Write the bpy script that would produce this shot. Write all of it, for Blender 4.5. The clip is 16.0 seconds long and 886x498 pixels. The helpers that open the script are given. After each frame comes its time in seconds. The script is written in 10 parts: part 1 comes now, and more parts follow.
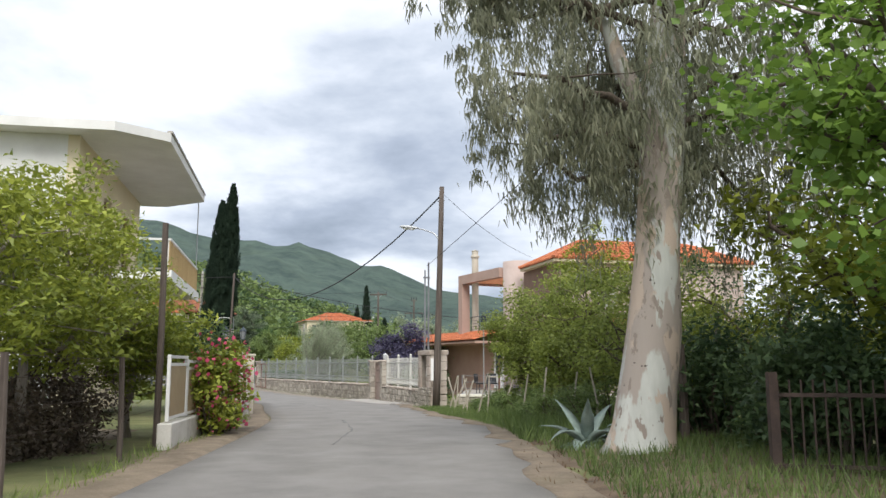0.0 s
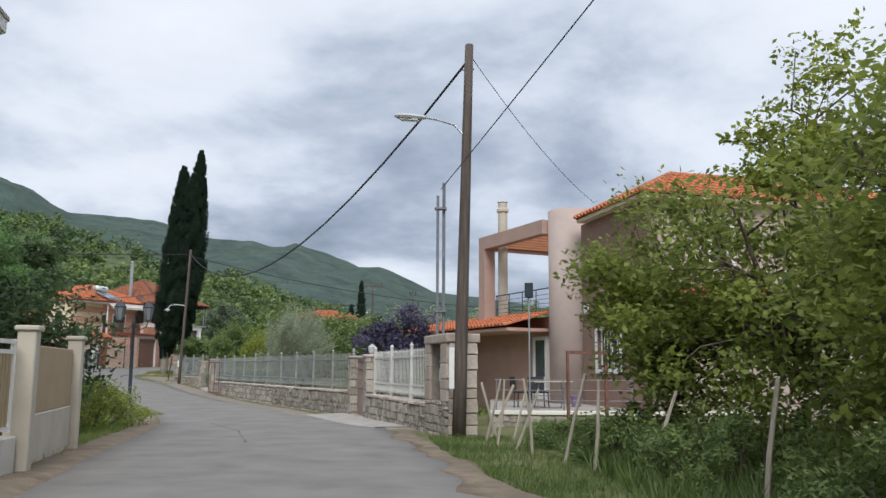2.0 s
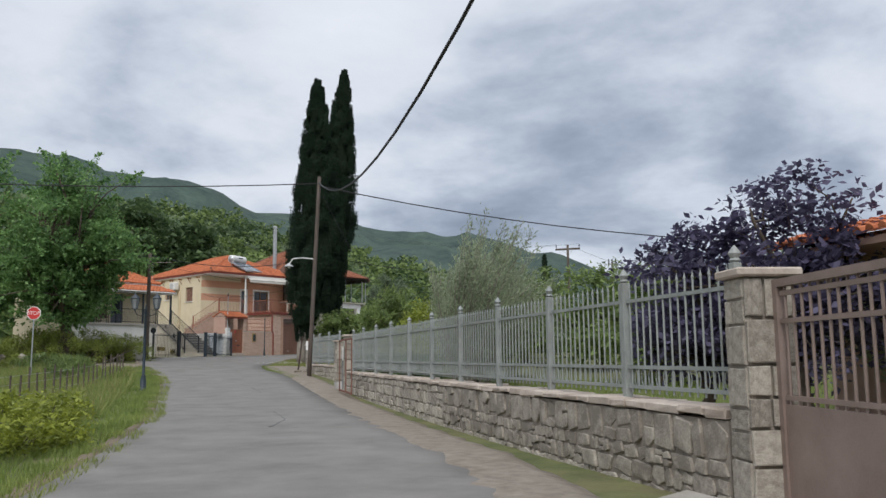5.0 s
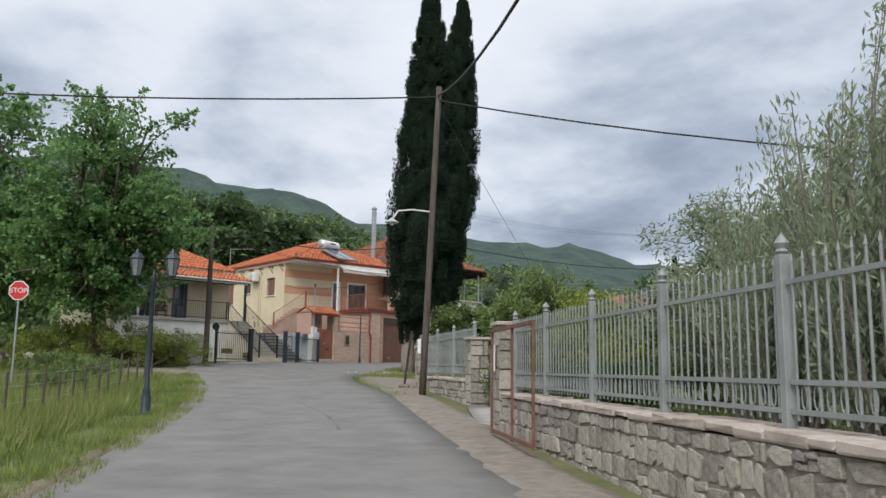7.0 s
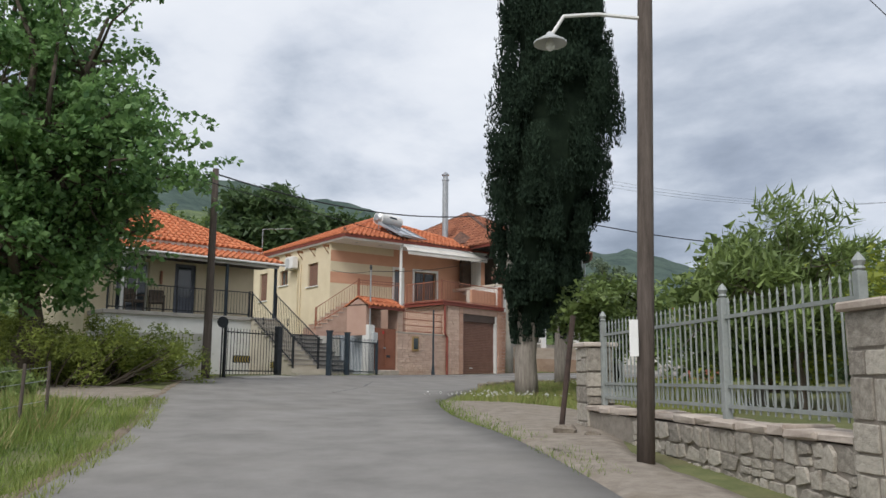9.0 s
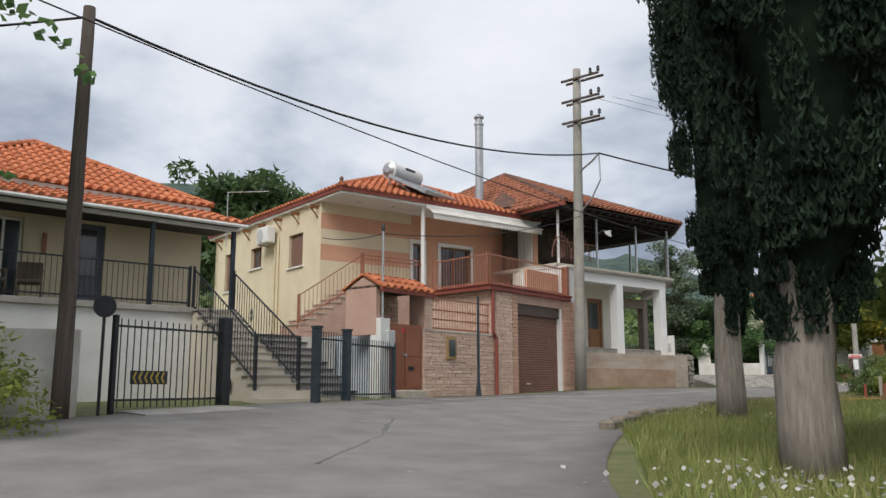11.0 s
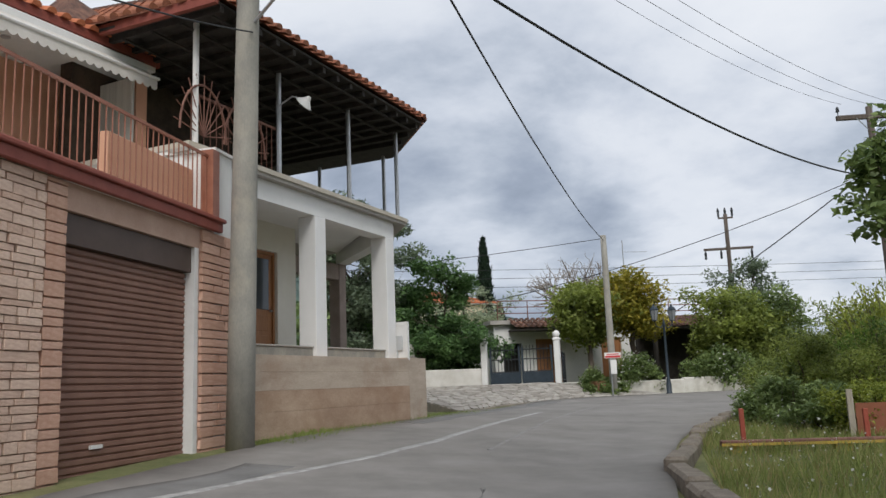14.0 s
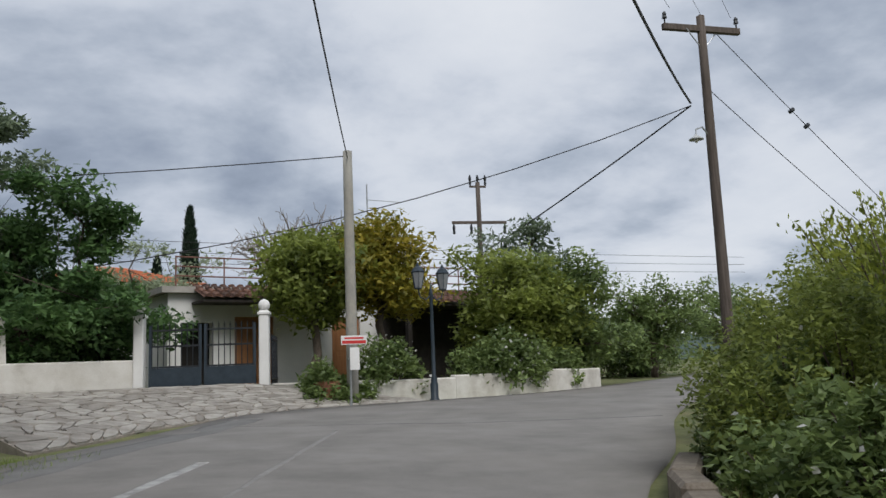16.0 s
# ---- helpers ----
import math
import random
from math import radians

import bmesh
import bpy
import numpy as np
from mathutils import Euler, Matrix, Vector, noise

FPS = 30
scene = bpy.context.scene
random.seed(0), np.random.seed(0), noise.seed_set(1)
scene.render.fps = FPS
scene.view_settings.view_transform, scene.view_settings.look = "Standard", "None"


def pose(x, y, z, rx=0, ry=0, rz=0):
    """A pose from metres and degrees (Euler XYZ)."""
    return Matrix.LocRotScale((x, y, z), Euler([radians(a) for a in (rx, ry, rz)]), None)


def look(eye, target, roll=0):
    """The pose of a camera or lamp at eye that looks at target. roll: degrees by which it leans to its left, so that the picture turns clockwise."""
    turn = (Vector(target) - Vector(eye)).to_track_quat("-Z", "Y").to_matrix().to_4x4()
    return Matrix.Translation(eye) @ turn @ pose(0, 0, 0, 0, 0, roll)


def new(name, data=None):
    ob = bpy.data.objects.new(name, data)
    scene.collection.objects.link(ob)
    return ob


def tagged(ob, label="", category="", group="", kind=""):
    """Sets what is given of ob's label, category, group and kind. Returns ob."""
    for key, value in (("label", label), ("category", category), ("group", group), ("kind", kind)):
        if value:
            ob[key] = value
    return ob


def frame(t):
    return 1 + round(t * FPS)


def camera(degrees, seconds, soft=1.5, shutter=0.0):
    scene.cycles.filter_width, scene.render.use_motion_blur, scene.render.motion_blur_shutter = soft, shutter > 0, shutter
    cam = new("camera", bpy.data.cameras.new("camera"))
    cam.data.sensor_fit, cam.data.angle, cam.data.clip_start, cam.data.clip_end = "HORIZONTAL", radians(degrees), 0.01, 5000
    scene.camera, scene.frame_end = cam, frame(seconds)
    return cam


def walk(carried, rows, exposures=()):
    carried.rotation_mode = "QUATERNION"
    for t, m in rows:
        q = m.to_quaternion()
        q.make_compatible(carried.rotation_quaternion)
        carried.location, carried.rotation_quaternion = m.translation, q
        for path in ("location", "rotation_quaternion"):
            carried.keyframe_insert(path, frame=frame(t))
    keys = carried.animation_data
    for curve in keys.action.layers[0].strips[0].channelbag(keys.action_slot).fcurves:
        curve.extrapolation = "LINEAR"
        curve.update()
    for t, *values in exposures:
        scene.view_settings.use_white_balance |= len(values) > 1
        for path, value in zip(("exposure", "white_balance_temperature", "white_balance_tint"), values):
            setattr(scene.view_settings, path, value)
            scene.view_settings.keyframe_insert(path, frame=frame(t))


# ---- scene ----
cam = camera(57.0, 16.0)
METRES, EYE, TILT, LEAN, TURN = 98.0, 1.4, 0.0, 0.0, 0.0
ROWS = [
    (0.0, 0.0, 0.0, 0.0, 0.0, 8.15, 0.02),
    (0.5, -0.0012, 0.0336, -0.0001, -0.17, 8.2, -0.19),
    (1.0, -0.0026, 0.0677, -0.0003, -0.2, 8.27, -0.22),
    (1.5, -0.004, 0.0994, -0.0008, -0.13, 8.3, -0.2),
    (2.0, -0.006, 0.1338, -0.0014, -0.15, 8.35, -0.29),
    (2.5, -0.0088, 0.1684, -0.002, -0.16, 8.5, -0.44),
    (3.0, -0.0129, 0.2019, -0.0023, 1.86, 7.97, -0.49),
    (3.5, -0.0188, 0.2351, -0.0026, 4.48, 7.66, -0.43),
    (4.0, -0.0264, 0.2683, -0.003, 7.15, 7.53, -0.29),
    (4.5, -0.035, 0.3007, -0.0036, 9.72, 7.42, 0.29),
    (7.0, -0.0967, 0.455, -0.0048, 18.86, 8.34, -0.73),
    (7.5, -0.1119, 0.4856, -0.0046, 20.08, 8.46, -0.75),
    (8.0, -0.127, 0.5152, -0.0044, 21.11, 8.59, -0.79),
    (8.5, -0.1428, 0.5445, -0.004, 22.02, 8.71, -0.53),
    (9.0, -0.1591, 0.5738, -0.0032, 22.79, 8.96, -0.41),
    (9.5, -0.1755, 0.6023, -0.0027, 23.4, 9.32, -0.39),
    (12.0, -0.2426, 0.7296, 0.0033, 19.78, 9.8, 1.69),
    (12.5, -0.2513, 0.7553, 0.004, 14.93, 9.58, 2.16),
    (13.0, -0.2571, 0.7815, 0.0047, 9.26, 9.42, 2.64),
    (13.5, -0.2605, 0.8086, 0.0056, 3.18, 9.35, 2.69),
    (14.0, -0.2611, 0.8358, 0.0063, -3.0, 9.49, 2.24),
    (14.5, -0.2591, 0.8625, 0.007, -8.91, 9.28, 1.71),
    (15.0, -0.2541, 0.8891, 0.0073, -14.04, 8.77, 1.72),
    (15.5, -0.2471, 0.9158, 0.0074, -18.46, 8.35, 2.07),
    (16.0, -0.238, 0.9431, 0.0075, -22.49, 8.3, 2.28),
]
walk(cam, [(t, pose(0, 0, EYE, TILT, LEAN, TURN) @ pose(METRES * x, METRES * y, METRES * z, 90 + pitch, roll, yaw)) for t, x, y, z, yaw, pitch, roll in ROWS],
     [(0.0, 0.54, 6350, 10), (1.0, 0.36, 6250, 10), (1.5, 0.24, 6150, 10), (3.0, 0.0, 6100, 10), (4.5, -0.03, 6150, 10), (7.0, 0.1, 6200, 10), (9.5, 0.1, 6300, 10), (12.0, 0.1, 6450, 10), (12.5, 0.16, 6500, 10), (13.0, 0.14, 6500, 10), (13.5, 0.05, 6450, 10), (14.5, 0.0, 6150, 10), (15.0, -0.08, 6150, 10), (16.0, -0.16, 6200, 10)])

# ---- sky and sun: an overcast spring day ----
world = bpy.data.worlds.new("overcast_sky")
scene.world = world
world.use_nodes = True
wn, wl = world.node_tree.nodes, world.node_tree.links
wn.clear()
w_out = wn.new("ShaderNodeOutputWorld")
w_bg = wn.new("ShaderNodeBackground")
w_sky = wn.new("ShaderNodeTexSky")
w_sky.sky_type, w_sky.sun_disc = "NISHITA", False
w_sky.sun_elevation, w_sky.sun_rotation = radians(50), radians(200)
w_sky.air_density, w_sky.dust_density = 1.0, 2.0
w_geo = wn.new("ShaderNodeTexCoord")
w_sep = wn.new("ShaderNodeSeparateXYZ")
wl.new(w_geo.outputs["Generated"], w_sep.inputs[0])
w_z = wn.new("ShaderNodeMath")
w_z.operation = "ADD"
w_z.inputs[1].default_value = 0.26
w_zm = wn.new("ShaderNodeMath")
w_zm.operation = "MAXIMUM"
w_zm.inputs[1].default_value = 0.05
wl.new(w_sep.outputs["Z"], w_z.inputs[0])
wl.new(w_z.outputs[0], w_zm.inputs[0])
w_dx = wn.new("ShaderNodeMath")
w_dx.operation = "DIVIDE"
w_dy = wn.new("ShaderNodeMath")
w_dy.operation = "DIVIDE"
wl.new(w_sep.outputs["X"], w_dx.inputs[0])
wl.new(w_zm.outputs[0], w_dx.inputs[1])
wl.new(w_sep.outputs["Y"], w_dy.inputs[0])
wl.new(w_zm.outputs[0], w_dy.inputs[1])
w_com = wn.new("ShaderNodeCombineXYZ")
wl.new(w_dx.outputs[0], w_com.inputs["X"])
wl.new(w_dy.outputs[0], w_com.inputs["Y"])
w_com.inputs["Z"].default_value = 0.7


def sky_noise(scale, detail, rough, distort):
    n = wn.new("ShaderNodeTexNoise")
    n.inputs["Scale"].default_value = scale
    n.inputs["Detail"].default_value = detail
    n.inputs["Roughness"].default_value = rough
    n.inputs["Distortion"].default_value = distort
    wl.new(w_com.outputs[0], n.inputs["Vector"])
    return n


w_n1 = sky_noise(1.35, 9.0, 0.55, 0.12)
w_n2 = sky_noise(0.6, 3.0, 0.5, 0.2)
w_sum = wn.new("ShaderNodeMath")
w_sum.operation = "MULTIPLY_ADD"
w_sum.inputs[1].default_value = 0.7
wl.new(w_n1.outputs["Fac"], w_sum.inputs[0])
w_half = wn.new("ShaderNodeMath")
w_half.operation = "MULTIPLY"
w_half.inputs[1].default_value = 0.3
wl.new(w_n2.outputs["Fac"], w_half.inputs[0])
wl.new(w_half.outputs[0], w_sum.inputs[2])
w_ramp = wn.new("ShaderNodeValToRGB")
w_el = w_ramp.color_ramp.elements
w_el[0].position, w_el[0].color = 0.38, (0.29, 0.335, 0.41, 1)
w_el[1].position, w_el[1].color = 0.68, (0.97, 0.98, 1.0, 1)
for w_pos, w_col in ((0.44, (0.40, 0.45, 0.54, 1)), (0.485, (0.54, 0.59, 0.67, 1)), (0.525, (0.70, 0.74, 0.81, 1)), (0.575, (0.85, 0.875, 0.92, 1))):
    w_el.new(w_pos).color = w_col
# the heavier bank of cloud over the valley's end, thinner cloud to both sides of it
w_flat = wn.new("ShaderNodeCombineXYZ")
wl.new(w_sep.outputs["X"], w_flat.inputs["X"])
wl.new(w_sep.outputs["Y"], w_flat.inputs["Y"])
w_norm = wn.new("ShaderNodeVectorMath")
w_norm.operation = "NORMALIZE"
wl.new(w_flat.outputs[0], w_norm.inputs[0])
w_ns = wn.new("ShaderNodeSeparateXYZ")
wl.new(w_norm.outputs[0], w_ns.inputs[0])
w_bank = wn.new("ShaderNodeMapRange")
w_bank.interpolation_type = "SMOOTHSTEP"
w_bank.inputs["From Min"].default_value, w_bank.inputs["From Max"].default_value = 0.84, 1.0
w_bank.inputs["To Min"].default_value, w_bank.inputs["To Max"].default_value = 0.045, -0.04
wl.new(w_ns.outputs["Y"], w_bank.inputs["Value"])
w_tot = wn.new("ShaderNodeMath")
w_tot.operation = "ADD"
wl.new(w_sum.outputs[0], w_tot.inputs[0])
wl.new(w_bank.outputs[0], w_tot.inputs[1])
wl.new(w_tot.outputs[0], w_ramp.inputs["Fac"])
w_scale = wn.new("ShaderNodeVectorMath")
w_scale.operation = "SCALE"
w_scale.inputs["Scale"].default_value = 0.06
wl.new(w_sky.outputs[0], w_scale.inputs[0])
w_mix = wn.new("ShaderNodeMix")
w_mix.data_type = "RGBA"
w_mix.inputs["Factor"].default_value = 0.9
wl.new(w_scale.outputs[0], w_mix.inputs["A"])
wl.new(w_ramp.outputs["Color"], w_mix.inputs["B"])
wl.new(w_mix.outputs["Result"], w_bg.inputs["Color"])
w_bg.inputs["Strength"].default_value = 0.95
wl.new(w_bg.outputs[0], w_out.inputs["Surface"])

sun = new("sun", bpy.data.lights.new("sun", "SUN"))
sun.data.energy, sun.data.angle, sun.data.color = 2.4, radians(30), (1.0, 0.96, 0.9)
sun.matrix_world = look((-20, -60, 80), (-20, 10, 0))

# ---- materials ----
MATS = {}


def surface(name, dark, light, scale=6.0, rough=0.8, bump=0.3, fine=60.0, metal=0.0, stain=0.0, stain_col=(0.1, 0.08, 0.06),
            island=0.0, each=0.0, coat=0.0, stretch=(1, 1, 1), spec=0.4, bump_dist=0.02):
    """Two scales of variation between a dark and a light tone, a fine relief, and stains with shapes of their own."""
    if name in MATS:
        return MATS[name]
    m = bpy.data.materials.new(name)
    m.use_nodes = True
    n, l = m.node_tree.nodes, m.node_tree.links
    b = n["Principled BSDF"]
    b.inputs["Roughness"].default_value = rough
    b.inputs["Metallic"].default_value = metal
    b.inputs["Specular IOR Level"].default_value = spec
    b.inputs["Coat Weight"].default_value = coat
    tc = n.new("ShaderNodeTexCoord")
    mp = n.new("ShaderNodeMapping")
    mp.inputs["Scale"].default_value = stretch
    l.new(tc.outputs["Object"], mp.inputs["Vector"])
    n1 = n.new("ShaderNodeTexNoise")
    n1.inputs["Scale"].default_value, n1.inputs["Detail"].default_value = scale, 5
    n1.inputs["Roughness"].default_value = 0.62
    n2 = n.new("ShaderNodeTexNoise")
    n2.inputs["Scale"].default_value, n2.inputs["Detail"].default_value = fine, 3
    for t in (n1, n2):
        l.new(mp.outputs[0], t.inputs["Vector"])
    add = n.new("ShaderNodeMath")
    add.operation = "MULTIPLY_ADD"
    add.inputs[1].default_value = 0.3
    l.new(n2.outputs["Fac"], add.inputs[0])
    l.new(n1.outputs["Fac"], add.inputs[2])
    rg = n.new("ShaderNodeMapRange")
    rg.inputs["From Min"].default_value, rg.inputs["From Max"].default_value = 0.42, 0.88
    l.new(add.outputs[0], rg.inputs["Value"])
    fac = rg.outputs[0]
    for amount, src in ((island, "island"), (each, "each")):
        if amount:
            s = n.new("ShaderNodeNewGeometry") if src == "island" else n.new("ShaderNodeObjectInfo")
            k = n.new("ShaderNodeMath")
            k.operation = "MULTIPLY_ADD"
            k.inputs[1].default_value = amount
            l.new(s.outputs["Random Per Island" if src == "island" else "Random"], k.inputs[0])
            k2 = n.new("ShaderNodeMath")
            k2.operation = "SUBTRACT"
            k2.inputs[1].default_value = amount / 2
            l.new(fac, k2.inputs[0])
            l.new(k2.outputs[0], k.inputs[2])
            fac = k.outputs[0]
    mix = n.new("ShaderNodeMix")
    mix.data_type = "RGBA"
    mix.inputs["A"].default_value = (*dark, 1)
    mix.inputs["B"].default_value = (*light, 1)
    l.new(fac, mix.inputs["Factor"])
    col = mix.outputs["Result"]
    if stain:
        n3 = n.new("ShaderNodeTexNoise")
        n3.inputs["Scale"].default_value, n3.inputs["Detail"].default_value = scale * 0.35, 6
        n3.inputs["Roughness"].default_value = 0.7
        l.new(tc.outputs["Object"], n3.inputs["Vector"])
        r3 = n.new("ShaderNodeMapRange")
        r3.inputs["From Min"].default_value, r3.inputs["From Max"].default_value = 0.5, 0.72
        r3.inputs["To Max"].default_value = stain
        l.new(n3.outputs["Fac"], r3.inputs["Value"])
        mx = n.new("ShaderNodeMix")
        mx.data_type = "RGBA"
        mx.inputs["B"].default_value = (*stain_col, 1)
        l.new(r3.outputs[0], mx.inputs["Factor"])
        l.new(col, mx.inputs["A"])
        col = mx.outputs["Result"]
    l.new(col, b.inputs["Base Color"])
    if bump:
        bp = n.new("ShaderNodeBump")
        bp.inputs["Strength"].default_value = bump
        bp.inputs["Distance"].default_value = bump_dist
        l.new(add.outputs[0], bp.inputs["Height"])
        l.new(bp.outputs[0], b.inputs["Normal"])
    MATS[name] = m
    return m


def leafy(name, dark, light, rough=0.5, through_light=0.38, spec=0.35):
    """Leaves: each differs in tone, and lets some light through."""
    if name in MATS:
        return MATS[name]
    m = bpy.data.materials.new(name)
    m.use_nodes = True
    n, l = m.node_tree.nodes, m.node_tree.links
    b, o = n["Principled BSDF"], n["Material Output"]
    b.inputs["Roughness"].default_value = rough
    b.inputs["Specular IOR Level"].default_value = spec
    g = n.new("ShaderNodeNewGeometry")
    tc = n.new("ShaderNodeTexCoord")
    ns = n.new("ShaderNodeTexNoise")
    ns.inputs["Scale"].default_value, ns.inputs["Detail"].default_value = 0.9, 3
    l.new(tc.outputs["Object"], ns.inputs["Vector"])
    k = n.new("ShaderNodeMath")
    k.operation = "MULTIPLY_ADD"
    k.inputs[1].default_value = 0.65
    l.new(g.outputs["Random Per Island"], k.inputs[0])
    k2 = n.new("ShaderNodeMath")
    k2.operation = "MULTIPLY_ADD"
    k2.inputs[1].default_value, k2.inputs[2].default_value = 1.5, -0.6
    l.new(ns.outputs["Fac"], k2.inputs[0])
    l.new(k2.outputs[0], k.inputs[2])
    mix = n.new("ShaderNodeMix")
    mix.data_type = "RGBA"
    mix.inputs["A"].default_value = (*dark, 1)
    mix.inputs["B"].default_value = (*light, 1)
    l.new(k.outputs[0], mix.inputs["Factor"])
    l.new(mix.outputs["Result"], b.inputs["Base Color"])
    tr = n.new("ShaderNodeBsdfTranslucent")
    l.new(mix.outputs["Result"], tr.inputs["Color"])
    ms = n.new("ShaderNodeMixShader")
    ms.inputs[0].default_value = through_light
    l.new(b.outputs[0], ms.inputs[1])
    l.new(tr.outputs[0], ms.inputs[2])
    l.new(ms.outputs[0], o.inputs["Surface"])
    MATS[name] = m
    return m


def glass_pane(name, tint=(0.05, 0.06, 0.07)):
    if name in MATS:
        return MATS[name]
    m = bpy.data.materials.new(name)
    m.use_nodes = True
    b = m.node_tree.nodes["Principled BSDF"]
    b.inputs["Base Color"].default_value = (*tint, 1)
    b.inputs["Roughness"].default_value = 0.06
    b.inputs["Specular IOR Level"].default_value = 0.6
    MATS[name] = m
    return m


asphalt = surface("asphalt", (0.165, 0.155, 0.143), (0.262, 0.247, 0.229), 1.2, 0.9, 0.35, 90, stain=0.45, stain_col=(0.22, 0.203, 0.182), bump_dist=0.008)
concrete = surface("concrete", (0.30, 0.28, 0.25), (0.46, 0.43, 0.39), 2.0, 0.9, 0.3, 50, stain=0.3, stain_col=(0.2, 0.18, 0.15))
concrete_pole_mat = surface("weathered_concrete", (0.22, 0.215, 0.195), (0.38, 0.36, 0.31), 3.0, 0.9, 0.4, 60, stain=0.75, stain_col=(0.47, 0.42, 0.33), stretch=(1, 1, 0.4))
earth = surface("dry_earth", (0.13, 0.1, 0.07), (0.27, 0.215, 0.155), 2.5, 0.95, 0.6, 40, stain=0.5, stain_col=(0.10, 0.09, 0.045))
grass_ground = surface("grassy_earth", (0.075, 0.095, 0.03), (0.19, 0.19, 0.08), 1.6, 0.95, 0.7, 30, stain=0.55, stain_col=(0.19, 0.14, 0.085))
stone_mat = surface("pale_limestone", (0.21, 0.185, 0.155), (0.50, 0.455, 0.385), 5, 0.9, 0.5, 40, each=0.75, island=0.5, stain=0.4, stain_col=(0.2, 0.17, 0.135))
slip_stone = surface("pink_white_slip_stone", (0.56, 0.375, 0.285), (0.78, 0.60, 0.48), 5, 0.9, 0.4, 40, each=0.6, stain=0.2, stain_col=(0.50, 0.33, 0.25))
stone_pink = surface("pinkish_limestone", (0.36, 0.295, 0.245), (0.58, 0.505, 0.435), 4, 0.9, 0.4, 40, each=0.7, island=0.4, stain=0.3, stain_col=(0.28, 0.24, 0.2))
mortar = surface("mortar", (0.2, 0.175, 0.145), (0.33, 0.29, 0.245), 8, 0.95, 0.4, 60)
white_rail = surface("white_painted_iron", (0.52, 0.51, 0.47), (0.68, 0.67, 0.62), 4, 0.5, 0.1, 40, stain=0.35, stain_col=(0.40, 0.36, 0.30))
grey_rail = surface("pale_grey_painted_iron", (0.22, 0.24, 0.23), (0.34, 0.36, 0.345), 4, 0.45, 0.1, 40, stain=0.35, stain_col=(0.24, 0.22, 0.19))
black_iron = surface("black_painted_iron", (0.012, 0.014, 0.017), (0.03, 0.033, 0.038), 5, 0.45, 0.15, 50)
blue_iron = surface("dark_blue_grey_iron", (0.018, 0.028, 0.038), (0.04, 0.055, 0.07), 5, 0.45, 0.15, 50)
rust_iron = surface("rusty_iron", (0.12, 0.055, 0.04), (0.26, 0.13, 0.095), 6, 0.8, 0.4, 60)
brown_rail = surface("terracotta_painted_iron", (0.27, 0.10, 0.06), (0.38, 0.16, 0.10), 5, 0.5, 0.1, 50)
galvanised = surface("galvanised_steel", (0.36, 0.37, 0.38), (0.52, 0.53, 0.54), 5, 0.4, 0.1, 50, metal=0.7)
wood_pole = surface("weathered_pole_wood", (0.055, 0.042, 0.034), (0.15, 0.12, 0.10), 3, 0.85, 0.5, 30, stretch=(6, 6, 0.35), stain=0.3, stain_col=(0.03, 0.025, 0.022))
wood_brown = surface("varnished_brown_wood", (0.16, 0.07, 0.03), (0.30, 0.14, 0.06), 3, 0.5, 0.2, 40, stretch=(8, 8, 0.6))
wood_grey = surface("grey_stick_wood", (0.30, 0.26, 0.21), (0.50, 0.45, 0.37), 4, 0.9, 0.4, 40, stretch=(6, 6, 0.5))
# dark timber; the low house's porch shade is painted with it too
dark_timber_and_shade = surface("dark_roof_timber_and_porch_shade", (0.018, 0.015, 0.013), (0.05, 0.042, 0.036), 5, 0.8, 0.4, 40)
cream_wall = surface("cream_render", (0.64, 0.55, 0.38), (0.74, 0.65, 0.47), 1.2, 0.9, 0.12, 60, stain=0.15, stain_col=(0.5, 0.42, 0.3))
peach_wall = surface("peach_render", (0.56, 0.30, 0.19), (0.64, 0.36, 0.24), 1.2, 0.9, 0.12, 60)
white_wall = surface("white_render", (0.66, 0.65, 0.62), (0.80, 0.79, 0.76), 1.0, 0.9, 0.15, 50, stain=0.3, stain_col=(0.5, 0.46, 0.4))
old_white = surface("peeling_whitewash", (0.52, 0.49, 0.43), (0.72, 0.70, 0.65), 2.0, 0.95, 0.4, 40, stain=0.75, stain_col=(0.25, 0.21, 0.16))
ochre_wall = surface("stained_ochre_render", (0.34, 0.22, 0.13), (0.56, 0.43, 0.28), 0.9, 0.95, 0.35, 40, stain=0.8, stain_col=(0.26, 0.15, 0.09), stretch=(1, 1, 1.8))
brown_wall = surface("brown_mauve_render", (0.235, 0.15, 0.115), (0.285, 0.185, 0.145), 1.5, 0.9, 0.25, 40)
mauve_wall = surface("pale_mauve_render", (0.42, 0.33, 0.29), (0.50, 0.405, 0.36), 1.2, 0.9, 0.15, 50)
pink_wall = surface("dusty_pink_render", (0.47, 0.30, 0.235), (0.55, 0.37, 0.295), 1.2, 0.9, 0.2, 50)
tile_mat = surface("terracotta_roof_tile", (0.36, 0.105, 0.045), (0.60, 0.21, 0.095), 7, 0.85, 0.3, 40, island=0.55, each=0.5, stain=0.25, stain_col=(0.22, 0.10, 0.06))
tile_brown = surface("stained_brown_roof_tile", (0.075, 0.045, 0.036), (0.24, 0.125, 0.085), 7, 0.9, 0.4, 40, island=0.6, each=0.5, stain=0.4, stain_col=(0.06, 0.05, 0.045))
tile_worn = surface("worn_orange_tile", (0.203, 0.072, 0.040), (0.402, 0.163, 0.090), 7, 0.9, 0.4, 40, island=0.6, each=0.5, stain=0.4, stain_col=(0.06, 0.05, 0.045))
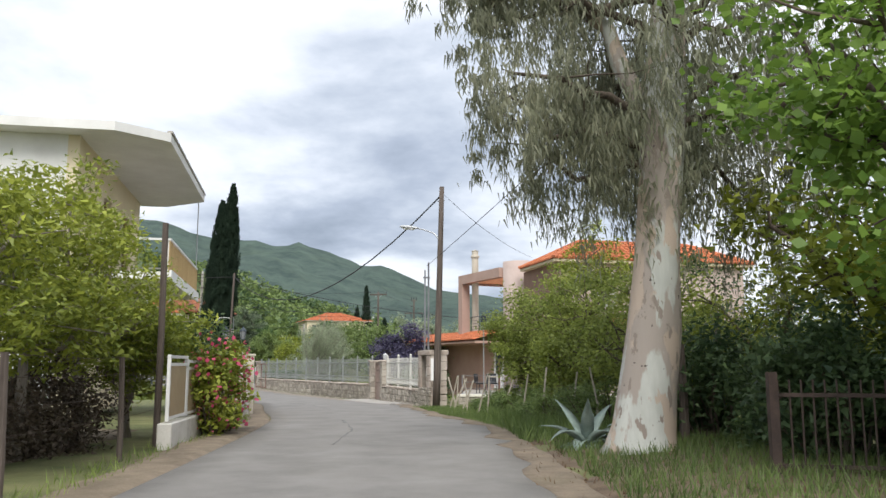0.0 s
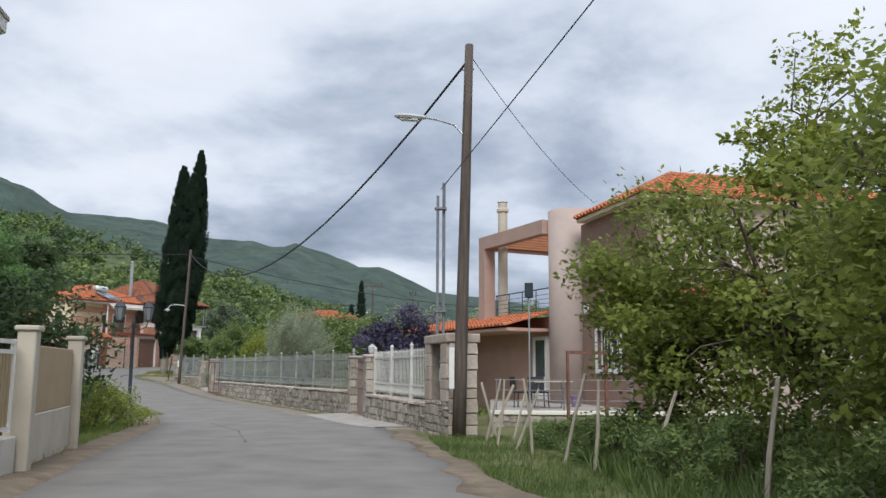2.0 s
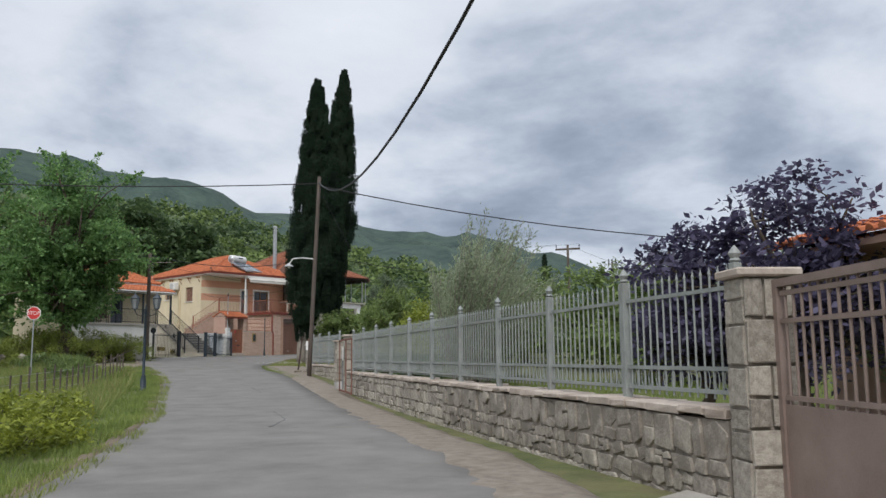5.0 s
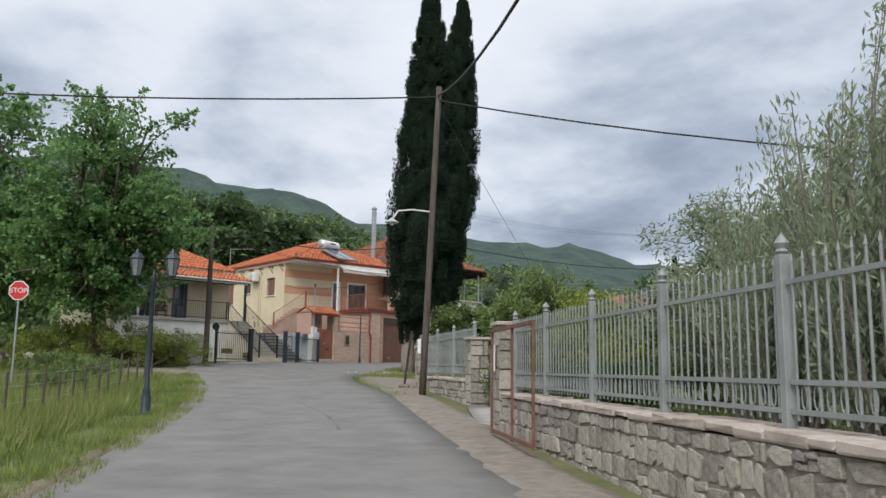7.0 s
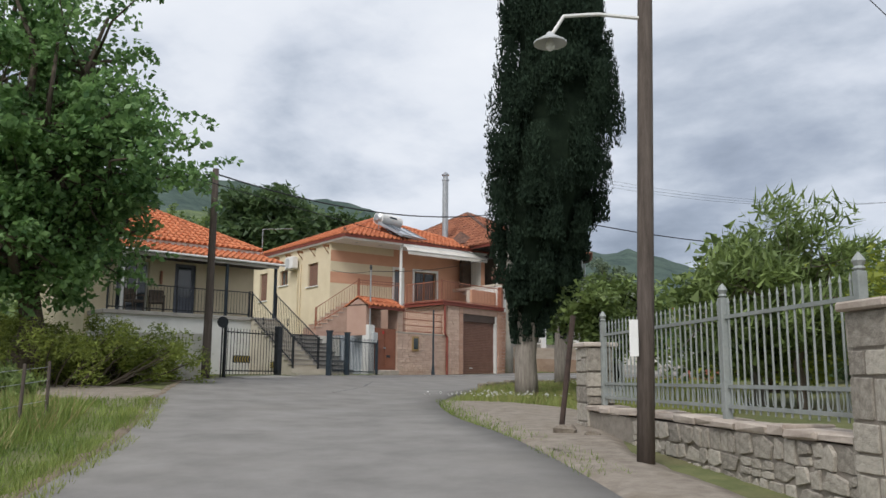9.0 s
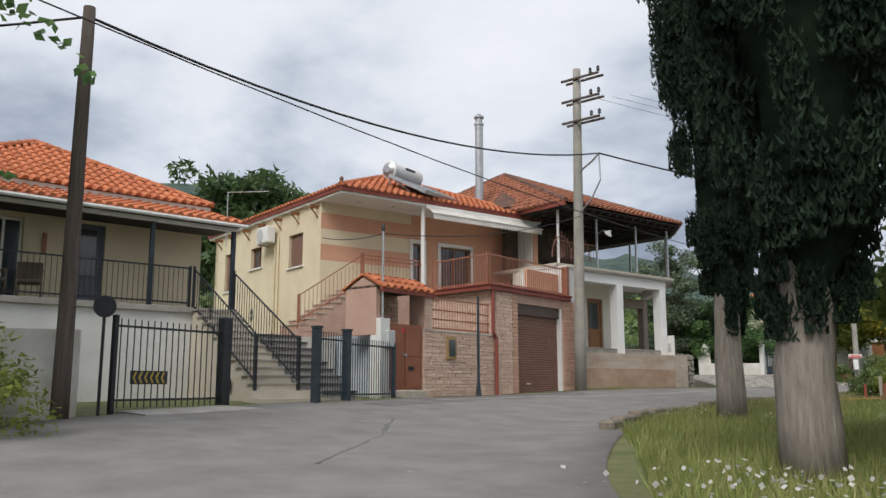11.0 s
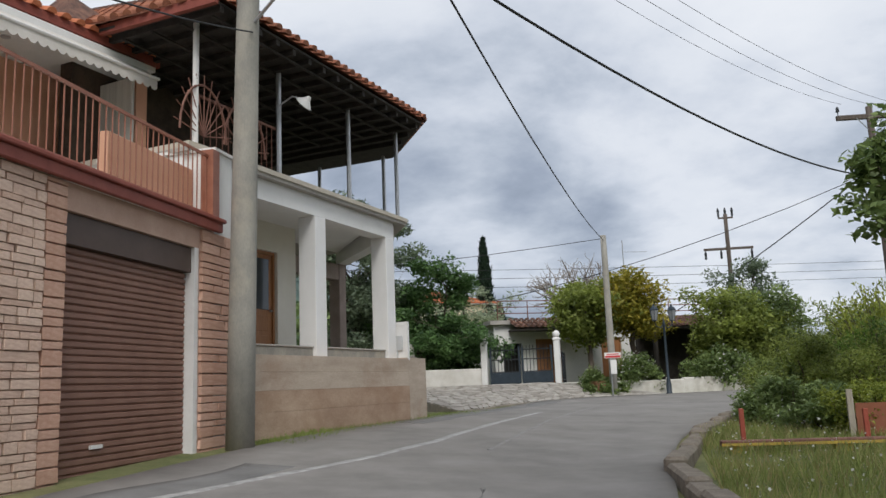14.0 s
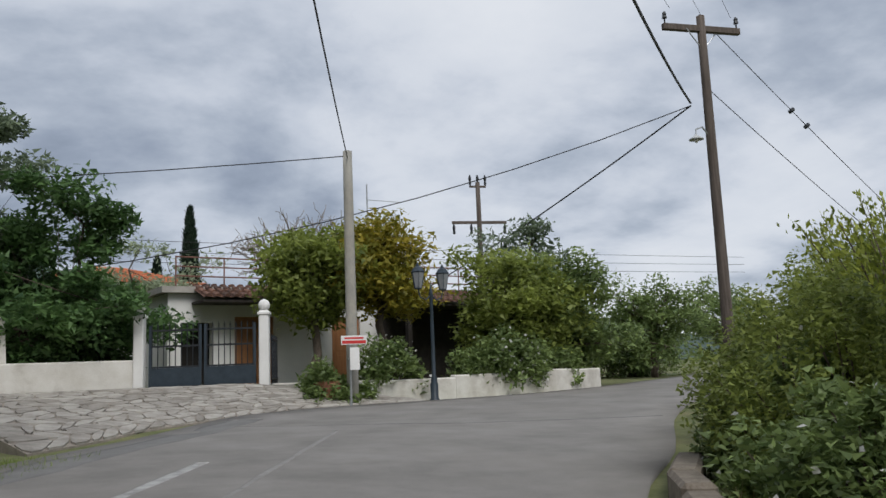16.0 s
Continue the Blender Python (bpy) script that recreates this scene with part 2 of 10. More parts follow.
red_trim = surface("dark_red_paint", (0.21, 0.05, 0.035), (0.29, 0.08, 0.055), 4, 0.6, 0.1, 50)
garage_mat = surface("brown_shutter_paint", (0.20, 0.105, 0.075), (0.27, 0.15, 0.11), 3, 0.55, 0.1, 40)
gate_brown = surface("red_brown_steel", (0.24, 0.085, 0.045), (0.31, 0.12, 0.07), 3, 0.5, 0.1, 40)
tan_panel = surface("tan_sheet_metal", (0.36, 0.27, 0.16), (0.44, 0.34, 0.21), 2, 0.6, 0.1, 40)
reed = surface("dry_reed_screen", (0.40, 0.27, 0.12), (0.62, 0.46, 0.24), 4, 0.9, 0.5, 60, stretch=(14, 14, 0.4), island=0.4)
dark_glass = glass_pane("window_glass")
# near-black colour of the boxes that stand in for shade inside rooms
room_shade = surface("painted_room_shade", (0.012, 0.011, 0.010), (0.03, 0.027, 0.024), 2, 0.9, 0.0)
white_paint = surface("white_gloss_paint", (0.70, 0.69, 0.66), (0.80, 0.79, 0.77), 3, 0.45, 0.05, 40)
plastic_grey = surface("grey_plastic", (0.42, 0.43, 0.43), (0.52, 0.53, 0.53), 3, 0.5, 0.05, 40)
cable_mat = surface("black_cable", (0.012, 0.012, 0.013), (0.03, 0.03, 0.032), 8, 0.6, 0.0)


def peeling_bark(name):
    """Smooth grey-green bark with crisp-edged patches where plates have peeled to tan and brown."""
    m = bpy.data.materials.new(name)
    m.use_nodes = True
    n, l = m.node_tree.nodes, m.node_tree.links
    b = n["Principled BSDF"]
    b.inputs["Roughness"].default_value, b.inputs["Specular IOR Level"].default_value = 0.8, 0.25
    tc = n.new("ShaderNodeTexCoord")
    col, relief = None, None
    for scale, stretch, seed, lo, hi, tone in (
            (7.0, (1, 1, 0.25), 0.0, 0.35, 0.7, (0.50, 0.505, 0.46)),
            (1.5, (1.3, 1.3, 0.36), 3.0, 0.495, 0.52, (0.335, 0.29, 0.25)),
            (2.6, (1.2, 1.2, 0.45), 9.0, 0.535, 0.565, (0.43, 0.35, 0.28)),
            (5.5, (1.2, 1.2, 0.5), 15.0, 0.59, 0.61, (0.25, 0.21, 0.175)),
            (9.0, (1.0, 1.0, 0.8), 21.0, 0.685, 0.70, (0.07, 0.055, 0.045))):
        mp = n.new("ShaderNodeMapping")
        mp.inputs["Scale"].default_value, mp.inputs["Location"].default_value = stretch, (seed, seed, seed)
        l.new(tc.outputs["Object"], mp.inputs["Vector"])
        ns = n.new("ShaderNodeTexNoise")
        ns.inputs["Scale"].default_value, ns.inputs["Detail"].default_value, ns.inputs["Roughness"].default_value = scale, 5, 0.55
        l.new(mp.outputs[0], ns.inputs["Vector"])
        rg = n.new("ShaderNodeMapRange")
        rg.inputs["From Min"].default_value, rg.inputs["From Max"].default_value = lo, hi
        l.new(ns.outputs["Fac"], rg.inputs["Value"])
        mx = n.new("ShaderNodeMix")
        mx.data_type = "RGBA"
        l.new(rg.outputs[0], mx.inputs["Factor"])
        mx.inputs["B"].default_value = (*tone, 1)
        if col is None:
            mx.inputs["A"].default_value = (0.40, 0.405, 0.365, 1)
        else:
            l.new(col, mx.inputs["A"])
        col = mx.outputs["Result"]
        add = n.new("ShaderNodeMath")
        add.operation = "SUBTRACT"
        if relief is None:
            add.inputs[0].default_value = 1.0
        else:
            l.new(relief, add.inputs[0])
        l.new(rg.outputs[0], add.inputs[1])
        relief = add.outputs[0]
    l.new(col, b.inputs["Base Color"])
    bp = n.new("ShaderNodeBump")
    bp.inputs["Strength"].default_value, bp.inputs["Distance"].default_value = 0.35, 0.012
    l.new(relief, bp.inputs["Height"])
    l.new(bp.outputs[0], b.inputs["Normal"])
    MATS[name] = m
    return m


bark_pale = peeling_bark("eucalyptus_bark")
bark_brown = surface("brown_bark", (0.06, 0.045, 0.034), (0.17, 0.135, 0.105), 6, 0.95, 0.8, 40, stretch=(3, 3, 0.6), bump_dist=0.03)
bark_grey = surface("grey_bark", (0.17, 0.145, 0.12), (0.33, 0.29, 0.25), 6, 0.95, 0.8, 40, stretch=(4, 4, 0.5), bump_dist=0.03)
leaf_citrus = leafy("citrus_leaves", (0.105, 0.14, 0.035), (0.40, 0.46, 0.105), through_light=0.5)
leaf_lime = leafy("yellow_green_leaves", (0.11, 0.15, 0.025), (0.42, 0.46, 0.07))
leaf_mulberry = leafy("mulberry_leaves", (0.075, 0.16, 0.06), (0.30, 0.47, 0.165), through_light=0.5)
leaf_bright = leafy("fresh_green_leaves", (0.09, 0.17, 0.03), (0.30, 0.45, 0.085), through_light=0.45)
leaf_euc = leafy("eucalyptus_leaves", (0.14, 0.155, 0.10), (0.42, 0.42, 0.29), through_light=0.55)
leaf_olive = leafy("olive_leaves", (0.17, 0.21, 0.125), (0.48, 0.54, 0.36), through_light=0.5)
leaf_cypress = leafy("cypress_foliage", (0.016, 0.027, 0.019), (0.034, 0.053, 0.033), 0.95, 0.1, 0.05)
leaf_dark = leafy("dark_green_leaves", (0.04, 0.075, 0.035), (0.15, 0.22, 0.085))
leaf_deep = leafy("deep_green_leaves", (0.04, 0.085, 0.03), (0.15, 0.26, 0.08))
leaf_mid = leafy("mid_green_leaves", (0.09, 0.135, 0.048), (0.29, 0.375, 0.12))
leaf_yellow = leafy("yellowing_leaves", (0.130, 0.156, 0.023), (0.494, 0.390, 0.052))
leaf_purple = leafy("purple_plum_leaves", (0.048, 0.043, 0.078), (0.165, 0.148, 0.245))
leaf_pink = leafy("pink_bracts", (0.550, 0.050, 0.130), (0.750, 0.160, 0.280))
leaf_white = leafy("white_petals", (0.600, 0.580, 0.550), (0.800, 0.800, 0.760))
leaf_agave = surface("grey_green_agave", (0.14, 0.19, 0.16), (0.30, 0.37, 0.33), 4, 0.6, 0.1, 30)
grass_blade = leafy("grass_blades", (0.11, 0.17, 0.035), (0.33, 0.40, 0.11))
straw_blade = leafy("dry_grass_blades", (0.24, 0.21, 0.08), (0.48, 0.42, 0.20))
# a little distance haze is mixed into the hills' base colour as blue
hill_mat = surface("hazed_wooded_hillside", (0.024, 0.046, 0.040), (0.080, 0.118, 0.092), 0.030, 1.0, 0.8, 0.16, stain=0.35, stain_col=(0.10, 0.13, 0.085), bump_dist=6.0)
solar_glass = glass_pane("solar_collector_glass", (0.10, 0.13, 0.17))
sign_red = surface("red_sign_paint", (0.50, 0.03, 0.03), (0.60, 0.05, 0.045), 3, 0.5, 0)
yellow_paint = surface("faded_yellow_paint", (0.42, 0.30, 0.05), (0.58, 0.42, 0.08), 5, 0.7, 0.2, 50, stain=0.5, stain_col=(0.22, 0.16, 0.08))
terracotta = surface("terracotta_pot_clay", (0.34, 0.15, 0.09), (0.46, 0.22, 0.14), 5, 0.85, 0.2)

iron_dark = surface("dark_rusted_iron", (0.035, 0.024, 0.02), (0.09, 0.06, 0.048), 6, 0.8, 0.4, 60)
gravel = surface("tan_gravel", (0.18, 0.15, 0.12), (0.32, 0.277, 0.228), 5, 0.95, 0.7, 45, stain=0.5, stain_col=(0.15, 0.12, 0.075))
road_paint = surface("worn_white_road_paint", (0.22, 0.215, 0.205), (0.46, 0.455, 0.44), 7, 0.85, 0.2, 60, stain=0.6, stain_col=(0.22, 0.215, 0.205))
patch_mat = surface("dark_asphalt_patch", (0.13, 0.127, 0.122), (0.20, 0.195, 0.187), 2, 0.9, 0.35, 90)
flagstone = surface("pale_flagstone", (0.21, 0.19, 0.165), (0.41, 0.385, 0.345), 4, 0.85, 0.3, 40, each=0.7, stain=0.3, stain_col=(0.3, 0.26, 0.21))
kerb_mat = surface("earthy_stone", (0.13, 0.105, 0.08), (0.28, 0.24, 0.195), 5, 0.95, 0.6, 40, stain=0.4, stain_col=(0.09, 0.08, 0.045))
inner_white = surface("cream_white_render", (0.70, 0.66, 0.57), (0.80, 0.77, 0.69), 1.0, 0.9, 0.12, 50, stain=0.15, stain_col=(0.6, 0.54, 0.44))
bright_white = surface("fresh_whitewash", (0.76, 0.75, 0.73), (0.84, 0.83, 0.81), 1.5, 0.9, 0.12, 50, stain=0.15, stain_col=(0.6, 0.57, 0.5))
beige_post = surface("beige_render", (0.46, 0.41, 0.33), (0.60, 0.55, 0.46), 1.5, 0.9, 0.2, 50, stain=0.4, stain_col=(0.36, 0.31, 0.24))
pergola_mat = surface("pinkish_mauve_render", (0.40, 0.275, 0.225), (0.48, 0.34, 0.285), 1.2, 0.9, 0.15, 50)
orchard_blade = leafy("weedy_grass_blades", (0.06, 0.10, 0.028), (0.21, 0.28, 0.085))
dull_steel = surface("dull_grey_steel", (0.15, 0.15, 0.16), (0.26, 0.26, 0.275), 5, 0.5, 0.1, 50)
hose_blue = surface("blue_garden_hose", (0.02, 0.07, 0.35), (0.04, 0.12, 0.5), 4, 0.4, 0)
door_orange = surface("varnished_orange_wood", (0.25, 0.105, 0.04), (0.40, 0.19, 0.08), 4, 0.5, 0.15, 40, stretch=(6, 6, 0.5))
mixed_blade = leafy("mixed_verge_blades", (0.14, 0.18, 0.045), (0.37, 0.41, 0.13))
gate_mauve = surface("mauve_brown_gate_paint", (0.21, 0.155, 0.13), (0.30, 0.225, 0.195), 3, 0.5, 0.1)

# ---- geometry helpers ----


class Geo:
    """Vertices and faces gathered for one mesh."""

    def __init__(self):
        self.v, self.f, self.smooth = [], [], False

    def add(self, verts, faces, m=None):
        k = len(self.v)
        self.v.extend([tuple(m @ Vector(p)) for p in verts] if m is not None else [tuple(p) for p in verts])
        self.f.extend([tuple(k + i for i in f) for f in faces])
        return self

    def box(self, x0, x1, y0, y1, z0, z1, m=None, bevel=0.0):
        if not bevel:
            return self.add([(x0, y0, z0), (x1, y0, z0), (x1, y1, z0), (x0, y1, z0), (x0, y0, z1), (x1, y0, z1), (x1, y1, z1), (x0, y1, z1)],
                            [(3, 2, 1, 0), (4, 5, 6, 7), (0, 1, 5, 4), (1, 2, 6, 5), (2, 3, 7, 6), (3, 0, 4, 7)], m)
        b = bevel
        ring = lambda i, z: [(x0 + i, y0 + b, z), (x0 + b, y0 + i, z), (x1 - b, y0 + i, z), (x1 - i, y0 + b, z), (x1 - i, y1 - b, z), (x1 - b, y1 - i, z), (x0 + b, y1 - i, z), (x0 + i, y1 - b, z)]
        v = [(x0 + b, y0 + b, z0), (x1 - b, y0 + b, z0), (x1 - b, y1 - b, z0), (x0 + b, y1 - b, z0)]
        v += ring(0, z0 + b) + ring(0, z1 - b)
        v += [(x0 + b, y0 + b, z1), (x1 - b, y0 + b, z1), (x1 - b, y1 - b, z1), (x0 + b, y1 - b, z1)]
        f = [(3, 2, 1, 0), (20, 21, 22, 23)]
        f += [(4 + i, 4 + (i + 1) % 8, 12 + (i + 1) % 8, 12 + i) for i in range(8)]
        for c in range(4):
            a, d = 4 + 2 * c, 4 + (2 * c + 1)
            nx = 4 + (2 * c + 2) % 8
            f += [(c, d, a), (c, (c + 1) % 4, nx, d)]
            a, d, nx = a + 8, d + 8, nx + 8
            f += [(20 + c, a, d), (20 + c, d, nx, 20 + (c + 1) % 4)]
        return self.add(v, f, m)

    def prism(self, poly, z0, z1, m=None):
        n = len(poly)
        v = [(x, y, z0) for x, y in poly] + [(x, y, z1) for x, y in poly]
        f = [tuple(range(n - 1, -1, -1)), tuple(range(n, 2 * n))] + [(i, (i + 1) % n, n + (i + 1) % n, n + i) for i in range(n)]
        return self.add(v, f, m)

    def side(self, poly, y0, y1, m=None):
        """A prism whose outline lies in x and z."""
        n = len(poly)
        v = [(x, y0, z) for x, z in poly] + [(x, y1, z) for x, z in poly]
        f = [tuple(range(n)), tuple(range(2 * n - 1, n - 1, -1))] + [(i, n + i, n + (i + 1) % n, (i + 1) % n) for i in range(n)]
        return self.add(v, f, m)

    def tube(self, pts, radii, n=8, m=None, caps=True):
        pts = [Vector(p) for p in pts]
        if not hasattr(radii, "__len__"):
            radii = [radii] * len(pts)
        v, f = [], []
        ref = None
        for i, p in enumerate(pts):
            d = (pts[min(i + 1, len(pts) - 1)] - pts[max(i - 1, 0)]).normalized()
            if ref is None:
                ref = Vector((1, 0, 0)) if abs(d.x) < 0.8 else Vector((0, 1, 0))
            a = (ref - d * ref.dot(d)).normalized()
            ref = a
            c = d.cross(a)
            for k in range(n):
                w = 2 * math.pi * k / n
                v.append(p + (a * math.cos(w) + c * math.sin(w)) * radii[i])
        for i in range(len(pts) - 1):
            f += [(i * n + k, i * n + (k + 1) % n, (i + 1) * n + (k + 1) % n, (i + 1) * n + k) for k in range(n)]
        if caps:
            f += [tuple(range(n - 1, -1, -1)), tuple((len(pts) - 1) * n + k for k in range(n))]
        return self.add(v, f, m)

    def lathe(self, profile, n=16, m=None):
        """profile: (radius, height) from the bottom up."""
        v = [(r * math.cos(2 * math.pi * k / n), r * math.sin(2 * math.pi * k / n), z) for r, z in profile for k in range(n)]
        f = [(i * n + k, i * n + (k + 1) % n, (i + 1) * n + (k + 1) % n, (i + 1) * n + k) for i in range(len(profile) - 1) for k in range(n)]
        f += [tuple(range(n - 1, -1, -1)), tuple((len(profile) - 1) * n + k for k in range(n))]
        return self.add(v, f, m)

    def roughen(self, amount, seed):
        """Moves each vertex a little, as hewn stone has it."""
        rng = np.random.default_rng(seed)
        self.v = [tuple(np.asarray(p) + rng.uniform(-amount, amount, 3)) for p in self.v]
        return self

    def mesh(self, name):
        me = bpy.data.meshes.new(name)
        me.from_pydata(self.v, [], self.f)
        if self.smooth:
            me.polygons.foreach_set("use_smooth", [True] * len(me.polygons))
        me.update()
        return me


def part(name, geo, mat, parent=None, label="", m=None):
    """Links a Geo (or a mesh) as one object, under a thing if one is given."""
    me = geo.mesh(name) if isinstance(geo, Geo) else geo
    if not me.materials:
        me.materials.append(mat)
    ob = new(name, me)
    if parent is not None:
        ob.parent = parent
    if m is not None:
        ob.matrix_basis = m
    if label:
        ob["label"] = label
    return ob


def thing(name, m, label, category, group="", kind=""):
    """An empty at a thing's base, which its parts hang under."""
    ob = new(name)
    ob.empty_display_size = 0.2
    ob.matrix_basis = m
    return tagged(ob, label, category, group, kind)


def local(x, y, z, along):
    """A frame whose x runs along a direction in the plan, y to its left."""
    return pose(x, y, z, 0, 0, math.degrees(math.atan2(along[1], along[0])))


def quads(name, v4, mat, parent=None, label=""):
    """A mesh of loose four-cornered leaves from an array (n, 4, 3)."""
    n = len(v4)
    me = bpy.data.meshes.new(name)
    me.vertices.add(n * 4)
    me.vertices.foreach_set("co", np.asarray(v4, dtype=np.float32).ravel())
    me.loops.add(n * 4)
    me.loops.foreach_set("vertex_index", np.arange(n * 4, dtype=np.int32))
    me.polygons.add(n)
    me.polygons.foreach_set("loop_start", np.arange(0, n * 4, 4, dtype=np.int32))
    me.polygons.foreach_set("loop_total", np.full(n, 4, dtype=np.int32))
    me.update(calc_edges=True)
    return part(name, me, mat, parent, label)


def blades(name, v4, mat, parent=None):
    """A mesh of loose three-cornered grass blades from leaves (n, 4, 3)."""
    half = (v4[:, 1] - v4[:, 3]) / 2
    v3 = np.stack([v4[:, 0] - half, v4[:, 0] + half, v4[:, 2]], axis=1)
    n = len(v3)
    me = bpy.data.meshes.new(name)
    me.vertices.add(n * 3)
    me.vertices.foreach_set("co", np.asarray(v3, dtype=np.float32).ravel())
    me.loops.add(n * 3)
    me.loops.foreach_set("vertex_index", np.arange(n * 3, dtype=np.int32))
    me.polygons.add(n)
    me.polygons.foreach_set("loop_start", np.arange(0, n * 3, 3, dtype=np.int32))
    me.polygons.foreach_set("loop_total", np.full(n, 3, dtype=np.int32))
    me.update(calc_edges=True)
    return part(name, me, mat, parent)


def leaf_quads(rng, centres, length, width, aim=None, spread=1.0):
    """Diamond leaves at the centres. aim: the way that they point, with the spread about it."""
    n = len(centres)
    d = rng.normal(size=(n, 3))
    if aim is None:
        d[:, 2] *= 0.6
    d /= np.linalg.norm(d, axis=1, keepdims=True) + 1e-9
    if aim is not None:
        d = np.asarray(aim)[None, :] + d * spread
        d /= np.linalg.norm(d, axis=1, keepdims=True) + 1e-9
    s = np.cross(d, rng.normal(size=(n, 3)) * 0.75 + np.array([0.0, 0.0, 1.0]))
    s /= np.linalg.norm(s, axis=1, keepdims=True) + 1e-9
    k = rng.uniform(0.65, 1.3, size=(n, 1))
    up = np.cross(s, d)
    a = centres
    b = centres + d * length * k * 0.45 + s * width * k * 0.5 + up * length * 0.06
    c = centres + d * length * k
    e = centres + d * length * k * 0.45 - s * width * k * 0.5 + up * length * 0.06
    return np.stack([a, b, c, e], axis=1)


# ---- the lie of the land ----
STATIONS = np.array([-400, -20, 0, 15, 23, 29.5, 37, 44.6, 50.5, 59, 65, 71.5, 79, 87, 92.4, 101, 110, 125, 600], dtype=float)
LEVELS = np.array([0.3, 0.3, 0.28, 0.22, 0.09, -0.04, -0.17, -0.25, -0.22, -0.06, 0.22, 0.5, 0.75, 0.9, 1.0, 1.2, 1.45, 1.5, 1.5])
WAY_Y = np.array([-40, 0, 14.7, 23, 29.5, 37, 44.6, 50.5, 59, 65, 71.5, 76.6, 82, 87, 92.4, 97, 101, 105, 110], dtype=float)
WAY_X = np.array([0.5, 0, -0.6, -1.8, -3.4, -6.2, -9.5, -12.4, -17.2, -20.6, -23.8, -25.2, -25.4, -24.9, -23.3, -21.0, -18.3, -14.6, -8.0])


def glide(x, xs, ys):
    """A smooth curve through stations."""
    x = np.asarray(x, dtype=float)
    d = np.gradient(ys, xs)
    i = np.clip(np.searchsorted(xs, x) - 1, 0, len(xs) - 2)
    h = xs[i + 1] - xs[i]
    t = np.clip((x - xs[i]) / h, 0, 1)
    return (ys[i] * (1 + 2 * t) * (1 - t) ** 2 + d[i] * h * t * (1 - t) ** 2 + ys[i + 1] * t * t * (3 - 2 * t) + d[i + 1] * h * t * t * (t - 1))


def lie(x, y):
    """Height of the ground: the street's profile, and its cross fall at the junction."""
    y = np.asarray(y, dtype=float)
    z = glide(y, STATIONS, LEVELS)
    left = np.clip(glide(np.clip(y, -40, 110), WAY_Y, WAY_X) - x, 0, 6)
    k = np.interp(y, [60, 75, 95, 105], [0, 0.06, 0.06, 0])
    mound = 0.18 * np.exp(-((np.asarray(x) - 3.6) / 1.7) ** 2 - ((y - 9.0) / 5.0) ** 2)
    return z + left * k + mound * np.clip((np.asarray(x) - 1.1) * 2, 0, 1)


def gz(x, y):
    return float(lie(x, y))


# ground: one sheet to the horizon
def ground_sheet():
    xs = np.concatenate([[-2500, -900, -400, -200, -120], np.arange(-80, 40.1, 1.0), [60, 120, 250, 600, 2500]])
    ys = np.concatenate([[-2500, -800, -300, -120, -60], np.arange(-30, 150.1, 1.0), [170, 200, 260, 400, 900, 2500]])
    gx, gy = np.meshgrid(xs, ys)
    z = lie(gx, gy) - 0.015
    v = np.stack([gx, gy, z], axis=-1).reshape(-1, 3)
    nx = len(xs)
    g = Geo()
    g.v = [tuple(p) for p in v]
    g.f = [(j * nx + i, j * nx + i + 1, (j + 1) * nx + i + 1, (j + 1) * nx + i) for j in range(len(ys) - 1) for i in range(nx - 1)]
    g.smooth = True
    return tagged(part("ground", g, grass_ground), "grassy earth verges and gardens with bare patches", "ground", kind="structure")


ground_sheet()


def ribbon(name, left, right, mat, lift, label, category, steps=4, across=5, kind="structure", sink=""):
    """A surface laid on the land between two lines of points in the plan, with a skirt at its sides."""
    def dense(line):
        line = [Vector((*p, 0)) for p in line]
        out = []
        for i in range(len(line) - 1):
            p0, p1, p2, p3 = line[max(i - 1, 0)], line[i], line[i + 1], line[min(i + 2, len(line) - 1)]
            for k in range(steps):
                t = k / steps
                out.append(0.5 * ((2 * p1) + (p2 - p0) * t + (2 * p0 - 5 * p1 + 4 * p2 - p3) * t * t + (3 * p1 - p0 - 3 * p2 + p3) * t ** 3))
        return out + [line[-1]]
    a, b = dense(left), dense(right)
    g = Geo()
    rows = []
    for i, (p, q) in enumerate(zip(a, b)):
        row = []
        for k in range(across + 1):
            w = k / across
            s = p.lerp(q, w)
            drop = ("l" in sink and k == 0) or ("r" in sink and k == across) or ("e" in sink and i in (0, len(a) - 1))
            row.append((s.x, s.y, gz(s.x, s.y) + (-0.03 if drop else lift)))
        row = [(row[0][0], row[0][1], row[0][2] - lift - 0.12)] + row + [(row[-1][0], row[-1][1], row[-1][2] - lift - 0.12)]
        rows.append(row)
    n = across + 3
    g.v = [p for r in rows for p in r]
    g.f = [(i * n + k, i * n + k + 1, (i + 1) * n + k + 1, (i + 1) * n + k) for i in range(len(rows) - 1) for k in range(n - 1)]
    last = (len(rows) - 1) * n
    g.f += [tuple(range(n)), tuple(last + k for k in range(n - 1, -1, -1))]
    g.smooth = steps > 1 and lift < 0.1
    return tagged(part(name, g, mat), label, category, kind=kind)


